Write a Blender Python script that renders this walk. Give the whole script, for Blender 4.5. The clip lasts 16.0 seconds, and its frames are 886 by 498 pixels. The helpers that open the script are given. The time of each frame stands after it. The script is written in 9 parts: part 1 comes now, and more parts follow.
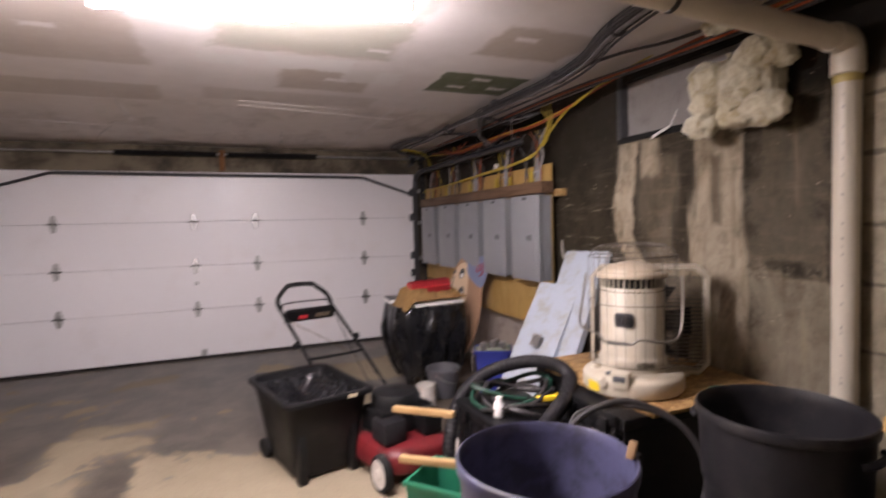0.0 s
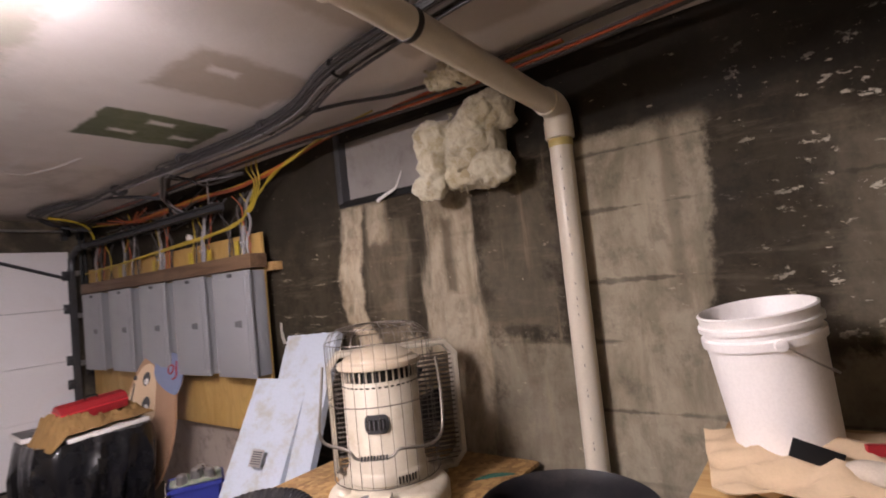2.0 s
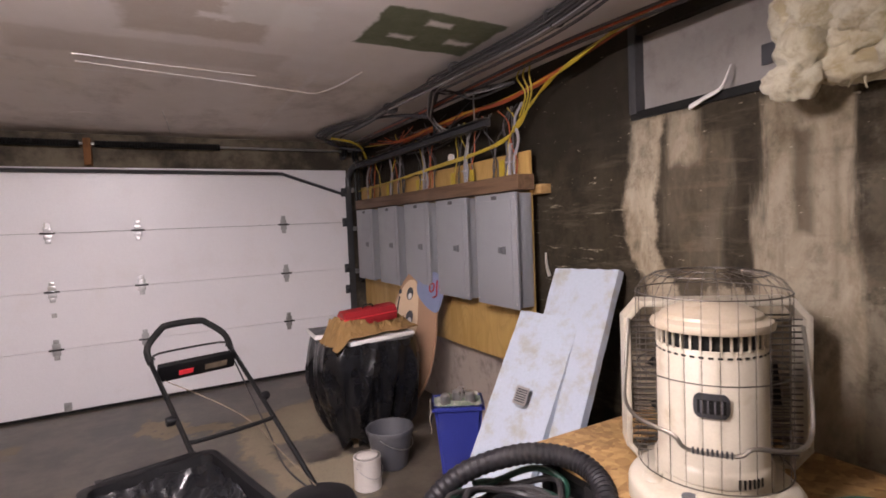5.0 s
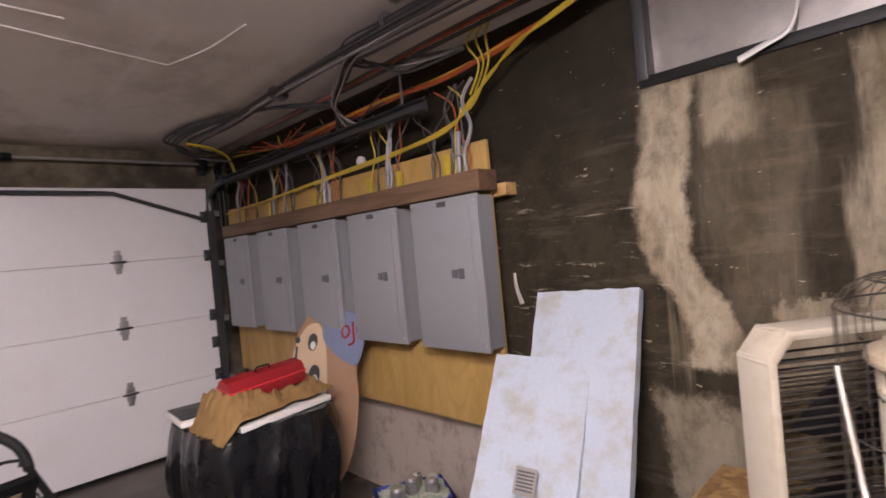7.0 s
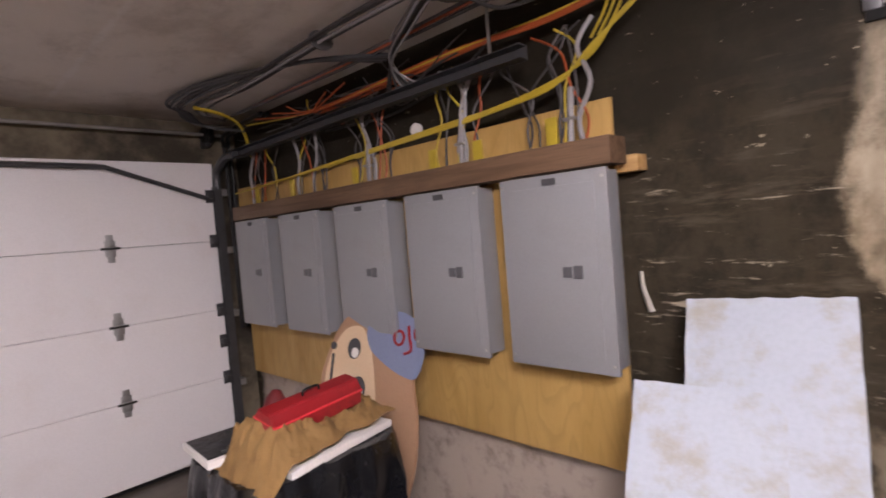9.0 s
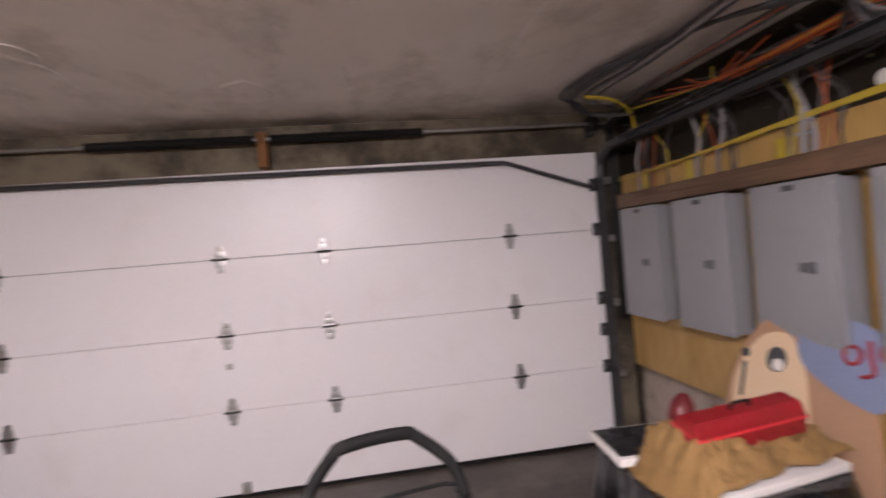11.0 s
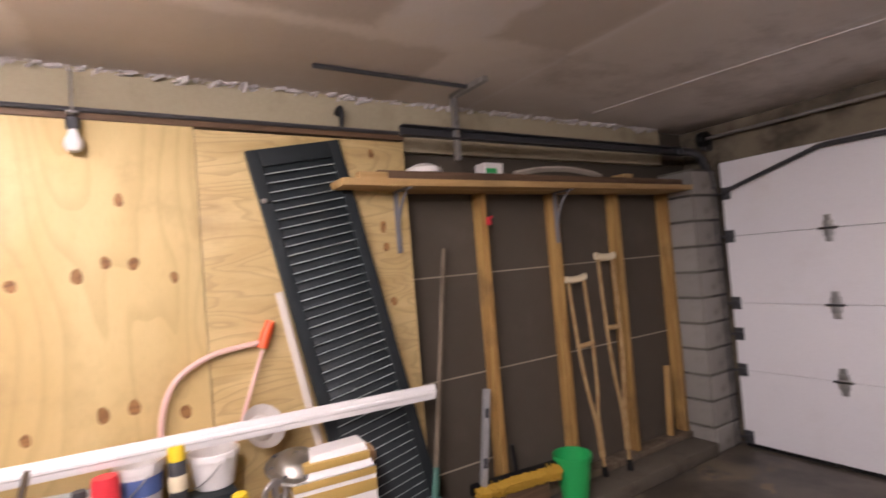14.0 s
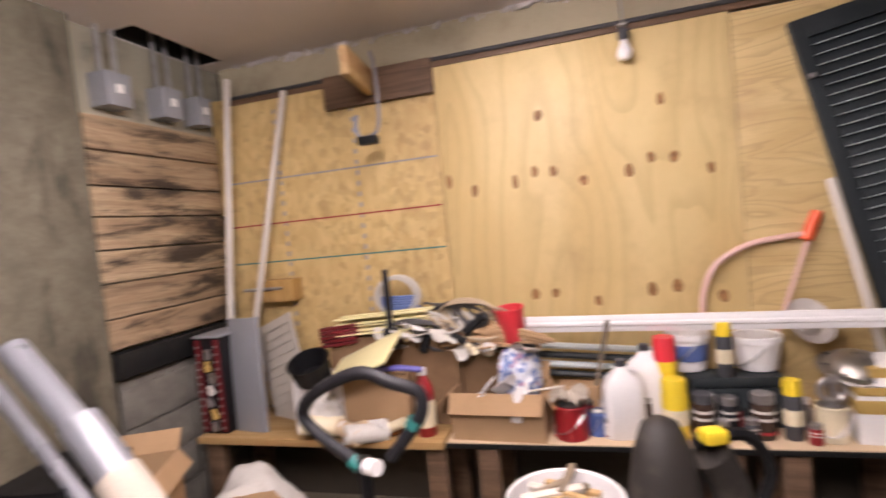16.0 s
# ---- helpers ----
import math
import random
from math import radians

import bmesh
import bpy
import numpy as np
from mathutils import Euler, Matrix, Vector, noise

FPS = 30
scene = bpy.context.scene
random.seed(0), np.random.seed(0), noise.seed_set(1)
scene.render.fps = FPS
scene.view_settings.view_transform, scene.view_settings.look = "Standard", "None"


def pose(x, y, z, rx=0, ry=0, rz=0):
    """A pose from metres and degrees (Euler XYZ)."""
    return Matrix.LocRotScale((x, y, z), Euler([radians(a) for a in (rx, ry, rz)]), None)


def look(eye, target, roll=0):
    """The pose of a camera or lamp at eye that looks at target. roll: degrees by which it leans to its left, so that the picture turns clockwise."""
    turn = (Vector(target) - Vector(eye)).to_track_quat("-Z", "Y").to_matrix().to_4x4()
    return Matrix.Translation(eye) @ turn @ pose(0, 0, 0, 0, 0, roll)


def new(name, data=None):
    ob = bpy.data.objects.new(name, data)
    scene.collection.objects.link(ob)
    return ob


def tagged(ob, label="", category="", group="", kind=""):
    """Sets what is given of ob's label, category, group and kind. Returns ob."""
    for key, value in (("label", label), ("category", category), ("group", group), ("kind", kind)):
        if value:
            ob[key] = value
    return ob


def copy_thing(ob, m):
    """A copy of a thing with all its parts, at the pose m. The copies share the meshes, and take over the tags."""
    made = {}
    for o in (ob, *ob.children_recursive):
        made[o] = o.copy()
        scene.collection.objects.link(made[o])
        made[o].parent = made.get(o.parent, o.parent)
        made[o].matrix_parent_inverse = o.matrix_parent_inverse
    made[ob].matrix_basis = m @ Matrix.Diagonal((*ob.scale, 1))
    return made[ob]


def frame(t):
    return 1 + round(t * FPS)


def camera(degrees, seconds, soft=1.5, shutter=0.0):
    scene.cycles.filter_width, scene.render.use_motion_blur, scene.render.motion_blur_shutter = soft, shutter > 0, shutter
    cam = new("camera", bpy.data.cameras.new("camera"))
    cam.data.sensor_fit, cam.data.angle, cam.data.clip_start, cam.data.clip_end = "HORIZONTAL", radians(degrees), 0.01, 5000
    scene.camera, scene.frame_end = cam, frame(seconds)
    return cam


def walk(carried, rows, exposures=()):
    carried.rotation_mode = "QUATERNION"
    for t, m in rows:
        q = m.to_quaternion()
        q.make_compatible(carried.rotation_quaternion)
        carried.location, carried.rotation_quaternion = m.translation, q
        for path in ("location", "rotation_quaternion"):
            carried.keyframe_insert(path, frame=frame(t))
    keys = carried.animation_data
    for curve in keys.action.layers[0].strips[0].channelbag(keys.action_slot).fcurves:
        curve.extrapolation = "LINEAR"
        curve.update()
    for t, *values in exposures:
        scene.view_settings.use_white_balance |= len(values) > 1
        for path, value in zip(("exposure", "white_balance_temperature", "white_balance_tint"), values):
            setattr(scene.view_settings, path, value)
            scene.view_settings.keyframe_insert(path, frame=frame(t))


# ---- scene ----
import bmesh.ops as bo

cam = camera(81.0, 16.0, soft=1.7, shutter=0.5)
# seconds, eye, target, roll
PATH = [
    (0, (0.348, 0.441, 1.49), (1.101, 2.292, 1.396), -1.5),
    (0.5, (0.476, 0.588, 1.506), (1.506, 2.302, 1.55), -2.8),
    (1, (0.584, 0.663, 1.493), (1.81, 2.244, 1.52), -5.1),
    (1.5, (0.633, 0.829, 1.513), (2.133, 2.137, 1.704), -3.0),
    (2, (0.676, 1.015, 1.531), (2.29, 2.191, 1.642), -5.8),
    (2.5, (0.716, 1.143, 1.521), (2.402, 2.216, 1.578), -4.4),
    (3, (0.757, 1.268, 1.538), (2.321, 2.508, 1.667), -5.3),
    (3.5, (0.8, 1.41, 1.528), (2.145, 2.881, 1.69), -4.9),
    (4, (0.804, 1.449, 1.513), (2.09, 2.979, 1.567), -5.0),
    (4.5, (0.746, 1.483, 1.56), (1.844, 3.153, 1.494), -3.6),
    (5, (0.777, 1.578, 1.55), (1.744, 3.325, 1.449), -2.4),
    (7.5, (1.006, 2.877, 1.498), (2.509, 4.195, 1.46), -5.7),
    (8, (1.042, 3.088, 1.524), (2.59, 4.351, 1.431), -5.2),
    (10.5, (1.033, 3.552, 1.567), (1.777, 5.409, 1.549), -4.4),
    (11, (0.915, 3.61, 1.57), (1.22, 5.586, 1.559), -4.7),
    (11.5, (0.768, 3.637, 1.588), (0.582, 5.629, 1.596), -5.3),
    (12, (0.607, 3.6, 1.594), (0.028, 5.514, 1.605), -5.2),
    (12.5, (0.432, 3.539, 1.608), (-0.471, 5.323, 1.643), -5.3),
    (13, (0.281, 3.431, 1.611), (-0.916, 5.032, 1.663), -5.3),
    (13.5, (0.156, 3.32, 1.591), (-1.313, 4.678, 1.619), -4.8),
    (14, (0.117, 3.24, 1.572), (-1.571, 4.312, 1.629), -4.7),
    (14.5, (0.142, 3.22, 1.567), (-1.717, 3.952, 1.483), -3.4),
    (15, (0.176, 3.148, 1.524), (-1.787, 3.504, 1.376), -4.6),
    (15.5, (0.175, 3.076, 1.485), (-1.821, 3.002, 1.374), -5.0),
    (16, (0.177, 2.926, 1.466), (-1.741, 2.364, 1.379), -5.8),
]
EXPOSURES = [(0.0, 0.1), (1.0, 0.16), (2.0, 0.22), (3.2, 0.2), (4.5, 0.22), (8.0, 0.27), (10.5, 0.45), (11.2, 0.4), (12.0, 0.06), (12.6, -0.2), (13.0, -0.24), (13.5, -0.02), (14.0, 0.14), (14.5, 0.15), (15.2, -0.02), (16.0, -0.22)]
walk(cam, [(t, look(eye, target, roll)) for t, eye, target, roll in PATH], EXPOSURES)

# ---------------------------------------------------------------- world
world = bpy.data.worlds.new("world")
scene.world = world
world.use_nodes = True
world.node_tree.nodes["Background"].inputs[0].default_value = (0.5, 0.5, 0.55, 1)
world.node_tree.nodes["Background"].inputs[1].default_value = 0.008
TUBE_STRENGTH = 350.0
TUBE_COLOUR = (1.0, 0.893, 0.957)


# ---------------------------------------------------------------- material tools
class Graph:
    """A short hand for node trees."""

    def __init__(self, name):
        self.mat = bpy.data.materials.new(name)
        self.mat.use_nodes = True
        self.nt = self.mat.node_tree
        self.bsdf = self.nt.nodes["Principled BSDF"]
        tc = self.nt.nodes.new("ShaderNodeTexCoord")
        self.obj = tc.outputs["Object"]
        self.xyz = None

    def put(self, value, socket):
        if isinstance(value, bpy.types.NodeSocket):
            self.nt.links.new(value, socket)
        elif isinstance(value, (tuple, list)) and len(value) == 3 and socket.type == "RGBA":
            socket.default_value = (*value, 1)
        else:
            socket.default_value = value

    def math(self, op, a, b=0.0, clamp=False):
        n = self.nt.nodes.new("ShaderNodeMath")
        n.operation, n.use_clamp = op, clamp
        self.put(a, n.inputs[0])
        self.put(b, n.inputs[1])
        return n.outputs[0]

    def mix(self, fac, a, b, blend="MIX"):
        n = self.nt.nodes.new("ShaderNodeMix")
        n.data_type, n.blend_type = "RGBA", blend
        self.put(fac, n.inputs[0])
        self.put(a, n.inputs[6])
        self.put(b, n.inputs[7])
        return n.outputs[2]

    def stretch(self, scale, turn=(0, 0, 0), offset=None):
        n = self.nt.nodes.new("ShaderNodeMapping")
        self.nt.links.new(self.obj, n.inputs[0])
        n.inputs["Rotation"].default_value = turn
        n.inputs["Scale"].default_value = scale
        if offset is not None:
            self.nt.links.new(offset, n.inputs["Location"])
        return n.outputs[0]

    def noise(self, scale, detail=4.0, vec=None, rough=0.55, distort=0.0):
        n = self.nt.nodes.new("ShaderNodeTexNoise")
        self.put(vec or self.obj, n.inputs["Vector"])
        n.inputs["Scale"].default_value = scale
        n.inputs["Detail"].default_value = detail
        n.inputs["Roughness"].default_value = rough
        n.inputs["Distortion"].default_value = distort
        return n.outputs[0]

    def wave(self, scale, vec, distort=4.0, detail=3.0):
        n = self.nt.nodes.new("ShaderNodeTexWave")
        self.put(vec, n.inputs["Vector"])
        n.inputs["Scale"].default_value = scale
        n.inputs["Distortion"].default_value = distort
        n.inputs["Detail"].default_value = detail
        return n.outputs["Fac"] if "Fac" in n.outputs else n.outputs[1]

    def voronoi(self, scale, vec=None, out="Color"):
        n = self.nt.nodes.new("ShaderNodeTexVoronoi")
        self.put(vec or self.obj, n.inputs["Vector"])
        n.inputs["Scale"].default_value = scale
        return n.outputs[out]

    def span(self, value, lo, hi, a=0.0, b=1.0):
        n = self.nt.nodes.new("ShaderNodeMapRange")
        n.interpolation_type = "SMOOTHSTEP"
        self.put(value, n.inputs[0])
        for i, v in enumerate((lo, hi, a, b)):
            n.inputs[i + 1].default_value = v
        return n.outputs[0]

    def axis(self, i):
        if self.xyz is None:
            n = self.nt.nodes.new("ShaderNodeSeparateXYZ")
            self.nt.links.new(self.obj, n.inputs[0])
            self.xyz = n.outputs
        return self.xyz[i]

    def rect(self, u, v, u0, u1, v0, v1, soft, wobble=None, amp=0.0):
        """1 inside a rectangle of two coordinates, with an uneven soft edge."""
        du = self.math("SUBTRACT", self.math("ABSOLUTE", self.math("SUBTRACT", u, (u0 + u1) / 2)), abs(u1 - u0) / 2)
        dv = self.math("SUBTRACT", self.math("ABSOLUTE", self.math("SUBTRACT", v, (v0 + v1) / 2)), abs(v1 - v0) / 2)
        d = self.math("MAXIMUM", du, dv)
        if wobble is not None:
            d = self.math("ADD", d, self.math("MULTIPLY", self.math("SUBTRACT", wobble, 0.5), amp))
        return self.span(d, -soft, soft, 1.0, 0.0)

    def rand(self):
        return self.nt.nodes.new("ShaderNodeObjectInfo").outputs["Random"]

    def done(self, colour, rough=0.6, metal=0.0, bump=None, height=0.1, distance=0.01, spec=0.5):
        self.put(colour, self.bsdf.inputs["Base Color"])
        self.put(rough, self.bsdf.inputs["Roughness"])
        self.put(metal, self.bsdf.inputs["Metallic"])
        self.put(spec, self.bsdf.inputs["Specular IOR Level"])
        if bump is not None:
            n = self.nt.nodes.new("ShaderNodeBump")
            n.inputs["Strength"].default_value = height
            n.inputs["Distance"].default_value = distance
            self.nt.links.new(bump, n.inputs["Height"])
            self.nt.links.new(n.outputs[0], self.bsdf.inputs["Normal"])
        return self.mat


def plain(name, c, rough=0.5, metal=0.0, dirt=0.35, dirt_colour=(0.12, 0.1, 0.08), scale=6.0, grain=90.0, bump=0.12, vary=0.0, lo=0.5, hi=0.75):
    """Paint, plastic or metal with two sizes of wear on it."""
    g = Graph(name)
    big = g.noise(scale, 5, rough=0.65)
    fine = g.noise(grain, 3)
    worn = g.math("MULTIPLY", g.span(big, lo, hi), dirt)
    col = g.mix(worn, c, dirt_colour)
    col = g.mix(g.math("MULTIPLY", g.span(fine, 0.35, 0.7), 0.12), col, tuple(v * 0.55 for v in c))
    if vary:
        col = g.mix(g.math("MULTIPLY", g.rand(), vary), col, tuple(v * 0.45 for v in c))
    r = g.math("ADD", rough, g.math("MULTIPLY", g.math("SUBTRACT", big, 0.5), 0.35), True)
    return g.done(col, r, metal, fine, bump, 0.004)


def wood(name, c, dark, along=2, grain=1.0, rough=0.6, stain=0.2, stain_colour=(0.06, 0.04, 0.03), vary=0.35):
    """Sawn timber with its grain along one axis."""
    g = Graph(name)
    s = [9.0 * grain] * 3
    s[along] = 0.55 * grain
    rnd = g.rand()
    vec = g.stretch(s)
    n1 = g.noise(2.2, 6, vec, 0.6, 0.6)
    n2 = g.noise(14.0, 4, vec)
    blot = g.noise(3.0, 4)
    col = g.mix(g.span(n1, 0.35, 0.68), c, dark)
    col = g.mix(g.math("MULTIPLY", g.span(n2, 0.45, 0.75), 0.4), col, tuple(v * 0.7 for v in dark))
    col = g.mix(g.math("MULTIPLY", g.span(blot, 0.52, 0.72), stain), col, stain_colour)
    col = g.mix(g.math("MULTIPLY", rnd, vary), col, tuple(v * 0.6 for v in c))
    return g.done(col, g.span(n1, 0.2, 0.8, rough - 0.1, rough + 0.15), 0, n2, 0.25, 0.004, 0.3)


def ceiling_material():
    g = Graph("drywall_ceiling")
    x, y = g.axis(0), g.axis(1)
    wob = g.noise(7.0, 6, rough=0.7)
    big = g.noise(1.1, 5)
    fine = g.noise(45.0, 4)
    tan = g.mix(big, (0.60, 0.535, 0.485), (0.70, 0.64, 0.59))
    white = g.mix(g.noise(3.0, 5), (0.72, 0.67, 0.645), (0.56, 0.505, 0.475))
    # the finished part of the board is mudded in coats
    mud = g.rect(x, y, -1.6, 2.7, -2.0, 4.95, 0.12, wob, 0.7)
    col = g.mix(mud, tan, white)
    paper, green = (0.43, 0.365, 0.31), (0.115, 0.125, 0.072)
    for u0, u1, v0, v1, k in ((1.77, 2.36, 2.88, 3.36, 1.0), (0.70, 1.33, 3.90, 4.46, 0.9), (0.30, 1.30, 2.1, 3.66, 0.75), (-1.7, -0.08, 2.5, 4.16, 0.75), (-1.6, -0.10, 4.66, 5.12, 0.7), (0.20, 1.50, 4.60, 4.94, 0.5), (-1.1, -0.2, 1.2, 2.2, 0.7), (1.75, 2.5, 1.2, 2.4, 0.8), (0.3, 1.3, 0.6, 1.7, 0.7), (-2.5, -1.8, 3.0, 4.6, 0.6)):
        col = g.mix(g.math("MULTIPLY", g.rect(x, y, u0, u1, v0, v1, 0.035, wob, 0.16), k), col, paper)
    col = g.mix(g.math("MULTIPLY", g.rect(x, y, 0.32, 1.30, 3.05, 3.62, 0.08, wob, 0.4), 0.4), col, (0.30, 0.34, 0.25))
    col = g.mix(g.rect(x, y, 1.76, 2.42, 3.74, 4.24, 0.012, wob, 0.09), col, green)
    for u0, u1, v0, v1, k in ((0.22, 0.48, 3.80, 3.98, 0.8), (0.60, 1.12, 3.72, 3.98, 0.85), (1.10, 1.5, 3.9, 4.2, 0.7)):
        col = g.mix(g.math("MULTIPLY", g.rect(x, y, u0, u1, v0, v1, 0.015, wob, 0.2), k), col, (0.66, 0.63, 0.60))
    for u, v in ((1.21, 3.48), (1.96, 4.08), (2.08, 3.86), (2.30, 4.06), (1.96, 3.04), (1.08, 4.16), (-0.5, 3.6), (-0.9, 3.1)):
        col = g.mix(g.math("MULTIPLY", g.rect(x, y, u - 0.07, u + 0.07, v - 0.03, v + 0.03, 0.02, wob, 0.09), 0.95), col, (0.70, 0.66, 0.64))
    # bare tape seams
    for u0, u1, v0, v1 in ((0.3, 1.75, 5.24, 5.27), (-2.5, 0.2, 5.14, 5.17), (-0.46, -0.43, 5.2, 7.3), (1.72, 1.75, 4.9, 7.3), (-2.3, -0.4, 6.18, 6.2)):
        col = g.mix(g.math("MULTIPLY", g.rect(x, y, u0, u1, v0, v1, 0.012, wob, 0.06), 0.5), col, (0.72, 0.68, 0.66))
    # old stains on the bare board
    col = g.mix(g.math("MULTIPLY", g.math("MULTIPLY", g.span(y, 4.7, 5.3), g.span(g.noise(2.2, 7, g.stretch((1.0, 0.6, 1.0)), 0.7), 0.48, 0.68)), 0.45), col, (0.27, 0.215, 0.175))
    # darker, browner patches towards the door
    col = g.mix(g.math("MULTIPLY", g.math("MULTIPLY", g.span(y, 6.7, 7.5), g.span(g.noise(2.4, 5), 0.35, 0.65)), 0.6), col, (0.16, 0.125, 0.10))
    relief = g.math("ADD", fine, g.math("MULTIPLY", wob, 1.5))
    return g.done(col, g.span(wob, 0.3, 0.7, 0.45, 0.75), 0, relief, 0.22, 0.006, 0.35)


def concrete_wall_material():
    g = Graph("stained_concrete")
    y, z = g.axis(1), g.axis(2)
    wob = g.noise(4.5, 8, rough=0.72)
    run = g.noise(5.0, 6, g.stretch((1, 1.0, 0.16)), 0.62)
    big = g.noise(1.1, 6, rough=0.65)
    mottle = g.noise(6.0, 8, None, 0.72)
    fine = g.noise(80.0, 4)
    smear = g.noise(3.4, 7, g.stretch((1, 2.4, 0.4)), 0.68)
    flat = g.noise(2.6, 7, g.stretch((1, 0.8, 5.0)), 0.7)
    cast = g.noise(3.2, 9, g.stretch((1, 1.5, 0.7)), 0.7, 0.3)
    grime = g.mix(g.span(mottle, 0.3, 0.7), (0.015, 0.0115, 0.007), (0.047, 0.036, 0.022))
    bare = g.mix(g.span(cast, 0.3, 0.72), (0.19, 0.16, 0.11), (0.40, 0.345, 0.255))
    pale = g.mix(g.span(cast, 0.32, 0.68), (0.19, 0.145, 0.088), (0.47, 0.40, 0.295))
    col = g.mix(g.math("MULTIPLY", g.span(flat, 0.52, 0.68), 0.45), grime, (0.115, 0.092, 0.062))
    # the narrow run leans over on its way down
    lean = g.math("ADD", y, g.math("ADD", g.span(z, 1.05, 1.46, 0.17, 0.0), g.span(z, 1.6, 2.02, 0.0, 0.05)))
    for u, v0, v1, z0, z1, k, c, edge, amp, soft in (
        (y, 1.37, 1.93, -0.1, 2.11, 0.9, bare, wob, 0.24, 0.025), (y, 1.9, 2.5, -0.1, 1.2, 0.55, bare, wob, 0.6, 0.06), (y, 0.3, 1.3, -0.1, 1.15, 0.6, bare, wob, 0.6, 0.06),
        (y, 2.05, 2.45, 1.2, 1.95, 0.22, bare, wob, 0.5, 0.05), (y, 0.2, 0.95, 1.2, 1.95, 0.3, bare, wob, 0.4, 0.1),
        (y, 2.50, 2.85, 0.30, 2.02, 0.72, pale, run, 0.34, 0.03), (lean, 3.36, 3.55, 0.95, 2.03, 0.9, pale, wob, 0.17, 0.02), (y, 3.12, 3.25, 1.80, 2.03, 0.6, pale, run, 0.2, 0.03),
        (y, 3.0, 3.26, 1.1, 1.85, 0.22, pale, run, 0.5, 0.06), (y, 2.85, 3.12, 0.80, 1.22, 0.65, pale, wob, 0.5, 0.02), (y, 3.0, 3.5, 0.2, 0.78, 0.5, pale, wob, 0.4, 0.04),
        (y, 4.2, 7.4, -0.2, 0.66, 0.95, (0.44, 0.37, 0.315), wob, 0.2, 0.05),
    ):
        col = g.mix(g.math("MULTIPLY", g.rect(u, z, v0, v1, z0, z1, soft, edge, amp), k), col, c)
    # dark hearts in the runs and a dark stripe down the bare patch
    for u, v0, v1, z0, z1, k, amp in ((y, 2.64, 2.71, 1.45, 1.86, 0.75, 0.1), (y, 2.55, 2.565, 1.2, 1.8, 0.35, 0.05), (lean, 3.47, 3.49, 1.2, 1.9, 0.25, 0.08), (y, 1.47, 1.53, 1.3, 2.1, 0.45, 0.12)):
        col = g.mix(g.math("MULTIPLY", g.rect(u, z, v0, v1, z0, z1, 0.02, run, amp), k), col, (0.075, 0.055, 0.032))
    # thin drips
    drip = g.math("MULTIPLY", g.span(g.noise(13.0, 5, g.stretch((1, 1.0, 0.05)), 0.6, 0.3), 0.58, 0.70), g.rect(y, z, 1.9, 3.6, 0.7, 2.05, 0.15, wob, 0.8))
    col = g.mix(g.math("MULTIPLY", drip, 0.35), col, (0.25, 0.20, 0.13))
    dark = g.math("MULTIPLY", g.span(g.noise(9.0, 5, g.stretch((1.0, 1.0, 0.07)), 0.6), 0.58, 0.70), g.rect(y, z, 0.5, 3.6, 0.2, 2.3, 0.2, wob, 0.8))
    col = g.mix(g.math("MULTIPLY", dark, 0.22), col, (0.024, 0.018, 0.011))
    # scuffs dragged level along the wall
    scuff = g.math("MULTIPLY", g.span(g.noise(7.0, 8, g.stretch((1, 0.35, 3.4), (0.12, 0, 0)), 0.72), 0.60, 0.66), g.rect(y, z, 3.5, 4.25, 1.0, 1.95, 0.2, wob, 0.5))
    col = g.mix(g.math("MULTIPLY", scuff, 0.85), col, (0.38, 0.33, 0.25))
    # near-black bands along the top of the wall
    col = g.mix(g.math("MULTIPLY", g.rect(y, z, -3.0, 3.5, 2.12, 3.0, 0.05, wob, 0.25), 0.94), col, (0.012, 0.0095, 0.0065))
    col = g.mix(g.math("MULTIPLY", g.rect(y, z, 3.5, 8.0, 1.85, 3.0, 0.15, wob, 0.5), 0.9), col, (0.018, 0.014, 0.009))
    # board marks and cracks left by the forms
    crack = g.noise(3.0, 6, None, 0.65)
    for h in (0.55, 0.86, 1.17, 1.44, 1.76, 2.02):
        c0 = g.rect(y, z, -3.0, 8.0, h, h + 0.003, 0.006, crack, 0.10)
        col = g.mix(g.math("MULTIPLY", g.math("MULTIPLY", c0, g.span(big, 0.38, 0.55)), g.span(y, 1.9, 2.3, 0.6, 0.12)), col, (0.025, 0.02, 0.013))
    # peeling white paint
    flake = g.math("MULTIPLY", g.span(g.noise(11.0, 8, g.stretch((1, 0.7, 1.7)), 0.7), 0.59, 0.62), g.rect(y, z, 0.3, 1.15, 1.2, 2.2, 0.2, wob, 0.7))
    col = g.mix(g.math("MULTIPLY", flake, 0.85), col, (0.52, 0.47, 0.38))
    fleck = g.span(g.noise(17.0, 6, g.stretch((1, 0.6, 1.8)), 0.7), 0.64, 0.68)
    col = g.mix(g.math("MULTIPLY", fleck, 0.7), col, (0.42, 0.36, 0.27))
    col = g.mix(g.math("MULTIPLY", g.span(mottle, 0.48, 0.68), 0.42), col, (0.028, 0.022, 0.014))
    relief = g.math("ADD", g.math("MULTIPLY", fine, 0.18), g.math("ADD", g.math("MULTIPLY", smear, 0.8), wob))
    return g.done(col, g.span(big, 0.3, 0.7, 0.6, 0.9), 0, relief, 0.5, 0.012, 0.22)


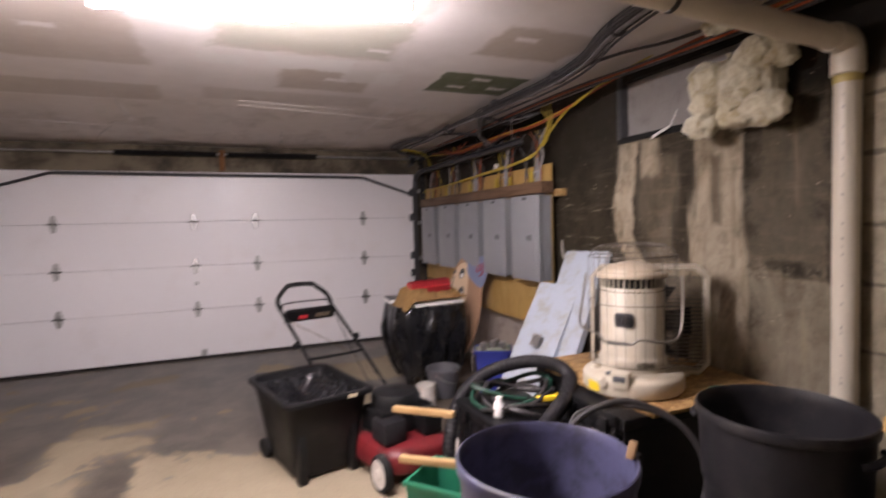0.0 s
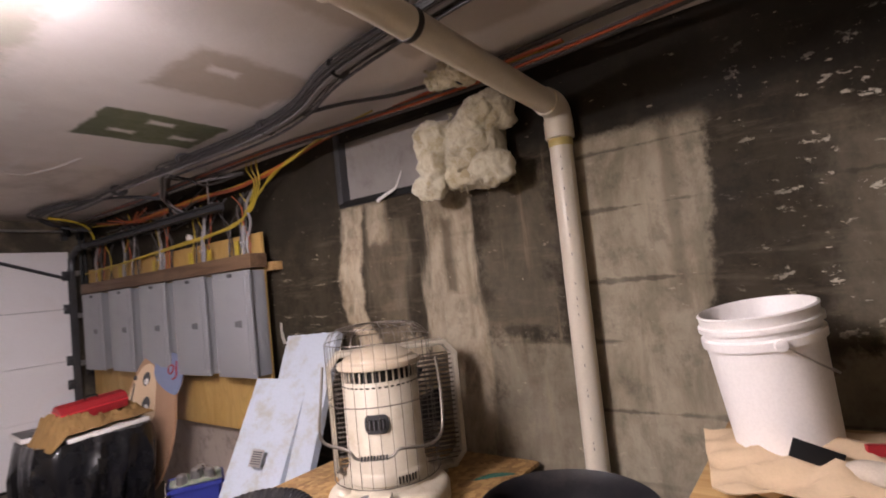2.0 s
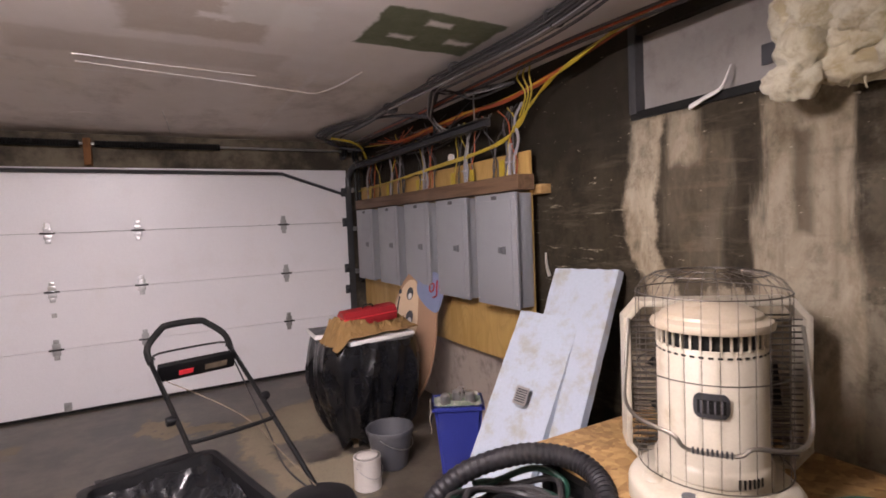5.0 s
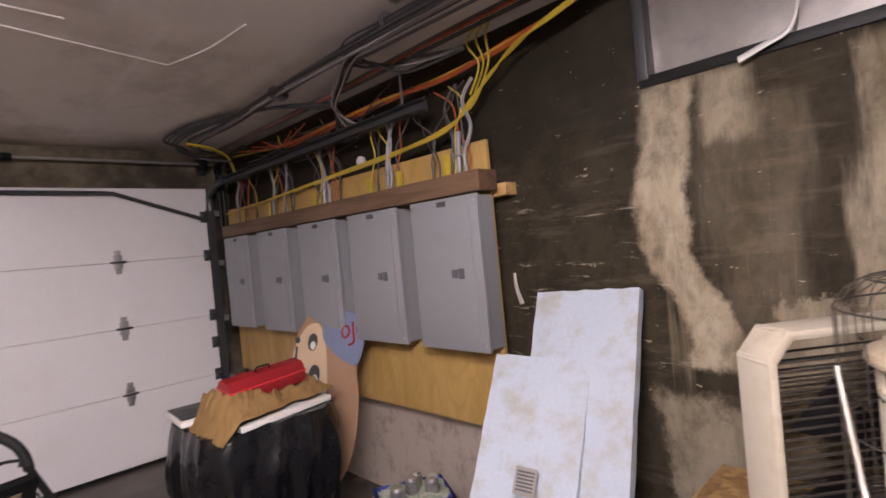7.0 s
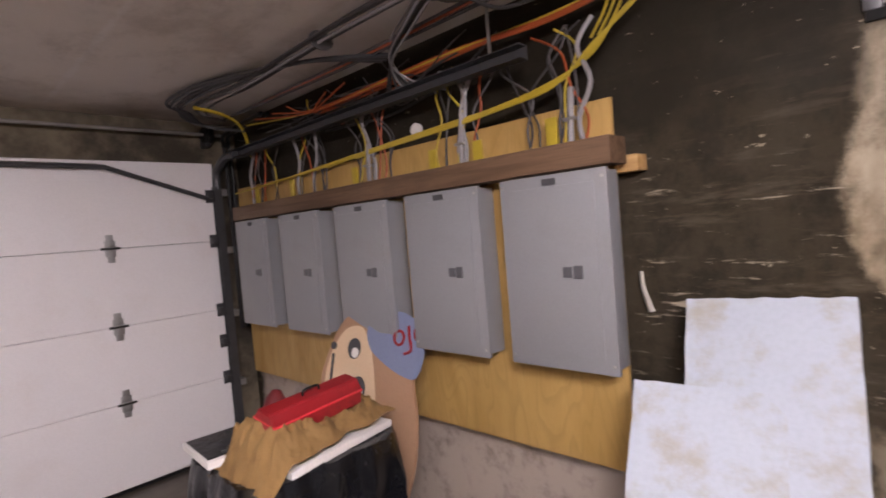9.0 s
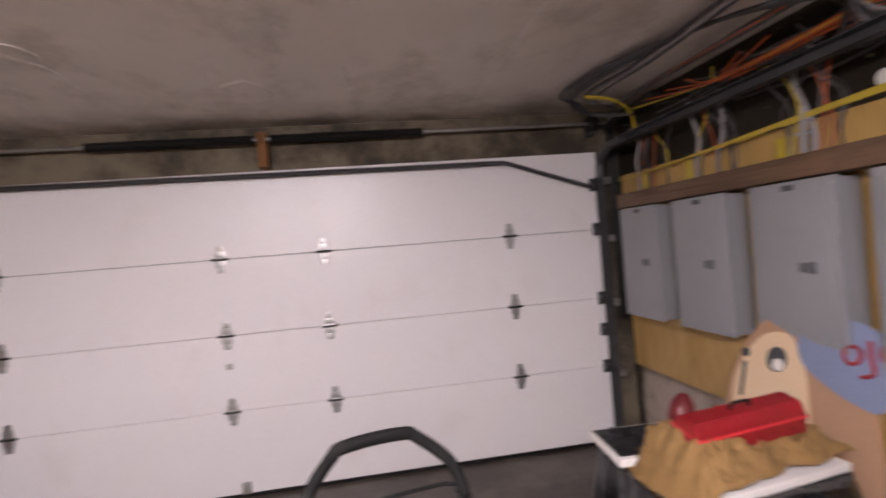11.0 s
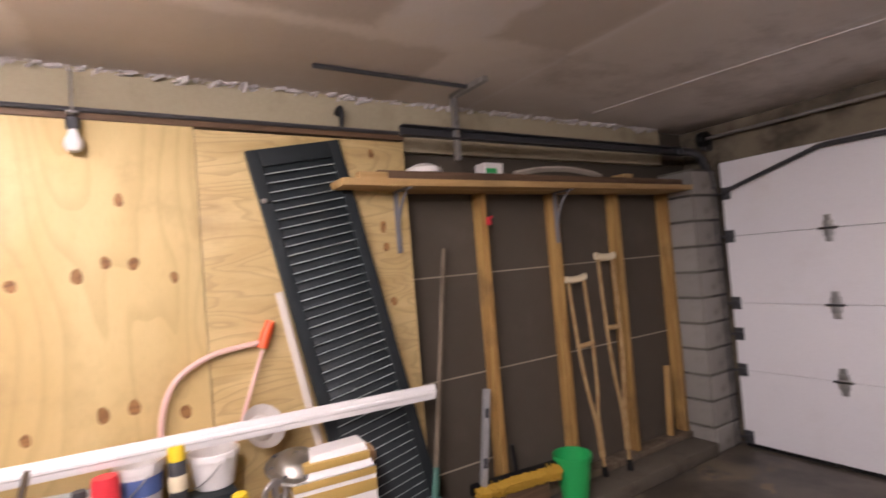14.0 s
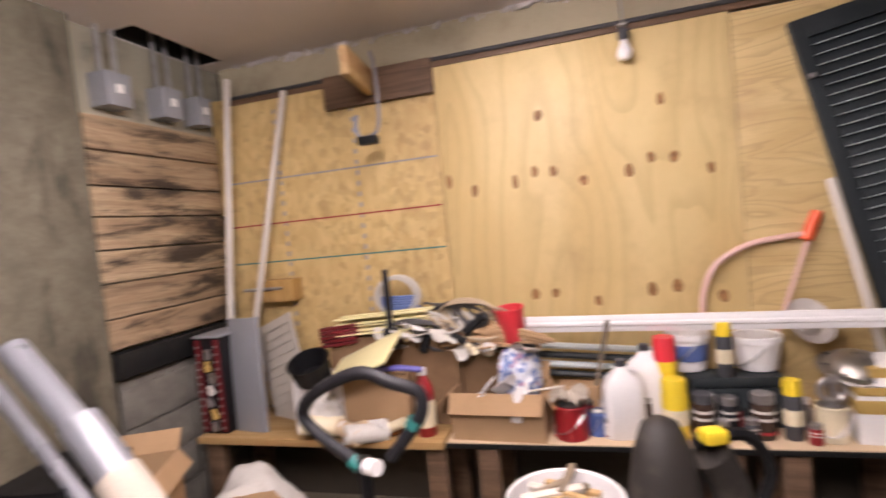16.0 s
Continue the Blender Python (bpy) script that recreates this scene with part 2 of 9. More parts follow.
def charred_plank(name):
    """Old shoring planks, blotched nearly black."""
    g = Graph(name)
    vec = g.stretch((0.55, 9.0, 9.0))
    grain = g.noise(2.4, 6, vec, 0.62, 0.6)
    line = g.noise(16.0, 4, vec)
    blot = g.noise(3.0, 8, g.stretch((0.5, 1.0, 2.6)), 0.68, 0.5)
    col = g.mix(g.span(grain, 0.35, 0.68), (0.40, 0.30, 0.185), (0.25, 0.17, 0.10))
    col = g.mix(g.math("MULTIPLY", g.span(line, 0.45, 0.75), 0.45), col, (0.14, 0.075, 0.035))
    col = g.mix(g.math("MULTIPLY", g.rand(), 0.5), col, (0.17, 0.10, 0.055))
    col = g.mix(g.math("MULTIPLY", g.span(blot, 0.46, 0.62), 0.92), col, (0.020, 0.013, 0.009))
    return g.done(col, 0.7, 0, line, 0.3, 0.004, 0.3)


def streaked_concrete(name, c, dark, turn):
    """Rough cast concrete with slanting dark streaks."""
    g = Graph(name)
    streak = g.noise(2.2, 7, g.stretch((1.6, 1.6, 0.45), (0, turn, 0)), 0.65)
    mottle = g.noise(7.0, 8, None, 0.72)
    fine = g.noise(75.0, 4)
    col = g.mix(g.span(mottle, 0.3, 0.7), c, tuple(v * 0.6 for v in c))
    col = g.mix(g.math("MULTIPLY", g.span(streak, 0.50, 0.62), 0.85), col, dark)
    col = g.mix(g.math("MULTIPLY", g.span(fine, 0.5, 0.75), 0.25), col, dark)
    return g.done(col, 0.85, 0, g.math("ADD", g.math("MULTIPLY", fine, 0.4), mottle), 0.5, 0.01, 0.3)


def printed_film(name):
    """White plastic film with blue and pink print."""
    g = Graph(name)
    v = g.voronoi(46.0)
    sep = g.nt.nodes.new("ShaderNodeSeparateColor")
    g.put(v, sep.inputs[0])
    col = g.mix(g.span(sep.outputs[0], 0.55, 0.6), (0.66, 0.67, 0.72), (0.20, 0.27, 0.50))
    col = g.mix(g.span(sep.outputs[1], 0.82, 0.86), col, (0.5, 0.3, 0.4))
    return g.done(col, 0.3, 0, g.noise(30.0, 4), 0.4, 0.006)


def glass_wool_material():
    g = Graph("glass_wool")
    tuft = g.noise(16.0, 7, None, 0.72, 0.6)
    fibre = g.noise(120.0, 4, g.stretch((1, 0.5, 1.6), (0.4, 0.3, 0.9)), 0.7, 1.5)
    big = g.noise(5.0, 5)
    col = g.mix(g.span(tuft, 0.32, 0.62), (0.44, 0.36, 0.20), (0.74, 0.69, 0.53))
    col = g.mix(g.math("MULTIPLY", g.span(big, 0.5, 0.7), 0.35), col, (0.50, 0.40, 0.20))
    col = g.mix(g.math("MULTIPLY", g.span(fibre, 0.45, 0.7), 0.35), col, (0.52, 0.45, 0.29))
    g.bsdf.inputs["Sheen Weight"].default_value = 0.35
    g.bsdf.inputs["Sheen Roughness"].default_value = 0.6
    return g.done(col, 1.0, 0, g.math("ADD", tuft, g.math("MULTIPLY", fibre, 0.5)), 0.9, 0.012, 0.1)


def floor_material():
    g = Graph("damp_concrete_floor")
    x, y = g.axis(0), g.axis(1)
    wob = g.noise(2.6, 7, rough=0.65)
    fine = g.noise(60.0, 4)
    patch = g.noise(0.9, 7, rough=0.6, distort=0.4)
    dry = g.mix(g.noise(5.0, 5), (0.31, 0.255, 0.175), (0.22, 0.18, 0.12))
    wet = g.mix(g.span(g.noise(2.6, 8, None, 0.7), 0.35, 0.65), (0.052, 0.042, 0.032), (0.115, 0.095, 0.072))
    field = g.span(g.math("ADD", patch, g.math("MULTIPLY", g.math("SUBTRACT", wob, 0.5), 0.35)), 0.585, 0.605)
    for u0, u1, v0, v1, amp, k in ((-0.2, 1.5, 2.0, 4.35, 1.3, 1.0), (1.32, 2.05, 4.6, 6.4, 0.9, 1.0), (-0.85, -0.25, 5.05, 5.35, 0.6, 0.9), (-1.2, -0.6, 4.0, 4.4, 0.9, 0.9), (-1.5, -0.5, 2.0, 3.6, 0.9, 0.9), (-0.9, -0.3, 4.6, 5.1, 0.9, 1.0), (-2.2, -1.5, 5.5, 6.2, 0.9, 0.9), (-2.3, -1.9, 5.8, 7.0, 0.9, 0.8), (-3, 3, -3, 2.0, 0.6, 1.0), (-0.75, -0.3, 6.45, 6.7, 0.7, 0.7)):
        field = g.math("MAXIMUM", field, g.math("MULTIPLY", g.rect(x, y, u0, u1, v0, v1, 0.06, wob, amp), k))
    field = g.math("MULTIPLY", field, g.span(y, 7.5, 6.6))
    for u0, u1, v0, v1 in ((-2.3, -1.75, 6.1, 6.75), (1.5, 2.1, 5.2, 5.6)):
        field = g.math("SUBTRACT", field, g.rect(x, y, u0, u1, v0, v1, 0.05, wob, 0.7), True)
    col = g.mix(field, wet, dry)
    col = g.mix(g.math("MULTIPLY", g.span(fine, 0.5, 0.75), 0.3), col, (0.09, 0.08, 0.065))
    rough = g.span(field, 0.0, 1.0, 0.38, 0.85)
    return g.done(col, rough, 0, g.math("ADD", g.math("MULTIPLY", fine, 0.6), wob), 0.25, 0.006, 0.4)


def plywood(name, c, dark, scale=1.0, flame=0.6, level=False):
    """Rotary-cut sheet: pale veneer with thin wavy flame lines."""
    g = Graph(name)
    u, v = (0.35, 1.5) if level else (1.5, 0.35)
    broad = g.noise(1.5, 4, g.stretch((1.0, u * scale, v * scale)), 0.5, 0.8)
    field = g.noise(1.2, 2, g.stretch((1.0, u * scale, v * scale)), 0.4, 0.4)
    rings = g.math("FRACT", g.math("MULTIPLY", field, 13.0 if level else 15.0))
    line = g.math("MULTIPLY", g.span(rings, 0.55, 0.95), g.span(rings, 1.0, 0.95))
    fine = g.noise(70.0, 4, g.stretch((1, 0.25, 3.0) if level else (1, 3.0, 0.25)))
    soil = g.noise(2.3, 6, None, 0.65)
    col = g.mix(g.span(broad, 0.3, 0.72), c, dark)
    col = g.mix(g.math("MULTIPLY", line, flame * 0.42), col, tuple(w * 0.72 for w in dark))
    col = g.mix(g.math("MULTIPLY", g.span(fine, 0.48, 0.75), 0.28), col, tuple(w * 0.66 for w in dark))
    col = g.mix(g.math("MULTIPLY", g.span(soil, 0.5, 0.78), 0.35), col, (0.24, 0.15, 0.065))
    return g.done(col, g.span(broad, 0.2, 0.8, 0.42, 0.62), 0, fine, 0.12, 0.003, 0.35)


def osb(name, c, dark):
    g = Graph(name)
    flakes = g.voronoi(34.0, g.stretch((1.0, 1.0, 0.45), (0.5, 0.2, 0.7)))
    other = g.voronoi(26.0, g.stretch((0.45, 1.1, 1.0), (0.1, 0.9, 0.4)))
    sep = g.nt.nodes.new("ShaderNodeSeparateColor")
    g.put(flakes, sep.inputs[0])
    sep2 = g.nt.nodes.new("ShaderNodeSeparateColor")
    g.put(other, sep2.inputs[0])
    col = g.mix(sep.outputs[0], c, dark)
    col = g.mix(g.math("MULTIPLY", g.span(sep2.outputs[1], 0.62, 0.95), 0.5), col, tuple(v * 0.7 for v in dark))
    soil = g.noise(2.2, 5)
    col = g.mix(g.math("MULTIPLY", g.span(soil, 0.5, 0.75), 0.25), col, (0.2, 0.12, 0.05))
    return g.done(col, 0.62, 0, sep.outputs[0], 0.2, 0.003, 0.3)


def emitter(name, c, strength):
    g = Graph(name)
    g.bsdf.inputs["Base Color"].default_value = (0.9, 0.9, 0.9, 1)
    g.bsdf.inputs["Emission Color"].default_value = (*c, 1)
    g.bsdf.inputs["Emission Strength"].default_value = strength
    return g.mat


def glassy(name, c, rough=0.05, ior=1.45):
    g = Graph(name)
    g.bsdf.inputs["Transmission Weight"].default_value = 0.85
    g.bsdf.inputs["IOR"].default_value = ior
    return g.done(c, rough, 0, g.noise(25.0, 3), 0.05, 0.002)


M_CEIL, M_WALL, M_FLOOR = ceiling_material(), concrete_wall_material(), floor_material()
M_TUBE = emitter("fluorescent_tube", TUBE_COLOUR, TUBE_STRENGTH)
# same tube, weakened to balance the light on the left side
M_DIMTUBE = emitter("dim_fluorescent_tube", TUBE_COLOUR, TUBE_STRENGTH * 0.42)
M_PLAINCON = plain("rough_concrete", (0.27, 0.245, 0.18), 0.85, 0, 0.85, (0.07, 0.062, 0.048), 3.2, 55, 0.5)
M_PALECON = plain("yellowed_concrete", (0.42, 0.36, 0.24), 0.85, 0, 0.5, (0.16, 0.13, 0.085), 2.2, 60, 0.4)
M_BLOCK = plain("concrete_block", (0.30, 0.275, 0.245), 0.9, 0, 0.6, (0.09, 0.08, 0.065), 5, 80, 0.6, 0.4)
M_HEADER = plain("damp_header_concrete", (0.19, 0.155, 0.105), 0.85, 0, 0.9, (0.028, 0.021, 0.015), 1.6, 50, 0.5, 0.0, 0.38, 0.6)
M_DOOR = plain("white_door_steel", (0.84, 0.81, 0.82), 0.34, 0, 0.16, (0.6, 0.5, 0.42), 2.2, 140, 0.1)
M_RUBBER = plain("black_rubber", (0.009, 0.0085, 0.0085), 0.7, 0, 0.5, (0.06, 0.055, 0.05))
M_GALV = plain("galvanised_steel", (0.42, 0.41, 0.40), 0.38, 0.85, 0.5, (0.12, 0.10, 0.09), 12, 120, 0.15)
M_DARKSTEEL = plain("dark_painted_steel", (0.075, 0.075, 0.08), 0.45, 0.5, 0.5, (0.05, 0.04, 0.035), 9, 100, 0.15)
M_BLACKSTEEL = plain("oily_black_steel", (0.009, 0.009, 0.009), 0.48, 0.05, 0.35, (0.035, 0.03, 0.025), 12, 100, 0.15)
M_CHROME = plain("dull_steel_wire", (0.30, 0.275, 0.24), 0.38, 0.9, 0.4, (0.16, 0.12, 0.09), 20, 150, 0.05)
M_PANELGREY = plain("grey_enamel", (0.27, 0.272, 0.285), 0.42, 0.1, 0.15, (0.18, 0.17, 0.16), 4, 160, 0.06)
M_PANELDARK = plain("dark_grey_latch", (0.11, 0.11, 0.12), 0.45, 0.3, 0.2)
M_PLY = plywood("smooth_plywood", (0.67, 0.51, 0.245), (0.58, 0.42, 0.18), 1.0, 0.8)
M_PLY2 = plywood("rough_plywood", (0.61, 0.455, 0.215), (0.50, 0.355, 0.15), 3.2, 1.2, True)
M_PLYEDGE = plywood("panel_backing_plywood", (0.50, 0.325, 0.115), (0.40, 0.245, 0.075), 2.4, 0.7)
M_OSB = osb("strand_board", (0.63, 0.46, 0.205), (0.52, 0.36, 0.145))
M_OSBFLOOR = osb("old_strand_board", (0.46, 0.29, 0.12), (0.24, 0.13, 0.05))
M_KNOT = plain("plywood_knot", (0.36, 0.175, 0.055), 0.6, 0, 0.85, (0.13, 0.055, 0.02), 34, 160, 0.12, 0.45, 0.45, 0.65)
M_STUD = wood("stud_pine", (0.50, 0.305, 0.105), (0.29, 0.15, 0.045), 2, stain=0.45)
M_PINEY = wood("pine_along_y", (0.52, 0.34, 0.145), (0.36, 0.20, 0.075), 1)
M_BROWNY = wood("brown_board_along_y", (0.17, 0.10, 0.058), (0.09, 0.052, 0.03), 1, stain=0.5)
M_PINEX = wood("pine_along_x", (0.50, 0.34, 0.16), (0.36, 0.21, 0.09), 0)
M_PLANK = charred_plank("stained_shoring_plank")
M_GREYWOOD = wood("weathered_grey_wood", (0.22, 0.17, 0.115), (0.13, 0.10, 0.07), 2, stain=0.4)
M_WHITEWOOD = wood("whitewashed_wood", (0.66, 0.60, 0.52), (0.52, 0.45, 0.37), 2, stain=0.1)
M_SOUND = plain("dark_fibre_board", (0.078, 0.062, 0.044), 0.9, 0, 0.5, (0.11, 0.092, 0.07), 2.6, 120, 0.3)
M_SEAM = plain("pale_seam", (0.36, 0.31, 0.23), 0.9, 0, 0.3)
M_PVC = plain("ivory_pvc", (0.62, 0.56, 0.455), 0.35, 0, 0.22, (0.40, 0.31, 0.2), 5, 120, 0.05)
M_PVCWHITE = plain("white_vinyl", (0.80, 0.77, 0.75), 0.4, 0, 0.15, (0.5, 0.45, 0.4), 5, 120, 0.05)
M_GLUE = plain("yellow_pipe_primer", (0.50, 0.39, 0.13), 0.4, 0, 0.4, (0.3, 0.22, 0.08))
M_WIRE = plain("tarnished_guard_wire", (0.11, 0.095, 0.08), 0.45, 0.7, 0.4, (0.05, 0.04, 0.03), 20, 150, 0.05)
M_PAPER = plain("dirty_white_paper", (0.62, 0.58, 0.52), 0.85, 0, 0.4, (0.35, 0.30, 0.24), 9, 90, 0.2)
M_SIDING = plain("cream_vinyl_siding", (0.50, 0.45, 0.38), 0.5, 0, 0.4, (0.28, 0.24, 0.19), 6, 90, 0.1)
M_MUDGREEN = plain("grey_green_scraps", (0.17, 0.20, 0.15), 0.8, 0, 0.7, (0.40, 0.38, 0.33), 14, 90, 0.3, 0.0, 0.45, 0.6)
M_TUBEGREY = plain("scratched_aluminium", (0.46, 0.45, 0.44), 0.4, 0.5, 0.4, (0.22, 0.20, 0.18), 14, 120, 0.1)
M_BROWNBOX = plain("dark_brown_cardboard", (0.20, 0.115, 0.055), 0.85, 0, 0.5, (0.08, 0.045, 0.022), 5, 110, 0.12)
M_DUSTY = plain("dusty_brown_grey_plastic", (0.026, 0.022, 0.019), 0.6, 0, 0.6, (0.12, 0.10, 0.08), 7, 80, 0.2)
M_PALECABLE = plain("pale_grey_cable", (0.27, 0.255, 0.26), 0.45, 0, 0.35, (0.15, 0.13, 0.12), 15)
M_RIDGE = plain("joint_tape_edge", (0.70, 0.66, 0.63), 0.25, 0, 0.3, (0.45, 0.40, 0.36), 9, 60, 0.3)
M_KERB = plain("stained_kerb_concrete", (0.115, 0.095, 0.07), 0.85, 0, 0.7, (0.04, 0.033, 0.025), 4, 60, 0.5)
M_INK = plain("faded_black_print", (0.05, 0.05, 0.055), 0.6)
M_STRAP = plain("dark_strap", (0.025, 0.02, 0.018), 0.6)
M_FIBER = glass_wool_material()
M_PILLAR = streaked_concrete("streaked_pillar_concrete", (0.15, 0.13, 0.09), (0.028, 0.023, 0.016), 0.6)
M_DARKCON = streaked_concrete("dark_cellar_concrete", (0.17, 0.155, 0.13), (0.05, 0.044, 0.036), 0.2)
M_PRINTBAG = printed_film("printed_plastic_film")
M_DECK = plain("dull_dark_red_deck", (0.13, 0.008, 0.011), 0.5, 0, 0.6, (0.035, 0.012, 0.01), 9)
M_HOSE = plain("dark_green_hose_rubber", (0.010, 0.045, 0.028), 0.4, 0, 0.4, (0.03, 0.035, 0.03), 12)
M_GOLD = plain("gold_brown_print", (0.44, 0.29, 0.085), 0.5, 0, 0.3, (0.3, 0.18, 0.05))
M_BRISTLE = plain("tan_yellow_bristle", (0.50, 0.30, 0.035), 0.7, 0, 0.4, (0.25, 0.13, 0.02), 30)
M_FOIL = plain("dusty_foil_face", (0.36, 0.335, 0.315), 0.35, 0.4, 0.5, (0.18, 0.155, 0.13), 6, 30, 0.5)
M_FOAM = plain("pale_blue_foam", (0.45, 0.50, 0.57), 0.75, 0, 0.7, (0.36, 0.32, 0.235), 5.5, 60, 0.3, 0.0, 0.46, 0.68)
M_CREAM = plain("cream_enamel", (0.53, 0.475, 0.375), 0.38, 0, 0.5, (0.29, 0.20, 0.10), 6, 120, 0.06)
M_BROWNHOT = plain("heat_tanned_enamel", (0.50, 0.42, 0.31), 0.4, 0, 0.5, (0.3, 0.18, 0.08), 7, 100, 0.06)
M_BLACKBAG = plain("black_poly_bag", (0.007, 0.007, 0.0085), 0.27, 0, 0.15, (0.04, 0.037, 0.035), 6, 22, 0.8)
M_BLACKPL = plain("scuffed_black_plastic", (0.006, 0.0058, 0.0065), 0.5, 0, 0.35, (0.03, 0.027, 0.024), 5, 90, 0.2)
M_GREYPL = plain("dusty_dark_grey_plastic", (0.014, 0.013, 0.015), 0.5, 0, 0.45, (0.06, 0.054, 0.048), 4, 70, 0.2)
M_BLUECAN = plain("faded_blue_purple_plastic", (0.065, 0.065, 0.125), 0.45, 0, 0.8, (0.022, 0.021, 0.032), 5, 60, 0.2, 0.0, 0.44, 0.62)
M_BLUE = plain("blue_plastic", (0.03, 0.04, 0.24), 0.4, 0, 0.25, (0.1, 0.1, 0.14))
M_GREEN = plain("green_plastic", (0.015, 0.15, 0.08), 0.45, 0, 0.25, (0.02, 0.09, 0.05))
M_BRIGHTGREEN = plain("bright_green_plastic", (0.02, 0.36, 0.09), 0.4, 0, 0.25, (0.015, 0.16, 0.05))
M_DARKGREEN = plain("dark_green_rake_plastic", (0.025, 0.095, 0.068), 0.5, 0, 0.3, (0.02, 0.07, 0.05))
M_SHUTTER = plain("dark_slate_green_paint", (0.008, 0.0125, 0.0145), 0.6, 0, 0.35, (0.03, 0.037, 0.04), 7, 90, 0.12)
M_SLATEDGE = plain("pale_slat_edge", (0.50, 0.55, 0.54), 0.5, 0, 0.4, (0.1, 0.12, 0.12))
M_RED = plain("red_paint", (0.27, 0.010, 0.015), 0.42, 0, 0.45, (0.08, 0.015, 0.015))
M_REDCAP = plain("bright_red_plastic", (0.65, 0.035, 0.05), 0.4, 0, 0.15, (0.3, 0.03, 0.03))
M_ORANGE = plain("orange_plastic", (0.85, 0.12, 0.03), 0.4, 0, 0.15, (0.4, 0.06, 0.02))
M_YELLOW = plain("yellow_plastic", (0.78, 0.56, 0.03), 0.45, 0, 0.25, (0.4, 0.26, 0.04))
M_PALEYEL = plain("pale_yellow_sheet", (0.78, 0.70, 0.38), 0.6, 0, 0.2, (0.5, 0.4, 0.2))
M_YELCABLE = plain("yellow_cable", (0.46, 0.34, 0.03), 0.45, 0, 0.4, (0.2, 0.14, 0.03))
M_ORACABLE = plain("orange_cable", (0.34, 0.065, 0.015), 0.5, 0, 0.5, (0.12, 0.03, 0.015))
M_GREYCABLE = plain("grey_cable", (0.075, 0.07, 0.07), 0.42, 0.1, 0.4, (0.06, 0.05, 0.045), 15)
M_BLKCABLE = plain("black_cable", (0.028, 0.025, 0.025), 0.5, 0, 0.4, (0.07, 0.06, 0.05), 15)
M_WHITECABLE = plain("white_cable", (0.50, 0.47, 0.42), 0.45, 0, 0.3, (0.35, 0.3, 0.25), 15)
M_CARD = plain("brown_cardboard", (0.40, 0.25, 0.13), 0.85, 0, 0.3, (0.24, 0.14, 0.07), 5, 110, 0.12)
M_CARDPALE = plain("pale_cardboard", (0.60, 0.45, 0.29), 0.85, 0, 0.2, (0.4, 0.27, 0.15), 5, 110, 0.1)
M_TAN = plain("tan_painted_cutout", (0.40, 0.235, 0.14), 0.7, 0, 0.15, (0.3, 0.17, 0.1))
M_FACE = plain("peach_painted_cutout", (0.70, 0.52, 0.34), 0.7, 0, 0.15, (0.55, 0.38, 0.22))
M_CAPBLUE = plain("dull_blue_painted_cutout", (0.20, 0.235, 0.36), 0.7, 0, 0.2, (0.14, 0.16, 0.24))
M_CLOTH = plain("tan_brown_canvas", (0.25, 0.145, 0.05), 0.9, 0, 0.6, (0.12, 0.062, 0.02), 7, 140, 0.4)
M_CLOTHGREY = plain("grey_cloth", (0.42, 0.36, 0.29), 0.9, 0, 0.5, (0.2, 0.17, 0.13), 6, 140, 0.4)
M_WHITE = plain("white_plastic", (0.80, 0.765, 0.735), 0.42, 0, 0.14, (0.55, 0.48, 0.4), 5, 120, 0.06)
M_OLDWHITE = plain("splashed_white_tin", (0.62, 0.57, 0.52), 0.45, 0, 0.5, (0.3, 0.24, 0.2), 9, 100, 0.12)
M_LABELBLUE = plain("blue_printed_label", (0.09, 0.14, 0.34), 0.5)
M_CREAMLABEL = plain("cream_label", (0.72, 0.62, 0.42), 0.55)
M_TIN = plain("tin_plate", (0.42, 0.40, 0.39), 0.32, 0.8, 0.4, (0.2, 0.14, 0.09), 14)
M_DARKJAR = plain("dark_brown_jar", (0.05, 0.03, 0.022), 0.2, 0, 0.3, (0.12, 0.07, 0.04))
M_TEAL = plain("teal_tape", (0.02, 0.16, 0.14), 0.5)
M_PURPLE = plain("violet_blue_tube", (0.10, 0.09, 0.34), 0.45)
M_PINK = plain("pale_pink_hose", (0.72, 0.47, 0.40), 0.5, 0, 0.2, (0.5, 0.3, 0.24))
M_ROPE = plain("rope_and_cord", (0.46, 0.36, 0.24), 0.9, 0, 0.4, (0.2, 0.15, 0.1), 20)
M_SILVER = plain("grey_tube_plastic", (0.21, 0.21, 0.225), 0.32, 0.2, 0.35, (0.10, 0.095, 0.09))
# near-black that stands in for shade in openings and gaps
M_SHADEBLACK = plain("shade_black", (0.01, 0.009, 0.008), 0.95)
M_DUST = plain("dry_plaster_crumbs", (0.62, 0.58, 0.55), 0.95, 0, 0.3, (0.4, 0.36, 0.33), 12, 60, 0.5)
M_RUST = plain("rusted_bracket", (0.24, 0.105, 0.035), 0.75, 0.3, 0.6, (0.08, 0.035, 0.015), 12, 80, 0.3)

for dull in (M_BLACKPL, M_GREYPL, M_RUBBER, M_BLACKSTEEL, M_DUSTY):
    dull.node_tree.nodes["Principled BSDF"].inputs["Specular IOR Level"].default_value = 0.25


# ---------------------------------------------------------------- mesh tools
def mesh():
    return bmesh.new()


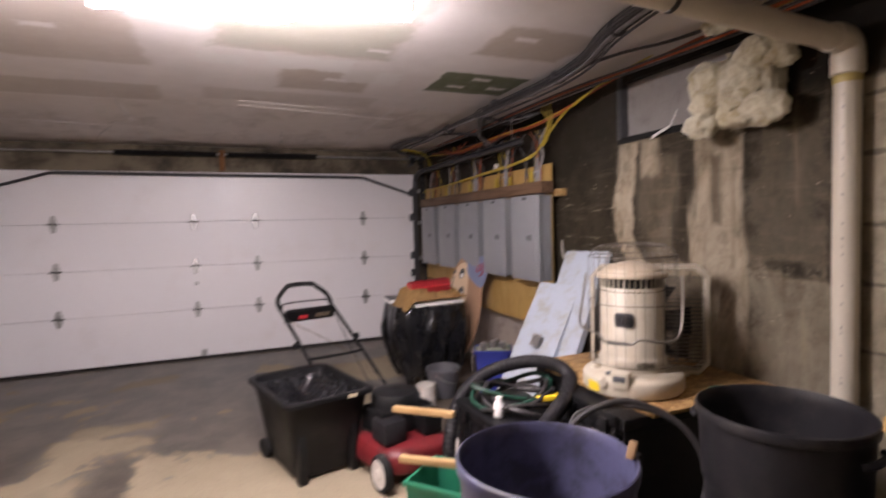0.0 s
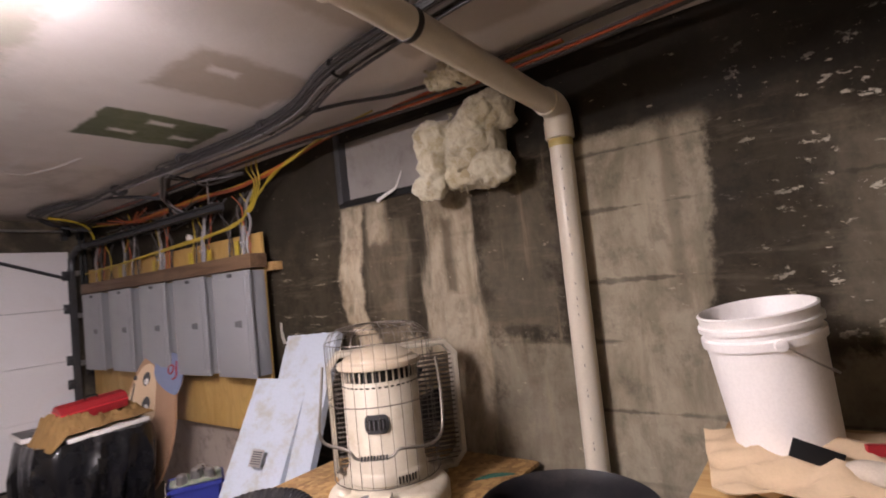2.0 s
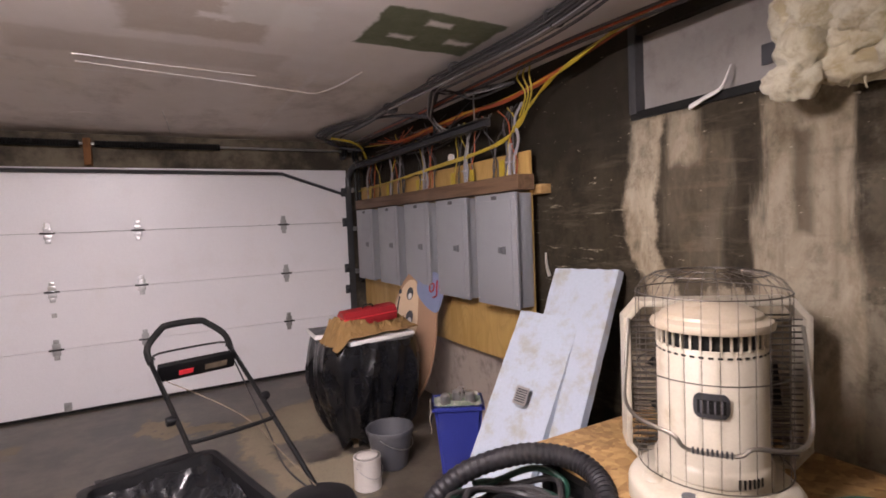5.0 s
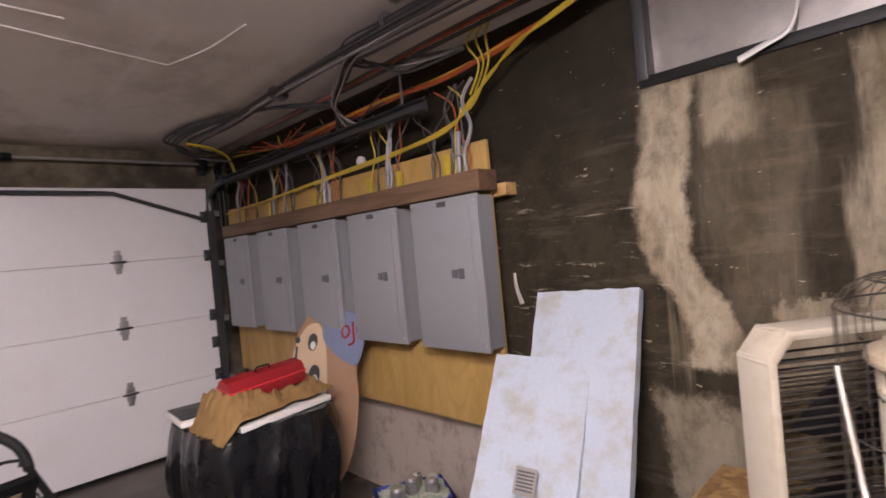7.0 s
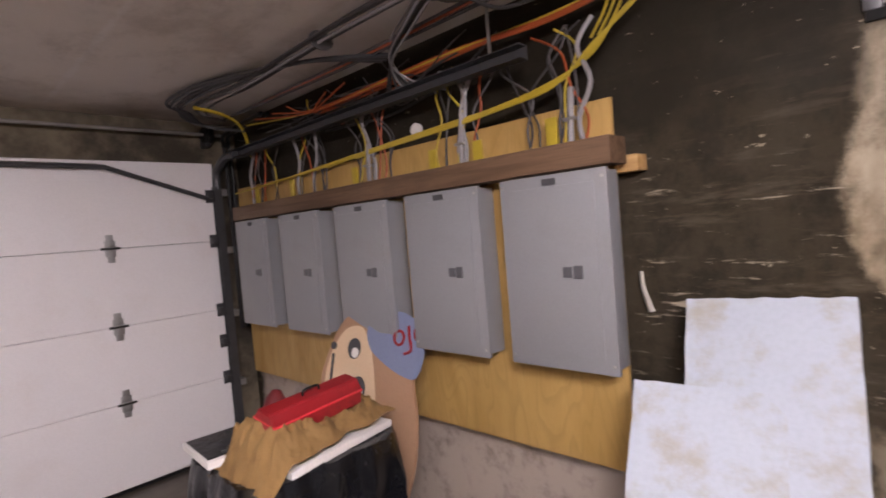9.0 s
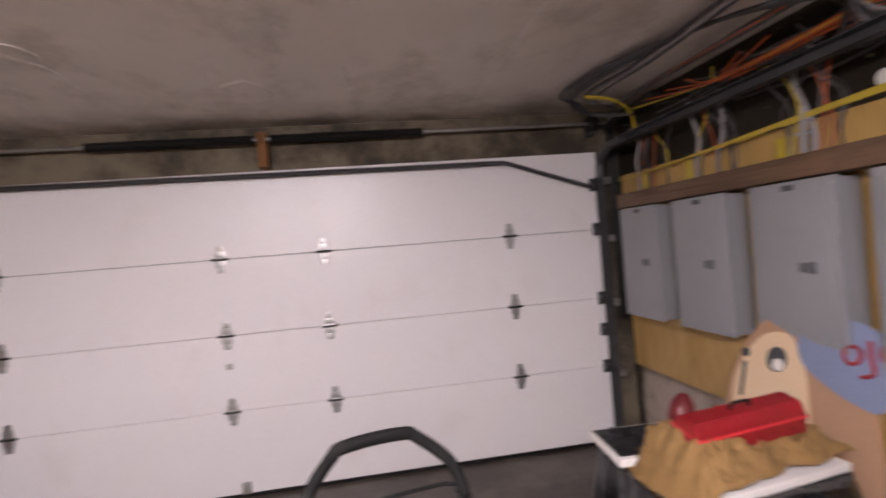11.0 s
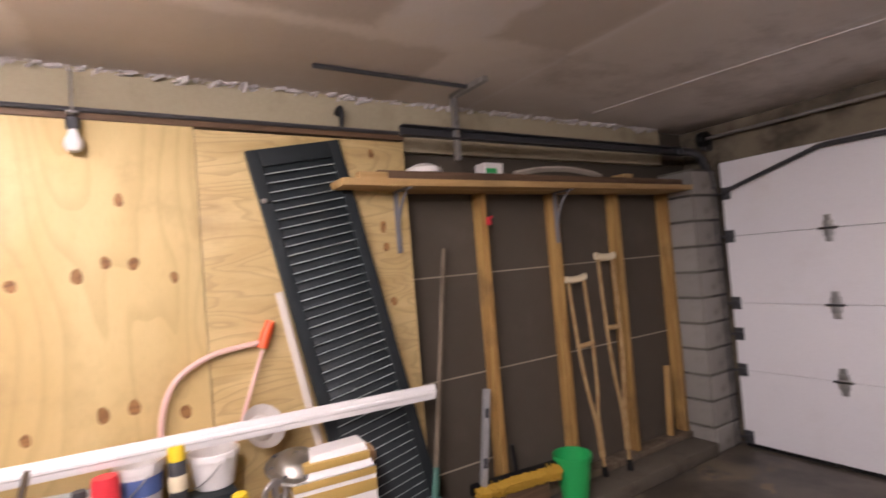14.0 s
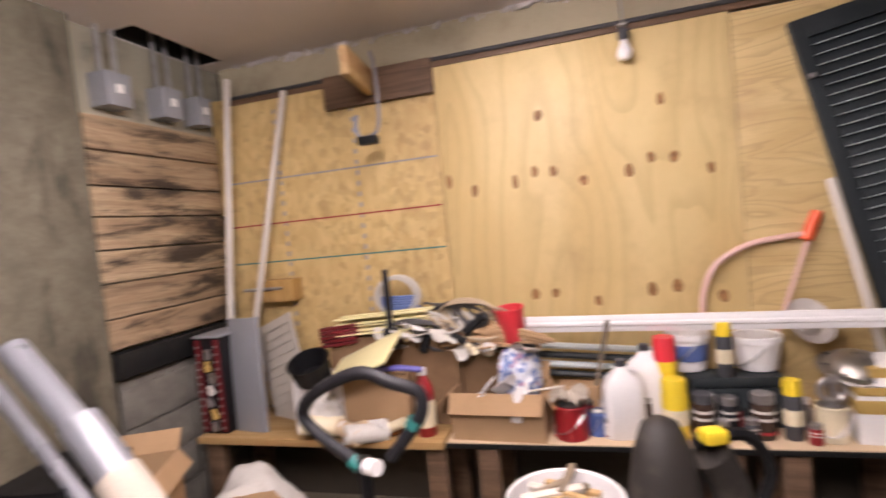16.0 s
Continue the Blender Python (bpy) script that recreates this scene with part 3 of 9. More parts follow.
def box(bm, x0, y0, z0, x1, y1, z1, bevel=0.0, m=None):
    """A box between two corners, its edges rounded."""
    r = bo.create_cube(bm, size=1.0)
    vs = r["verts"]
    bo.transform(bm, matrix=Matrix.Translation(((x0 + x1) / 2, (y0 + y1) / 2, (z0 + z1) / 2)) @ Matrix.Diagonal((abs(x1 - x0), abs(y1 - y0), abs(z1 - z0), 1)), verts=vs)
    if bevel > 0:
        es = list({e for v in vs for e in v.link_edges})
        out = bo.bevel(bm, geom=es, offset=bevel, segments=2, affect="EDGES", profile=0.6)
        vs = list({v for f in out["faces"] for v in f.verts} | {v for v in vs if v.is_valid})
        seen, todo = set(vs), list(vs)
        while todo:
            for e in todo.pop().link_edges:
                for v in e.verts:
                    if v not in seen:
                        seen.add(v)
                        todo.append(v)
        vs = list(seen)
    if m is not None:
        bo.transform(bm, matrix=m, verts=vs)
    return vs


def rings(bm, loops, close=True, cap=True):
    """Skin a row of rings of points."""
    rows = [[bm.verts.new(p) for p in loop] for loop in loops]
    n = len(rows[0])
    for a, b in zip(rows, rows[1:]):
        for i in range(n if close else n - 1):
            j = (i + 1) % n
            bm.faces.new((a[i], a[j], b[j], b[i]))
    if cap and close:
        bm.faces.new(rows[0][::-1])
        bm.faces.new(rows[-1])
    return rows


def smooth_path(points, steps=6):
    ps = [Vector(p) for p in points]
    if len(ps) < 3:
        return ps
    out = []
    for i in range(len(ps) - 1):
        a, b, c, d = ps[max(i - 1, 0)], ps[i], ps[i + 1], ps[min(i + 2, len(ps) - 1)]
        for k in range(steps):
            t = k / steps
            out.append(0.5 * ((2 * b) + (c - a) * t + (2 * a - 5 * b + 4 * c - d) * t * t + (3 * b - a - 3 * c + d) * t ** 3))
    out.append(ps[-1])
    return out


def tube(bm, points, r, seg=8, steps=6, r2=None, ribs=0.0, squash=1.0):
    """A round bar or hose along a smooth line. ribs: a corrugated surface."""
    ps = smooth_path(points, steps) if steps > 1 else [Vector(p) for p in points]
    loops, side = [], None
    for i, p in enumerate(ps):
        d = (ps[min(i + 1, len(ps) - 1)] - ps[max(i - 1, 0)]).normalized()
        if side is None:
            side = d.orthogonal().normalized()
        side = (side - d * side.dot(d)).normalized()
        up = d.cross(side)
        rad = r if r2 is None else r + (r2 - r) * i / (len(ps) - 1)
        if ribs and i % 2:
            rad *= 1 - ribs
        loops.append([p + (side * math.cos(a) + up * math.sin(a) * squash) * rad for a in (2 * math.pi * k / seg for k in range(seg))])
    rings(bm, loops)


def rod(bm, a, b, r, seg=10, r2=None):
    tube(bm, [a, b], r, seg, 1, r2)


def lathe(bm, profile, seg=28, at=(0, 0, 0), m=None, cap=True):
    """Turn a profile of (radius, height) round the upright."""
    loops = []
    for r, h in profile:
        loop = [Vector((at[0] + max(r, 0.0004) * math.cos(2 * math.pi * k / seg), at[1] + max(r, 0.0004) * math.sin(2 * math.pi * k / seg), at[2] + h)) for k in range(seg)]
        loops.append([m @ p for p in loop] if m is not None else loop)
    rings(bm, loops, cap=cap)


def plate(bm, outline, thick, m):
    """A flat shape of outline (u, v), given thickness, set by m."""
    a = [bm.verts.new(m @ Vector((u, v, 0))) for u, v in outline]
    b = [bm.verts.new(m @ Vector((u, v, thick))) for u, v in outline]
    bm.faces.new(a[::-1])
    bm.faces.new(b)
    for i in range(len(a)):
        j = (i + 1) % len(a)
        bm.faces.new((a[i], a[j], b[j], b[i]))


def oval(cu, cv, ru, rv, n=24):
    return [(cu + ru * math.cos(2 * math.pi * k / n), cv + rv * math.sin(2 * math.pi * k / n)) for k in range(n)]


def sheet(bm, nu, nv, fn):
    """A sheet of points fn(u, v), u and v from 0 to 1."""
    g = [[bm.verts.new(fn(i / nu, j / nv)) for j in range(nv + 1)] for i in range(nu + 1)]
    for i in range(nu):
        for j in range(nv):
            bm.faces.new((g[i][j], g[i + 1][j], g[i + 1][j + 1], g[i][j + 1]))


def thicken(bm, t):
    bo.recalc_face_normals(bm, faces=bm.faces[:])
    bo.solidify(bm, geom=bm.faces[:], thickness=t)


def finish(name, bm, mat, smooth=40):
    bo.recalc_face_normals(bm, faces=bm.faces[:])
    me = bpy.data.meshes.new(name)
    bm.to_mesh(me)
    bm.free()
    me.materials.append(mat)
    if smooth:
        me.shade_smooth()
        me.set_sharp_from_angle(angle=radians(smooth))
    return me


def part(name, bm, mat, parent, label="", smooth=40):
    """One mesh under a thing or a part, in its coordinates."""
    ob = new(name, finish(name, bm, mat, smooth))
    ob.parent = parent
    return tagged(ob, label)


def shared(name, me, parent, m):
    """One more piece on a mesh that others use too."""
    ob = new(name, me)
    ob.parent = parent
    ob.matrix_basis = m
    return ob


def thing(name, m, label, category, group="", kind=""):
    """The Empty at a thing's base."""
    ob = new(name)
    ob.matrix_basis = m
    ob.empty_display_size = 0.1
    return tagged(ob, label, category, group, kind)


def solo(name, bm, mat, label, category, group="", kind="", m=None, smooth=40):
    """A thing of one mesh."""
    ob = new(name, finish(name, bm, mat, smooth))
    if m is not None:
        ob.matrix_basis = m
    return tagged(ob, label, category, group, kind)


def frame_axes(origin, u, v):
    """A pose with its y along v and its x as near to u as may be."""
    w = Vector(v).normalized()
    n = Vector(u).cross(w).normalized()
    u = w.cross(n)
    m = Matrix((u, w, n)).transposed().to_4x4()
    m.translation = origin
    return m


def structure(name, bm, mat, label, category, smooth=0):
    return solo(name, bm, mat, label, category, "", "structure", None, smooth)


# ---------------------------------------------------------------- the room
CEIL, RIGHT, LEFT, DOOR_Y, BACK, FLOOR = 2.53, 3.0, -2.56, 7.47, -2.3, -0.08
bm = mesh()
box(bm, LEFT - 0.3, BACK - 0.3, -0.25, RIGHT + 0.3, DOOR_Y + 0.5, FLOOR)
structure("floor", bm, M_FLOOR, "grey concrete floor with damp dark stains", "floor")

# ceiling with a dark opening by the back corner
bm = mesh()
HX0, HX1, HY0, HY1 = -2.39, -1.79, 0.80, 0.98
for x0, y0, x1, y1 in ((LEFT - 0.3, BACK - 0.3, HX0, DOOR_Y + 0.5), (HX1, BACK - 0.3, RIGHT + 0.3, DOOR_Y + 0.5), (HX0, BACK - 0.3, HX1, HY0), (HX0, HY1, HX1, DOOR_Y + 0.5)):
    box(bm, x0, y0, CEIL, x1, y1, CEIL + 0.12)
structure("ceiling", bm, M_CEIL, "patched drywall ceiling with bare joint compound", "ceiling")
# black boards and lid paint the shade inside the opening
bm = mesh()
box(bm, HX0 - 0.05, HY0 - 0.05, CEIL + 0.55, HX1 + 0.05, HY1 + 0.05, CEIL + 0.6)
for x0, y0, x1, y1 in ((HX0, HY0, HX1, HY0 + 0.006), (HX0, HY1 - 0.006, HX1, HY1), (HX0, HY0 + 0.006, HX0 + 0.006, HY1 - 0.006), (HX1 - 0.006, HY0 + 0.006, HX1, HY1 - 0.006)):
    box(bm, x0, y0, CEIL + 0.004, x1, y1, CEIL + 0.55)
structure("ceiling_cavity", bm, M_SHADEBLACK, "black lining that gives the ceiling opening its deep shade", "ceiling")

# skimmed-over patches and ridges on the bare ceiling boards
def skim_patch(cx, cy, rx, ry, seed):
    bm = mesh()
    ring = [(cx + rx * math.cos(a) * (1 + 0.16 * noise.noise((math.cos(a) * 2, math.sin(a) * 2, seed))), cy + ry * math.sin(a) * (1 + 0.16 * noise.noise((math.cos(a) * 2, math.sin(a) * 2, seed + 5)))) for a in (2 * math.pi * k / 40 for k in range(40))]
    rings(bm, [[Vector((cx + (u - cx) * f, cy + (v - cy) * f, CEIL - d)) for u, v in ring] for f, d in ((1.0, 0.0005), (0.97, 0.006), (0.86, 0.0035), (0.4, 0.003))])
    structure("ceiling_patch", bm, M_CEIL, "skimmed-over patch on the bare ceiling", "ceiling", 60)


for cx, cy, rx, ry, seed in ((-0.55, 6.32, 0.13, 0.26, 1.0), (0.34, 6.70, 0.13, 0.22, 2.0), (-0.46, 6.05, 0.06, 0.12, 4.0)):
    skim_patch(cx, cy, rx, ry, seed)
for pts in (((-0.44, 5.0), (-0.47, 5.6), (-0.46, 6.0)), ((-0.70, 6.4), (-0.9, 6.9), (-1.0, 7.4)), ((0.89, 6.3), (0.93, 6.8), (0.98, 7.4)), ((0.45, 5.10), (1.2, 5.24), (1.87, 5.38)), ((1.87, 5.38), (1.95, 5.1), (2.0, 4.75)), ((0.45, 4.96), (0.9, 5.02), (1.4, 5.06)), ((-2.3, 6.1), (-1.4, 6.2), (-0.7, 6.3))):
    bm = mesh()
    tube(bm, [(u + 0.006 * math.sin(i * 2.1), v, CEIL + 0.001) for i, (u, v) in enumerate(pts)], 0.0055, 6, 8, None, 0.25)
    structure("ceiling_ridge", bm, M_RIDGE, "raised glossy edge of loose joint tape", "ceiling", 40)

# right wall with the boarded window in it
WY0, WY1, WZ0, WZ1 = 2.30, 3.46, 2.07, 2.47
bm = mesh()
for y0, y1, z0, z1 in ((BACK - 0.3, WY0, FLOOR, CEIL), (WY1, DOOR_Y + 0.4, FLOOR, CEIL), (WY0, WY1, FLOOR, WZ0), (WY0, WY1, WZ1, CEIL)):
    box(bm, RIGHT, y0, z0, RIGHT + 0.3, y1, z1)
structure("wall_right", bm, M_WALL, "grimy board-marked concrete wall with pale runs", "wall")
win = thing("window_1", pose(RIGHT, 0, 0), "basement window closed with foil-faced board", "window", kind="structure")
bm = mesh()
box(bm, -0.012, WY0 - 0.03, WZ0 - 0.03, 0.10, WY1 + 0.03, WZ0 + 0.012, 0.004)
part("window_sill", bm, M_BLACKSTEEL, win, "black sill bar")
bm = mesh()
box(bm, -0.015, WY1 - 0.01, WZ0, 0.10, WY1 + 0.035, WZ1 + 0.05, 0.004)
part("window_frame", bm, M_DARKSTEEL, win)
bm = mesh()
sheet(bm, 24, 10, lambda u, v: Vector((0.05 + 0.006 * noise.noise((u * 6, v * 3, 0)), WY0 + u * (WY1 - WY0), WZ0 + v * (WZ1 - WZ0))))
thicken(bm, 0.02)
part("board", bm, M_FOIL, win, "dusty foil-faced insulation board")
bm = mesh()
box(bm, 0.036, 2.78, 2.15, 0.042, 2.845, 2.235, 0.001)
part("sticker", bm, M_INK, win, "small dark printed sticker")
bm = mesh()
tube(bm, [(-0.03, 3.13, 2.035), (-0.035, 3.05, 2.06), (-0.03, 2.99, 2.08), (-0.025, 2.965, 2.12), (0.0, 2.955, 2.18)], 0.02, 8, 5, 0.006, 0, 0.5)
solo("rag", bm, M_WHITE, "white rag caught on the window sill", "rag", m=pose(RIGHT, 0, 0))

# left wall: concrete above, dark fibre board between studs below
bm = mesh()
box(bm, LEFT - 0.3, BACK - 0.3, FLOOR, LEFT, DOOR_Y + 0.4, CEIL)
structure("wall_left", bm, M_SOUND, "dark fibre board wall behind open studs", "wall")
bm = mesh()
box(bm, LEFT, 0.85, 2.24, LEFT + 0.05, 7.12, CEIL)
structure("wall_left_upper", bm, M_PALECON, "band of yellowed concrete above the plywood", "wall")
bm = mesh()
for y0, y1, z, tilt in ((4.70, 7.10, 0.87, 0.0), (4.70, 5.18, 1.49, 0.0), (5.2, 7.10, 1.49, 0.0), (4.7, 5.2, 0.33, 0.0)):
    box(bm, LEFT - 0.002, y0, z, LEFT + 0.004, y1, z + 0.008)
structure("seam_tape", bm, M_SEAM, "pale seams between the fibre boards", "trim")

# back of the place
bm = mesh()
box(bm, LEFT - 0.3, BACK - 0.3, FLOOR, RIGHT + 0.3, BACK, CEIL)
structure("wall_back", bm, M_PLAINCON, "plain concrete back wall in the shade", "wall")
bm = mesh()
box(bm, -1.57, 0.30, FLOOR, -1.06, 0.86, CEIL, 0.012)
structure("pillar", bm, M_PILLAR, "rough grey concrete pillar", "pillar", 40)
bm = mesh()
box(bm, LEFT, 0.30, FLOOR, -1.57, 0.80, CEIL)
structure("wall_alcove", bm, M_PLAINCON, "concrete wall behind the old planks", "wall")

# front wall: header over the door and both jambs
bm = mesh()
box(bm, LEFT - 0.3, DOOR_Y + 0.03, 2.215, RIGHT + 0.3, DOOR_Y + 0.3, CEIL)
box(bm, LEFT - 0.3, DOOR_Y + 0.03, FLOOR, -2.20, DOOR_Y + 0.3, 2.215)
box(bm, 2.77, DOOR_Y + 0.03, FLOOR, RIGHT + 0.3, DOOR_Y + 0.3, 2.215)
structure("wall_front", bm, M_HEADER, "water-stained concrete header and jambs round the door", "wall")
# unseen black slab, added so no light shows round the door
bm = mesh()
box(bm, LEFT - 0.3, DOOR_Y + 0.31, -0.1, RIGHT + 0.3, DOOR_Y + 0.45, CEIL)
structure("wall_outside", bm, M_SHADEBLACK, "unseen black wall added to keep the gaps round the door dark", "wall")

# crumbs of plaster along the ceiling's left edge
rng = random.Random(4)
bm = mesh()
for i in range(520):
    y = 0.95 + 6.1 * rng.random()
    r = 0.003 + 0.011 * rng.random() ** 3
    q = pose(LEFT + 0.052 + 0.03 * rng.random(), y, CEIL - 0.003 - 0.02 * rng.random() ** 3, rng.random() * 90, rng.random() * 90, 0)
    box(bm, -r, -r * 2.2, -r * 0.5, r, r * 2.2, r * 0.5, 0, q)
tagged(structure("plaster_edge", bm, M_DUST, "ragged plaster crumbs along the ceiling edge", "trim"), kind="stuff")


# ---------------------------------------------------------------- garage door
def garage_door():
    x0, x1, y = -2.205, 2.765, DOOR_Y - 0.03
    door = thing("garage_door", pose(0, y, 0), "closed white sectional steel garage door", "garage door")
    seams = (-0.052, 0.533, 1.066, 1.603, 2.207)
    for z0, z1 in zip(seams, seams[1:]):
        h = z1 - z0
        bm = mesh()
        # ribbed section with a rolled lip at its top and bottom
        prof = [(0.0, z0 + 0.0015), (-0.003, z0 + 0.006), (-0.003, z0 + h - 0.008), (0.002, z0 + h - 0.0015), (0.045, z0 + h - 0.0015), (0.045, z0 + 0.0015)]
        rings(bm, [[Vector((x, p, z)) for p, z in prof] for x in (x0, x1)])
        part("section", bm, M_DOOR, door, "", 0)
    bm = mesh()
    box(bm, x0, 0.0, FLOOR + 0.001, x1, 0.04, -0.05, 0.006)
    part("bottom_seal", bm, M_RUBBER, door, "black rubber bottom seal")
    # reinforcing rod across the top section, bent down at both ends
    bm = mesh()
    tube(bm, [(-2.16, -0.045, 1.965), (-1.48, -0.045, 2.175), (2.03, -0.045, 2.155), (2.70, -0.045, 1.93)], 0.017, 8, 1)
    part("strut", bm, M_DARKSTEEL, door, "grey steel strut bent down at both ends")
    bm = mesh()
    rod(bm, (-1.46, -0.03, 2.192), (2.0, -0.03, 2.172), 0.007, 6)
    part("strut_lip", bm, M_GALV, door)
    # one hinge, reused
    bm = mesh()
    box(bm, -0.032, -0.010, 0.012, 0.032, -0.004, 0.055, 0.002)
    box(bm, -0.022, -0.009, 0.055, 0.022, -0.004, 0.095, 0.002)
    box(bm, -0.032, -0.010, -0.055, 0.032, -0.004, -0.012, 0.002)
    box(bm, -0.022, -0.009, -0.095, 0.022, -0.004, -0.055, 0.002)
    box(bm, -0.045, -0.022, -0.012, 0.045, -0.004, 0.012, 0.005)
    leaf = finish("hinge", bm, M_GALV)
    bm = mesh()
    rod(bm, (-0.058, -0.019, 0), (0.058, -0.019, 0), 0.008, 8)
    pin = finish("hinge_pin", bm, M_BLACKSTEEL)
    for i, z in enumerate((0.533, 1.066, 1.603)):
        for x in (-1.486, -0.071, 0.638, 2.023):
            o = shared("hinge", leaf, door, pose(x, -0.004, z + 0.03 * 0))
            shared("hinge_pin", pin, o, Matrix.Identity(4))
    bm = mesh()
    box(bm, -0.02, -0.012, -0.05, 0.05, 0.0, 0.05, 0.003)
    rod(bm, (0.0, -0.03, 0), (0.075, -0.03, 0), 0.008, 8)
    box(bm, -0.015, -0.045, -0.02, 0.03, 0.0, 0.02, 0.004)
    roller = finish("roller_bracket", bm, M_DARKSTEEL)
    for x, s in ((2.715, 1), (-2.155, -1)):
        for z in (0.0, 0.533, 0.82, 1.066, 1.603, 1.95):
            shared("roller_bracket", roller, door, pose(x, -0.004, z, 0, 0, 0) @ Matrix.Diagonal((s, 1, 1, 1)))
    bm = mesh()
    box(bm, -0.09, -0.009, 0.83, -0.05, -0.004, 0.87, 0.002)
    part("keeper", bm, M_GALV, door)
    bm = mesh()
    box(bm, -0.03, -0.02, -0.05, 0.03, -0.004, 0.03, 0.004)
    o = part("bottom_bracket", bm, M_GALV, door)
    o.location = (-0.02, 0, 0)
    return door


garage_door()


def door_track(x, s, y_end, z):
    t = thing("door_track", pose(x, 0, 0), "dark steel garage door track along the wall", "door track", "garage door tracks")
    bm = mesh()
    w, d, g = 0.028, 0.055, 0.004
    c = [(-w, 0), (w, 0), (w, d), (w - g, d), (w - g, g), (-w + g, g), (-w + g, d), (-w, d)]
    # the channel opens towards the door's rollers
    rings(bm, [[Vector((-s * v, y, z + u)) for u, v in c] for y in (y_end, 7.05)])
    part("rail", bm, M_DARKSTEEL, t)
    bm = mesh()
    rings(bm, [[Vector((-s * v, 7.40 + u, h)) for u, v in c] for h in (FLOOR, 2.02)])
    part("upright_rail", bm, M_DARKSTEEL, t)
    bm = mesh()
    tube(bm, [(-s * 0.025, 7.40, 2.0), (-s * 0.025, 7.385, 2.12), (-s * 0.025, 7.30, z - 0.04), (-s * 0.025, 7.18, z), (-s * 0.025, 7.03, z)], 0.032, 8, 5)
    part("curve", bm, M_DARKSTEEL, t)
    for h in (0.45, 1.0, 1.5, 1.95):
        bm = mesh()
        box(bm, 0 if s > 0 else -0.05, 7.38, h, 0.05 if s > 0 else 0, 7.49, h + 0.05, 0.003)
        part("bracket", bm, M_GALV, t)
    return t


tr = door_track(2.80, 1, 4.50, 2.215)
bm = mesh()
box(bm, -0.022, 4.66, 2.24, -0.018, 4.675, CEIL)
part("hanger", bm, M_GALV, tr)
tl = door_track(-2.30, -1, 4.56, 2.295)
bm = mesh()
box(bm, 0.0, 4.90, 2.15, 0.035, 4.93, CEIL - 0.01, 0.003)
part("hanger", bm, M_GALV, tl, "perforated steel hanger strap")
bm = mesh()
box(bm, 0.0, 4.90, CEIL - 0.03, 0.32, 4.935, CEIL - 0.001, 0.003)
part("hanger_angle", bm, M_GALV, tl)
bm = mesh()
rod(bm, (0.17, 4.05, CEIL - 0.012), (0.17, 4.90, CEIL - 0.012), 0.012, 6)
part("ceiling_angle", bm, M_DARKSTEEL, tl)

ts = thing("torsion_spring", pose(0, 7.40, 2.42), "oily black torsion spring and shaft above the door", "door spring")
bm = mesh()
rod(bm, (-2.35, 0, 0), (2.85, 0, 0), 0.013, 10)
part("shaft", bm, M_GALV, ts)
for x0, x1 in ((-0.86, 0.22), (0.34, 1.42)):
    bm = mesh()
    n = 46
    loops = []
    for i in range(n * 2 + 1):
        r = 0.034 if i % 2 else 0.028
        x = x0 + (x1 - x0) * i / (n * 2)
        loops.append([Vector((x, r * math.cos(a), r * math.sin(a))) for a in (2 * math.pi * k / 12 for k in range(12))])
    rings(bm, loops)
    part("spring", bm, M_BLACKSTEEL, ts)
bm = mesh()
box(bm, 0.25, -0.03, -0.20, 0.31, 0.095, 0.05, 0.006)
part("centre_bracket", bm, M_RUST, ts, "rusted centre bracket")
for x in (-2.30, 2.74):
    bm = mesh()
    lathe(bm, [(0.02, -0.03), (0.062, -0.028), (0.066, -0.01), (0.05, 0.0), (0.066, 0.012), (0.062, 0.03), (0.02, 0.032)], 20, m=pose(x, 0, 0, 0, 90, 0))
    part("drum", bm, M_BLACKSTEEL, ts)
    bm = mesh()
    box(bm, x - 0.02, -0.01, -0.09, x + 0.02, 0.095, 0.05, 0.004)
    part("end_bracket", bm, M_DARKSTEEL, ts)


# ---------------------------------------------------------------- lights
def shop_light(m, tubes=(-0.055, 0.055), glow=M_TUBE):
    t = thing("shop_light", m, "lit fluorescent strip light under the ceiling", "ceiling light", "fluorescent lights")
    bm = mesh()
    box(bm, -0.62, -0.030, 0.04, 0.62, 0.030, 0.10, 0.008)
    part("housing", bm, M_WHITE, t)
    for y in tubes:
        bm = mesh()
        rod(bm, (-0.595, y, 0.02), (0.595, y, 0.02), 0.018, 12)
        part("tube", bm, glow, t, "glowing fluorescent tube")
        for x in (-0.607, 0.607):
            bm = mesh()
            box(bm, x - 0.012, y - 0.018, -0.002, x + 0.012, y + 0.018, 0.05, 0.004)
            part("socket", bm, M_WHITE, t)
    return t


shop_light(pose(0.475, 2.625, 2.35, 0, 0, -12))
shop_light(pose(-1.0, 2.66, 2.405, 0, 0, 28), (-0.055, 0.055), M_DIMTUBE)
for x, y in ((0.03, 2.72), (0.92, 2.53), (-1.40, 2.45), (-0.60, 2.87)):
    bm = mesh()
    rod(bm, (x, y, 2.445 if x > -0.1 else 2.50), (x, y, CEIL), 0.004, 6)
    solo("hanging_chain", bm, M_GALV, "thin steel chain holding the strip light", "chain")

bm = mesh()
tube(bm, [(-0.10, 2.78, 2.50), (0.12, 2.75, 2.40), (0.25, 2.75, 2.366), (0.41, 2.75, 2.345), (0.58, 2.74, 2.35), (0.72, 2.70, 2.40)], 0.004, 6, 5)
solo("lamp_cord", bm, M_WHITECABLE, "white cord drooping beside the strip light", "cord")

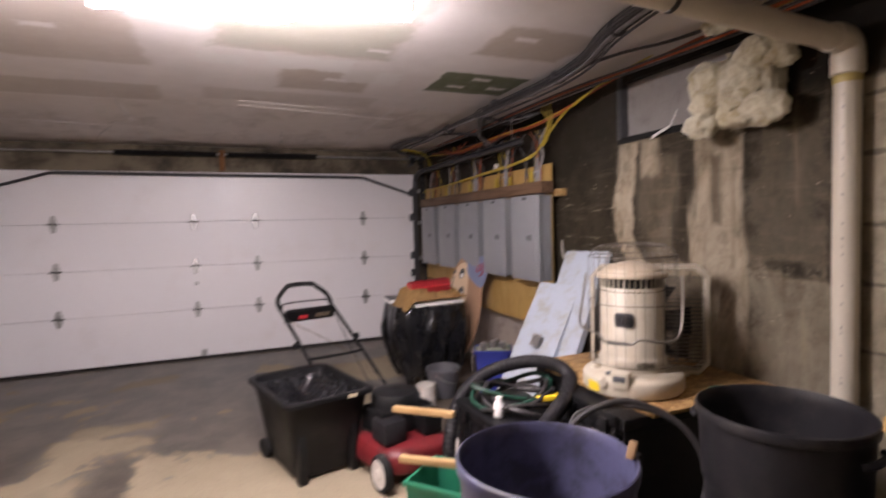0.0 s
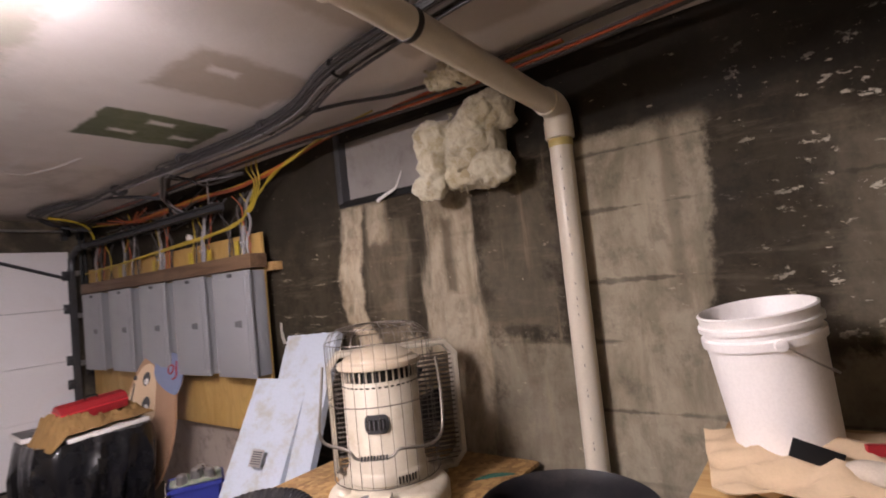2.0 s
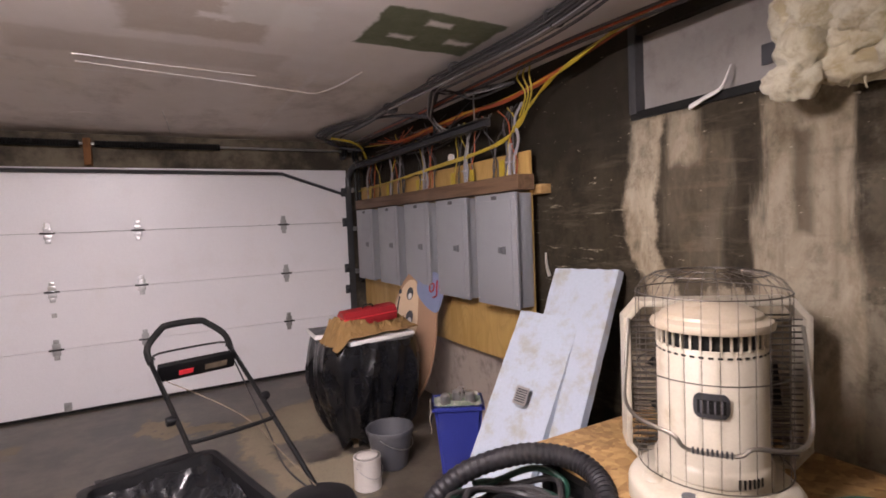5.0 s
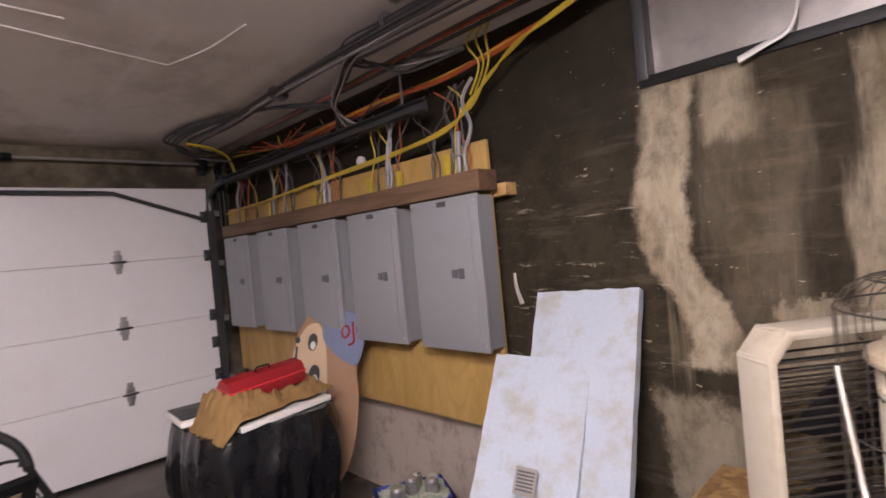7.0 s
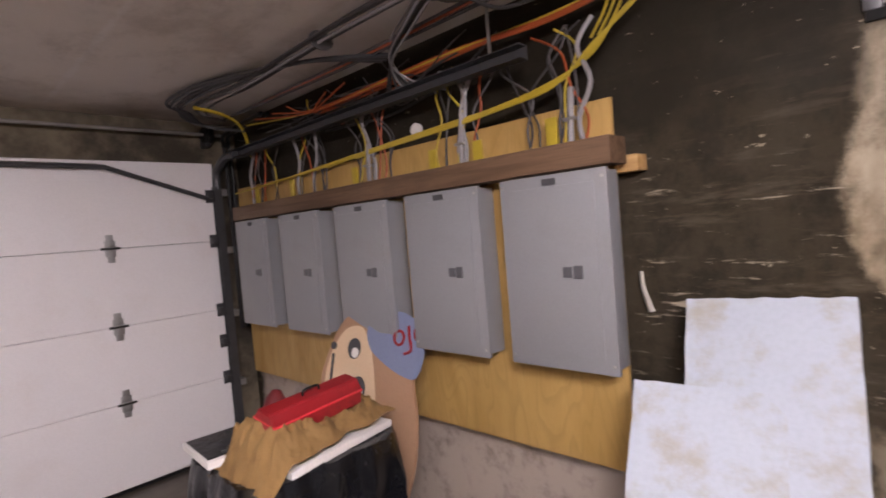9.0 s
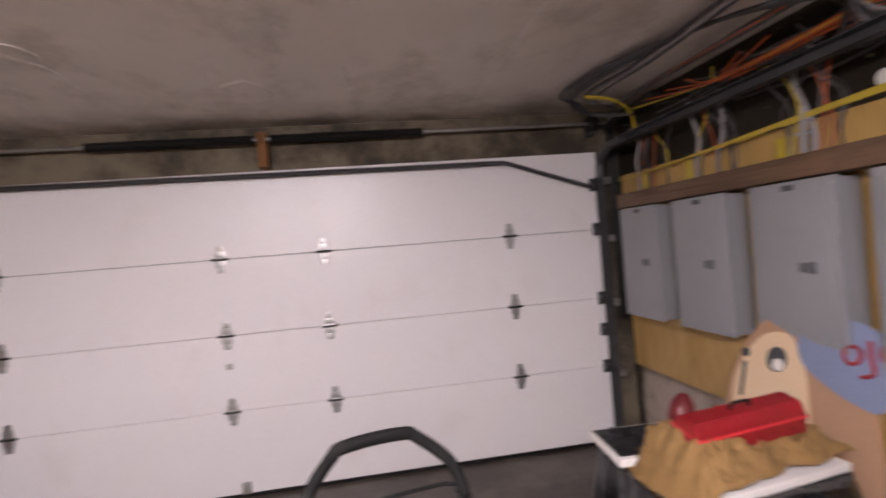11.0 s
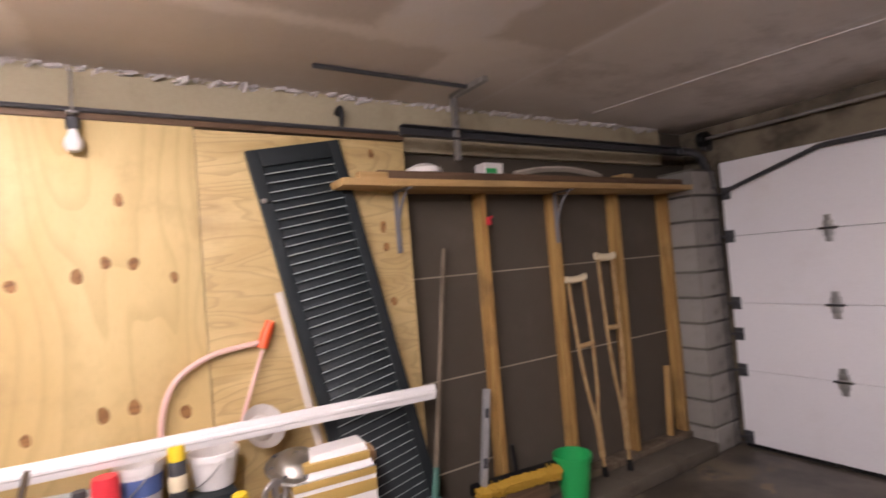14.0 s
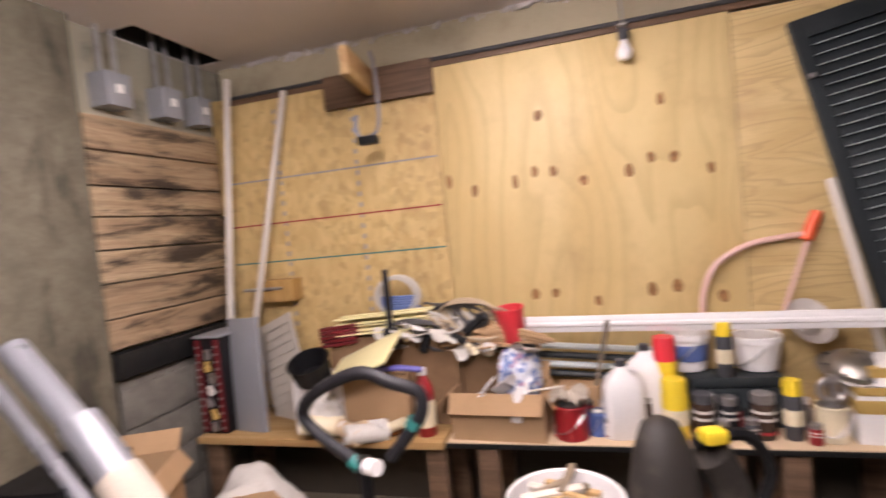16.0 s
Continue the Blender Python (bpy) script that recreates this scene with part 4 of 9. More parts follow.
# ---------------------------------------------------------------- pvc drain
dp = thing("drain_pipe", pose(0, 0, 0), "ivory plastic drain pipe along ceiling and wall", "pipe")
bm = mesh()
rod(bm, (2.93, 1.93, FLOOR), (2.93, 1.93, 2.16), 0.053, 20)
part("upright_pipe", bm, M_PVC, dp)
bm = mesh()
lathe(bm, [(0.058, 0), (0.066, 0.006), (0.066, 0.09), (0.058, 0.095)], 22, (2.93, 1.93, 2.11))
part("coupling", bm, M_PVC, dp)
bm = mesh()
lathe(bm, [(0.0545, 0), (0.0555, 0.004), (0.0555, 0.034), (0.0545, 0.036)], 22, (2.93, 1.93, 2.075))
part("primer_ring", bm, M_GLUE, dp, "yellow primer stain")
bm = mesh()
tube(bm, [(2.93, 1.93, 2.19), (2.93, 1.93, 2.225), (2.912, 1.931, 2.252), (2.87, 1.933, 2.266), (2.82, 1.936, 2.268)], 0.063, 18, 4)
part("elbow", bm, M_PVC, dp)
bm = mesh()
rod(bm, (2.84, 1.935, 2.265), (0.6, 2.03, 2.425), 0.053, 20)
part("ceiling_pipe", bm, M_PVC, dp)
bm = mesh()
rod(bm, (1.62, 1.987, 2.352), (1.38, 1.997, 2.369), 0.064, 20)
rod(bm, (1.52, 1.99, 2.36), (1.40, 1.86, 2.45), 0.060, 18)
part("branch_fitting", bm, M_PVC, dp)
bm = mesh()
rod(bm, (1.42, 1.88, 2.42), (1.25, 1.70, 2.52), 0.053, 18)
part("branch_pipe", bm, M_PVC, dp)
bm = mesh()
lathe(bm, [(0.0535, -0.012), (0.0565, -0.012), (0.0565, 0.012), (0.0535, 0.012)], 24, m=pose(1.93, 1.974, 2.33, 0, 90, 0))
box(bm, 1.92, 1.97, 2.395, 1.94, 1.985, CEIL, 0)
part("strap", bm, M_STRAP, dp, "dark perforated hanger strap")
bm = mesh()
for i in range(30):
    if i % 5 == 2 or i % 7 == 4 or i % 11 == 9:
        continue
    z = 2.02 - i * 0.045 - 0.012 * math.sin(i * 2.3)
    a = radians(195)
    box(bm, -0.0014, -0.0004, -0.004 - 0.004 * abs(math.sin(i * 1.7)), 0.0014, 0.0005, 0.006, 0, pose(2.93 + 0.0532 * math.cos(a), 1.93 + 0.0533 * math.sin(a), z, 0, 0, 105))
tagged(part("printed_line", bm, M_INK, dp, "faded unreadable print down the pipe"), kind="stuff")


# ---------------------------------------------------------------- breaker panels and wiring
pb = thing("panel_board", pose(2.895, 0, 0), "plywood backing board fixed to the wall", "plywood board")
bm = mesh()
box(bm, 0.0, 4.22, 0.56, 0.02, 7.30, 1.99, 0.002)
part("sheet", bm, M_PLYEDGE, pb)
for z in (0.62, 1.71):
    bm = mesh()
    box(bm, 0.022, 4.14 if z > 1 else 4.30, z, 0.104, 7.30, z + 0.06, 0.003)
    part("batten", bm, M_PINEY, pb)
bm = mesh()
box(bm, 2.76, 4.17, 1.735, 2.893, 7.14, 1.835, 0.006)
solo("ledge_board", bm, M_BROWNY, "brown timber ledge above the breaker panels", "timber ledge")


def breaker_panel(y):
    t = thing("breaker_panel", pose(2.893, y, 0.985), "grey steel breaker panel with closed door", "breaker panel", "breaker panels in a row")
    bm = mesh()
    box(bm, -0.125, -0.205, 0.0, 0.0, 0.205, 0.735, 0.004)
    part("body", bm, M_PANELGREY, t)
    bm = mesh()
    box(bm, -0.146, -0.232, -0.005, -0.126, 0.232, 0.74, 0.005)
    part("cover", bm, M_PANELGREY, t)
    bm = mesh()
    box(bm, -0.153, -0.185, 0.05, -0.147, 0.185, 0.695, 0.003)
    d = part("door", bm, M_PANELGREY, t)
    bm = mesh()
    box(bm, -0.158, -0.122, 0.345, -0.1535, -0.085, 0.395, 0.002)
    box(bm, -0.157, -0.078, 0.350, -0.1535, -0.040, 0.390, 0.002)
    part("latch", bm, M_PANELDARK, d, "dark grey sliding latch")
    bm = mesh()
    box(bm, -0.150, -0.03, 0.700, -0.1465, 0.03, 0.725, 0.001)
    part("badge", bm, M_INK, t, "small black badge")
    for yy in (-0.215, 0.215):
        for zz in (0.03, 0.71):
            bm = mesh()
            lathe(bm, [(0.006, 0), (0.006, 0.003), (0.003, 0.004)], 8, m=pose(-0.146, yy, zz, 0, -90, 0))
            part("screw", bm, M_TIN, t)
    return t


first = breaker_panel(4.415)
for y in (5.00, 5.60, 6.225, 6.855):
    copy_thing(first, pose(2.893, y, 0.985))

# short risers out of the panels, in clips and taped bunches
rng = random.Random(11)
cables = thing("panel_wiring", pose(0, 0, 0), "yellow, orange and grey cables rising from the panels", "electrical cables")
kinds = (M_GREYCABLE, M_BLKCABLE, M_PALECABLE, M_BLKCABLE, M_ORACABLE, M_YELCABLE, M_GREYCABLE)
for n, y in enumerate((4.33, 4.40, 4.52, 4.86, 4.95, 5.04, 5.44, 5.55, 5.66, 6.02, 6.14, 6.30, 6.62, 6.80, 6.95)):
    for k in range(3):
        m = kinds[(n * 3 + k * 2) % 7]
        yy = y + rng.uniform(-0.03, 0.03)
        bm = mesh()
        top = yy + rng.uniform(-0.12, 0.14)
        tube(bm, [(2.845 + rng.uniform(-0.012, 0.012), yy, 1.83), (2.85, yy + rng.uniform(-0.02, 0.02), 1.93), (2.855, yy + rng.uniform(-0.05, 0.05), 2.06), (2.87, top, 2.2), (2.89, top + rng.uniform(-0.15, 0.15), 2.3)], 0.005 if m is not M_PALECABLE else 0.010, 7, 5)
        part("cable", bm, m, cables)
for y in (4.44, 4.82, 5.10, 5.72, 6.40, 6.88):
    bm = mesh()
    box(bm, 2.835, y - 0.026, 1.834, 2.843, y + 0.026, 1.834 + rng.uniform(0.09, 0.13), 0.003)
    part("cable_tag", bm, M_YELCABLE, cables, "flat yellow tag")
for y in (4.36, 4.92, 5.60):
    bm = mesh()
    tube(bm, [(2.842, y, 1.83), (2.842, y - 0.005, 1.95), (2.85, y - 0.01, 2.05)], 0.013, 10, 4)
    part("sleeve", bm, M_PALECABLE, cables, "pale grey conduit sleeve")
    bm = mesh()
    box(bm, 2.826, y - 0.03, 1.925, 2.86, y + 0.025, 1.937, 0.002)
    part("clip", bm, M_TIN, cables)
# the yellow bunch that dips along the row and climbs to the ceiling
for k in range(6):
    o = rng.uniform(-0.012, 0.012)
    pts = [(2.84 + o, 5.7 + 0.3 * k, 1.985 - 0.008 * k), (2.845, 5.2, 2.02 + o), (2.85 + o, 4.72, 2.045 + o), (2.855, 4.42, 2.085 + o), (2.86 + o, 4.26, 2.17 - o), (2.86, 4.14 + o, 2.26), (2.855 + o, 3.98 + 2 * o, 2.345 - o), (2.83, 3.74, 2.40 + o), (2.78 + o, 3.35, 2.45), (2.74, 2.9, 2.475)]
    bm = mesh()
    tube(bm, pts, 0.0055, 7, 6)
    part("long_cable", bm, M_YELCABLE, cables)
for k in range(3):
    o = 0.03 * k
    bm = mesh()
    tube(bm, [(2.86, 4.20 + o, 2.21), (2.85, 4.12 + o, 2.33), (2.82, 4.10 + 2 * o, 2.44), (2.76, 4.0 + o, 2.48)], 0.0055, 7, 5)
    part("branch_cable", bm, M_YELCABLE, cables)
# the orange bunch behind it
for k in range(7):
    o, p = rng.uniform(-0.02, 0.02), rng.uniform(-0.02, 0.02)
    bm = mesh()
    tube(bm, [(2.80 + o, 6.9 - 0.2 * k, 2.40), (2.86 + o, 6.1, 2.33 + p), (2.88 + o * 0.5, 5.4, 2.345 + p * 1.4), (2.88, 4.9, 2.355 + p), (2.885 + o * 0.4, 4.45, 2.35 + o), (2.885, 4.1, 2.375 + p), (2.87 + o * 0.5, 3.75, 2.42 + o * 0.6), (2.82, 3.3, 2.455), (2.78 + o, 2.6, 2.475), (2.76 + o, 1.8, 2.48)], 0.0048, 7, 6)
    part("orange_run", bm, M_ORACABLE if k % 4 else M_YELCABLE, cables)
# dark stragglers that sag and cross above the row
for k in range(16):
    bm = mesh()
    y0 = rng.uniform(4.3, 6.2)
    ln = rng.uniform(0.5, 1.5)
    z0, z1, sag = rng.uniform(2.26, 2.48), rng.uniform(2.2, 2.48), rng.uniform(0.0, 0.16)
    x0, x1 = rng.uniform(2.86, 2.93), rng.uniform(2.86, 2.93)
    pts = [(x0 + (x1 - x0) * f + rng.uniform(-0.03, 0.03), y0 + ln * f, z0 + (z1 - z0) * f - sag * math.sin(math.pi * f) + rng.uniform(-0.03, 0.03)) for f in (0, 0.2, 0.4, 0.6, 0.8, 1.0)]
    tube(bm, pts, rng.choice((0.004, 0.005, 0.007)), 6, 5)
    part("straggler", bm, (M_BLKCABLE, M_BLKCABLE, M_GREYCABLE, M_BLKCABLE, M_GREYCABLE, M_ORACABLE, M_BLKCABLE)[k % 7] if k % 3 else M_BLKCABLE, cables)

# the big bundle under the ceiling
bundle = thing("cable_bundle", pose(0, 0, 0), "bundle of grey and black cables slung under the ceiling", "electrical cables")
for k in range(24):
    ox, oz = rng.uniform(-0.06, 0.06), rng.uniform(-0.05, 0.03)
    m = (M_BLKCABLE, M_BLKCABLE, M_PALECABLE, M_BLKCABLE, M_GREYCABLE)[k % 5]
    pts = [(2.05 + ox, 1.2, CEIL - 0.05 + oz * 0.5), (2.14 + ox, 1.9, CEIL - 0.035 + oz * 0.5), (2.22 + ox, 2.6, CEIL - 0.045 + oz), (2.40 + ox, 3.1, CEIL - 0.05 + oz), (2.46 + ox, 3.6, CEIL - 0.06 + oz), (2.43 + ox, 4.3, CEIL - 0.07 + oz)]
    if k % 4 == 0:
        pts += [(2.46 + ox, 5.3, CEIL - 0.05 + oz * 0.6), (2.50 + ox, 6.2, CEIL - 0.05 + oz * 0.4), (2.48 + ox, 6.75, CEIL - 0.05), (2.56 + ox * 0.5, 6.98, CEIL - 0.06), (2.70, 6.95, CEIL - 0.1)]
    elif k % 4 == 1:
        pts += [(2.42 + ox, 4.56, CEIL - 0.07 + oz), (2.47 + ox, 4.70 + ox, CEIL - 0.08), (2.58, 4.68 + oz, CEIL - 0.10), (2.68, 4.5, CEIL - 0.12 + oz), (2.78, 4.2, CEIL - 0.13)]
    else:
        pts += [(2.46 + ox, 4.62, CEIL - 0.07 + oz), (2.58 + ox, 4.9, CEIL - 0.09 + oz), (2.72 + ox * 0.5, 5.2, CEIL - 0.13 + oz), (2.84, 5.3 + 2 * ox, CEIL - 0.22), (2.86, 5.2 + 6 * ox, 2.2)]
    bm = mesh()
    tube(bm, pts, 0.0055 if k % 3 else 0.008, 6, 6)
    part("cable", bm, m, bundle)
for k in range(9):
    ox, oz = rng.uniform(-0.04, 0.04), rng.uniform(-0.03, 0.025)
    m = (M_BLKCABLE, M_BLKCABLE, M_GREYCABLE, M_BLKCABLE, M_ORACABLE)[k % 5]
    bm = mesh()
    tube(bm, [(2.66 + ox, 0.9, CEIL - 0.05), (2.70 + ox, 1.5, CEIL - 0.05 + oz), (2.74 + ox, 2.2, CEIL - 0.06 + oz), (2.70 + ox, 2.65, CEIL - 0.06 + oz), (2.58 + ox, 3.0, CEIL - 0.05 + oz), (2.48 + ox, 3.35, CEIL - 0.06 + oz)] if k % 2 else
         [(2.72 + ox, 0.9, CEIL - 0.06), (2.78 + ox, 1.6, CEIL - 0.07 + oz), (2.80 + ox, 2.3, CEIL - 0.08 + oz), (2.76 + ox, 3.0, CEIL - 0.08 + oz), (2.68 + ox, 3.6, CEIL - 0.09 + oz), (2.66 + ox, 4.4, CEIL - 0.10 + oz), (2.70, 5.6, CEIL - 0.09 + oz), (2.66, 6.9, CEIL - 0.1)], 0.007, 7, 6)
    part("side_cable", bm, m, bundle)
for p in ((2.22, 2.6), (2.45, 3.45), (2.43, 4.3), (2.47, 5.4), (2.70, 2.3)):
    bm = mesh()
    lathe(bm, [(0.050, -0.003), (0.053, -0.003), (0.053, 0.003), (0.050, 0.003)], 14, m=pose(p[0], p[1], CEIL - 0.058, 90, 0, 0) @ Matrix.Diagonal((1.25, 0.85, 1, 1)))
    part("tie", bm, M_GREYCABLE, bundle, "grey cable tie")
# loops near the door corner
for k in range(4):
    bm = mesh()
    o = k * 0.035
    tube(bm, [(2.75, 5.2 + o, 2.40), (2.55, 5.7, 2.47), (2.42 - o, 6.4, CEIL - 0.03), (2.38 - o, 6.85, CEIL - 0.045), (2.44, 7.05 - o, CEIL - 0.07), (2.62, 7.12, 2.42), (2.80, 6.9, 2.36)], 0.011, 7, 6)
    part("loop", bm, M_BLKCABLE if k % 2 else M_DARKSTEEL, bundle)
bm = mesh()
tube(bm, [(2.40, 6.75, 2.45), (2.60, 6.78, 2.43), (2.78, 6.9, 2.38), (2.88, 7.0, 2.2)], 0.012, 7, 5)
part("loop", bm, M_YELCABLE, bundle)
# bare insulators and boxes between cables
for y in (5.32,):
    bm = mesh()
    lathe(bm, [(0.012, 0), (0.034, 0.006), (0.036, 0.03), (0.012, 0.04)], 14, m=pose(2.98, y, 2.08, 0, -90, 0))
    solo("junction_knob", bm, M_WHITE, "round white knob on the wall behind the cables", "wall fitting")
cd = thing("conduit", pose(0, 0, 0), "black conduit down the corner beside the door", "conduit")
for x in (2.90, 2.86):
    bm = mesh()
    tube(bm, [(x, 7.38, 0.9), (x, 7.38, 2.2), (x - 0.02, 7.36, 2.34), (x - 0.06, 7.2, 2.40), (x - 0.08, 6.6, 2.42)], 0.016, 8, 4)
    part("pipe", bm, M_BLACKSTEEL, cd)
bm = mesh()
tube(bm, [(2.975, 4.18, 1.33), (2.972, 4.175, 1.27), (2.97, 4.16, 1.22), (2.975, 4.15, 1.18)], 0.011, 8, 4, 0.020, 0, 0.6)
solo("string_twist", bm, M_WHITECABLE, "pale twist of rag hung by the plywood edge", "rag")


# ---------------------------------------------------------------- glass wool
def wool(centre, half, seed, label, count, size):
    """A torn wad: soft puffs pressed together, each with a fibrous skin."""
    t = thing("glass_wool", pose(*centre), label, "insulation", "glass wool at the window")
    r = random.Random(seed)
    for k in range(count):
        bm = mesh()
        bo.create_icosphere(bm, subdivisions=5 if k == 0 else 4, radius=1.0)
        if k == 0:
            at, big = Vector((0.01, 0, 0)), Vector([h * 0.86 for h in half])
        else:
            at = Vector((-half[0] * r.uniform(0.1, 0.75), half[1] * r.uniform(-0.9, 0.9), half[2] * r.uniform(-0.9, 0.9)))
            big = Vector((r.uniform(0.7, 1.0), r.uniform(0.7, 1.3), r.uniform(0.7, 1.2))) * size
        off = Vector((seed * 3.1 + k, seed * 1.7, k * 2.3))
        for v in bm.verts:
            d = v.co.normalized()
            e = Vector([math.copysign(abs(c) ** (0.6 if k == 0 else 0.85), c) for c in d])
            p = Vector((e.x * big.x, e.y * big.y, e.z * big.z))
            q = p * 9.0 + off
            ridge = 0.040 * (0.28 - abs(noise.noise(q * 0.6))) + 0.030 * (0.28 - abs(noise.noise(q * 1.5 + Vector((4, 1, 7)))))
            swell = ridge + 0.016 * noise.noise(q * 2.6) + 0.010 * noise.noise(q * 6.0) + 0.006 * noise.noise(q * 15.0)
            v.co = at + p + d * swell
        part("puff", bm, M_FIBER, t, "", 80)
    # loose tufts teased out round the rim
    for k in range(16):
        a = r.uniform(0, 2 * math.pi)
        rim = Vector((-half[0] * r.uniform(-0.2, 0.7), half[1] * 0.93 * math.cos(a), half[2] * 0.93 * math.sin(a)))
        out = Vector((r.uniform(-0.5, 0.2), math.cos(a), math.sin(a))).normalized() * r.uniform(0.012, 0.035)
        bend = Vector((r.uniform(-0.01, 0.01), r.uniform(-0.02, 0.02), r.uniform(-0.012, 0.012)))
        bm = mesh()
        tube(bm, [rim - out * 0.4, rim + out * 0.5, rim + out + bend], r.uniform(0.008, 0.018), 7, 4, 0.0015, 0, 0.6)
        part("tuft", bm, M_FIBER, t, "", 80)
    return t


wool((2.885, 2.405, 2.165), (0.10, 0.23, 0.22), 3, "torn wad of cream glass wool stuffed at the window", 13, 0.085)
wool((2.69, 2.30, CEIL - 0.05), (0.12, 0.15, 0.04), 8, "tuft of cream glass wool pressed behind the cables", 9, 0.04)


# ---------------------------------------------------------------- foam boards
def foam_board(m, w, h, t, seed):
    """Leans by m: x across, y up the board, z out of its face."""
    ob = thing("foam_board", m, "dirty pale blue foam board leaning on the wall", "foam board", "leaning foam boards")
    bm = mesh()
    n1, n2 = 14, 30

    def face(z):
        return lambda u, v: Vector((u * w + 0.004 * noise.noise((u * 3, v * 14, seed)) * (1 if u in (0, 1) else 0), v * h + (0.006 * noise.noise((u * 9, v, seed)) if v in (0, 1) else 0), z + 0.0025 * noise.noise((u * 7, v * 15, seed))))
    sheet(bm, n1, n2, face(0))
    thicken(bm, t)
    part("slab", bm, M_FOAM, ob)
    return ob


# the taller one behind, then the shorter one in front
A = frame_axes(Vector((2.27, 3.90, FLOOR)), (0.06, -1, 0), (0.615, 0.09, 1.325))
foam_board(A, 0.46, 1.465, 0.045, 2)
A = frame_axes(Vector((2.10, 4.03, FLOOR)), (0.20, -1, 0), (0.61, 0.085, 1.075))
f1 = foam_board(A, 0.43, 1.24, 0.045, 7)
bm = mesh()
box(bm, 0.20, 0.70, 0.0465, 0.29, 0.80, 0.048, 0)
part("label", bm, M_FOIL, f1, "small grey printed label")
bm = mesh()
for k in range(6):
    box(bm, 0.21, 0.715 + k * 0.013, 0.0482, 0.28, 0.721 + k * 0.013, 0.0488, 0)
part("label_print", bm, M_INK, f1, "unreadable fine print")

# ---------------------------------------------------------------- heater on its bench
bench = thing("strand_board_top", pose(0, 0, 0), "old strand board resting on black cases", "board")
bm = mesh()
box(bm, 2.10, 2.24, 0.58, 2.97, 3.30, 0.60, 0.003, None)
part("top", bm, M_OSBFLOOR, bench)


def storage_case(x0, y0, x1, y1, h, label, mat=M_BLACKPL):
    t = thing("storage_case", pose((x0 + x1) / 2, (y0 + y1) / 2, FLOOR), label, "storage case", "black cases under the board")
    w, d = (x1 - x0) / 2, (y1 - y0) / 2
    bm = mesh()
    box(bm, -w, -d, 0.0, w, d, h - 0.06, 0.02)
    part("body", bm, mat, t)
    for k in range(5):
        yy = -d + d * 2 * (k + 0.5) / 5
        bm = mesh()
        box(bm, -w - 0.008, yy - 0.03, 0.04, -w + 0.01, yy + 0.03, h - 0.09, 0.004)
        part("rib", bm, mat, t)
    bm = mesh()
    box(bm, -w - 0.015, -d - 0.015, h - 0.058, w + 0.015, d + 0.015, h, 0.014)
    part("lid", bm, mat, t)
    for yy in (-d * 0.5, d * 0.5):
        bm = mesh()
        box(bm, -w - 0.03, yy - 0.03, h - 0.10, -w - 0.012, yy + 0.03, h - 0.03, 0.005)
        part("latch", bm, mat, t)
    return t


storage_case(1.98, 2.30, 2.50, 2.80, 0.658, "black plastic storage case with moulded latches")
storage_case(2.15, 2.86, 2.62, 3.28, 0.658, "black plastic storage case under the strand board")


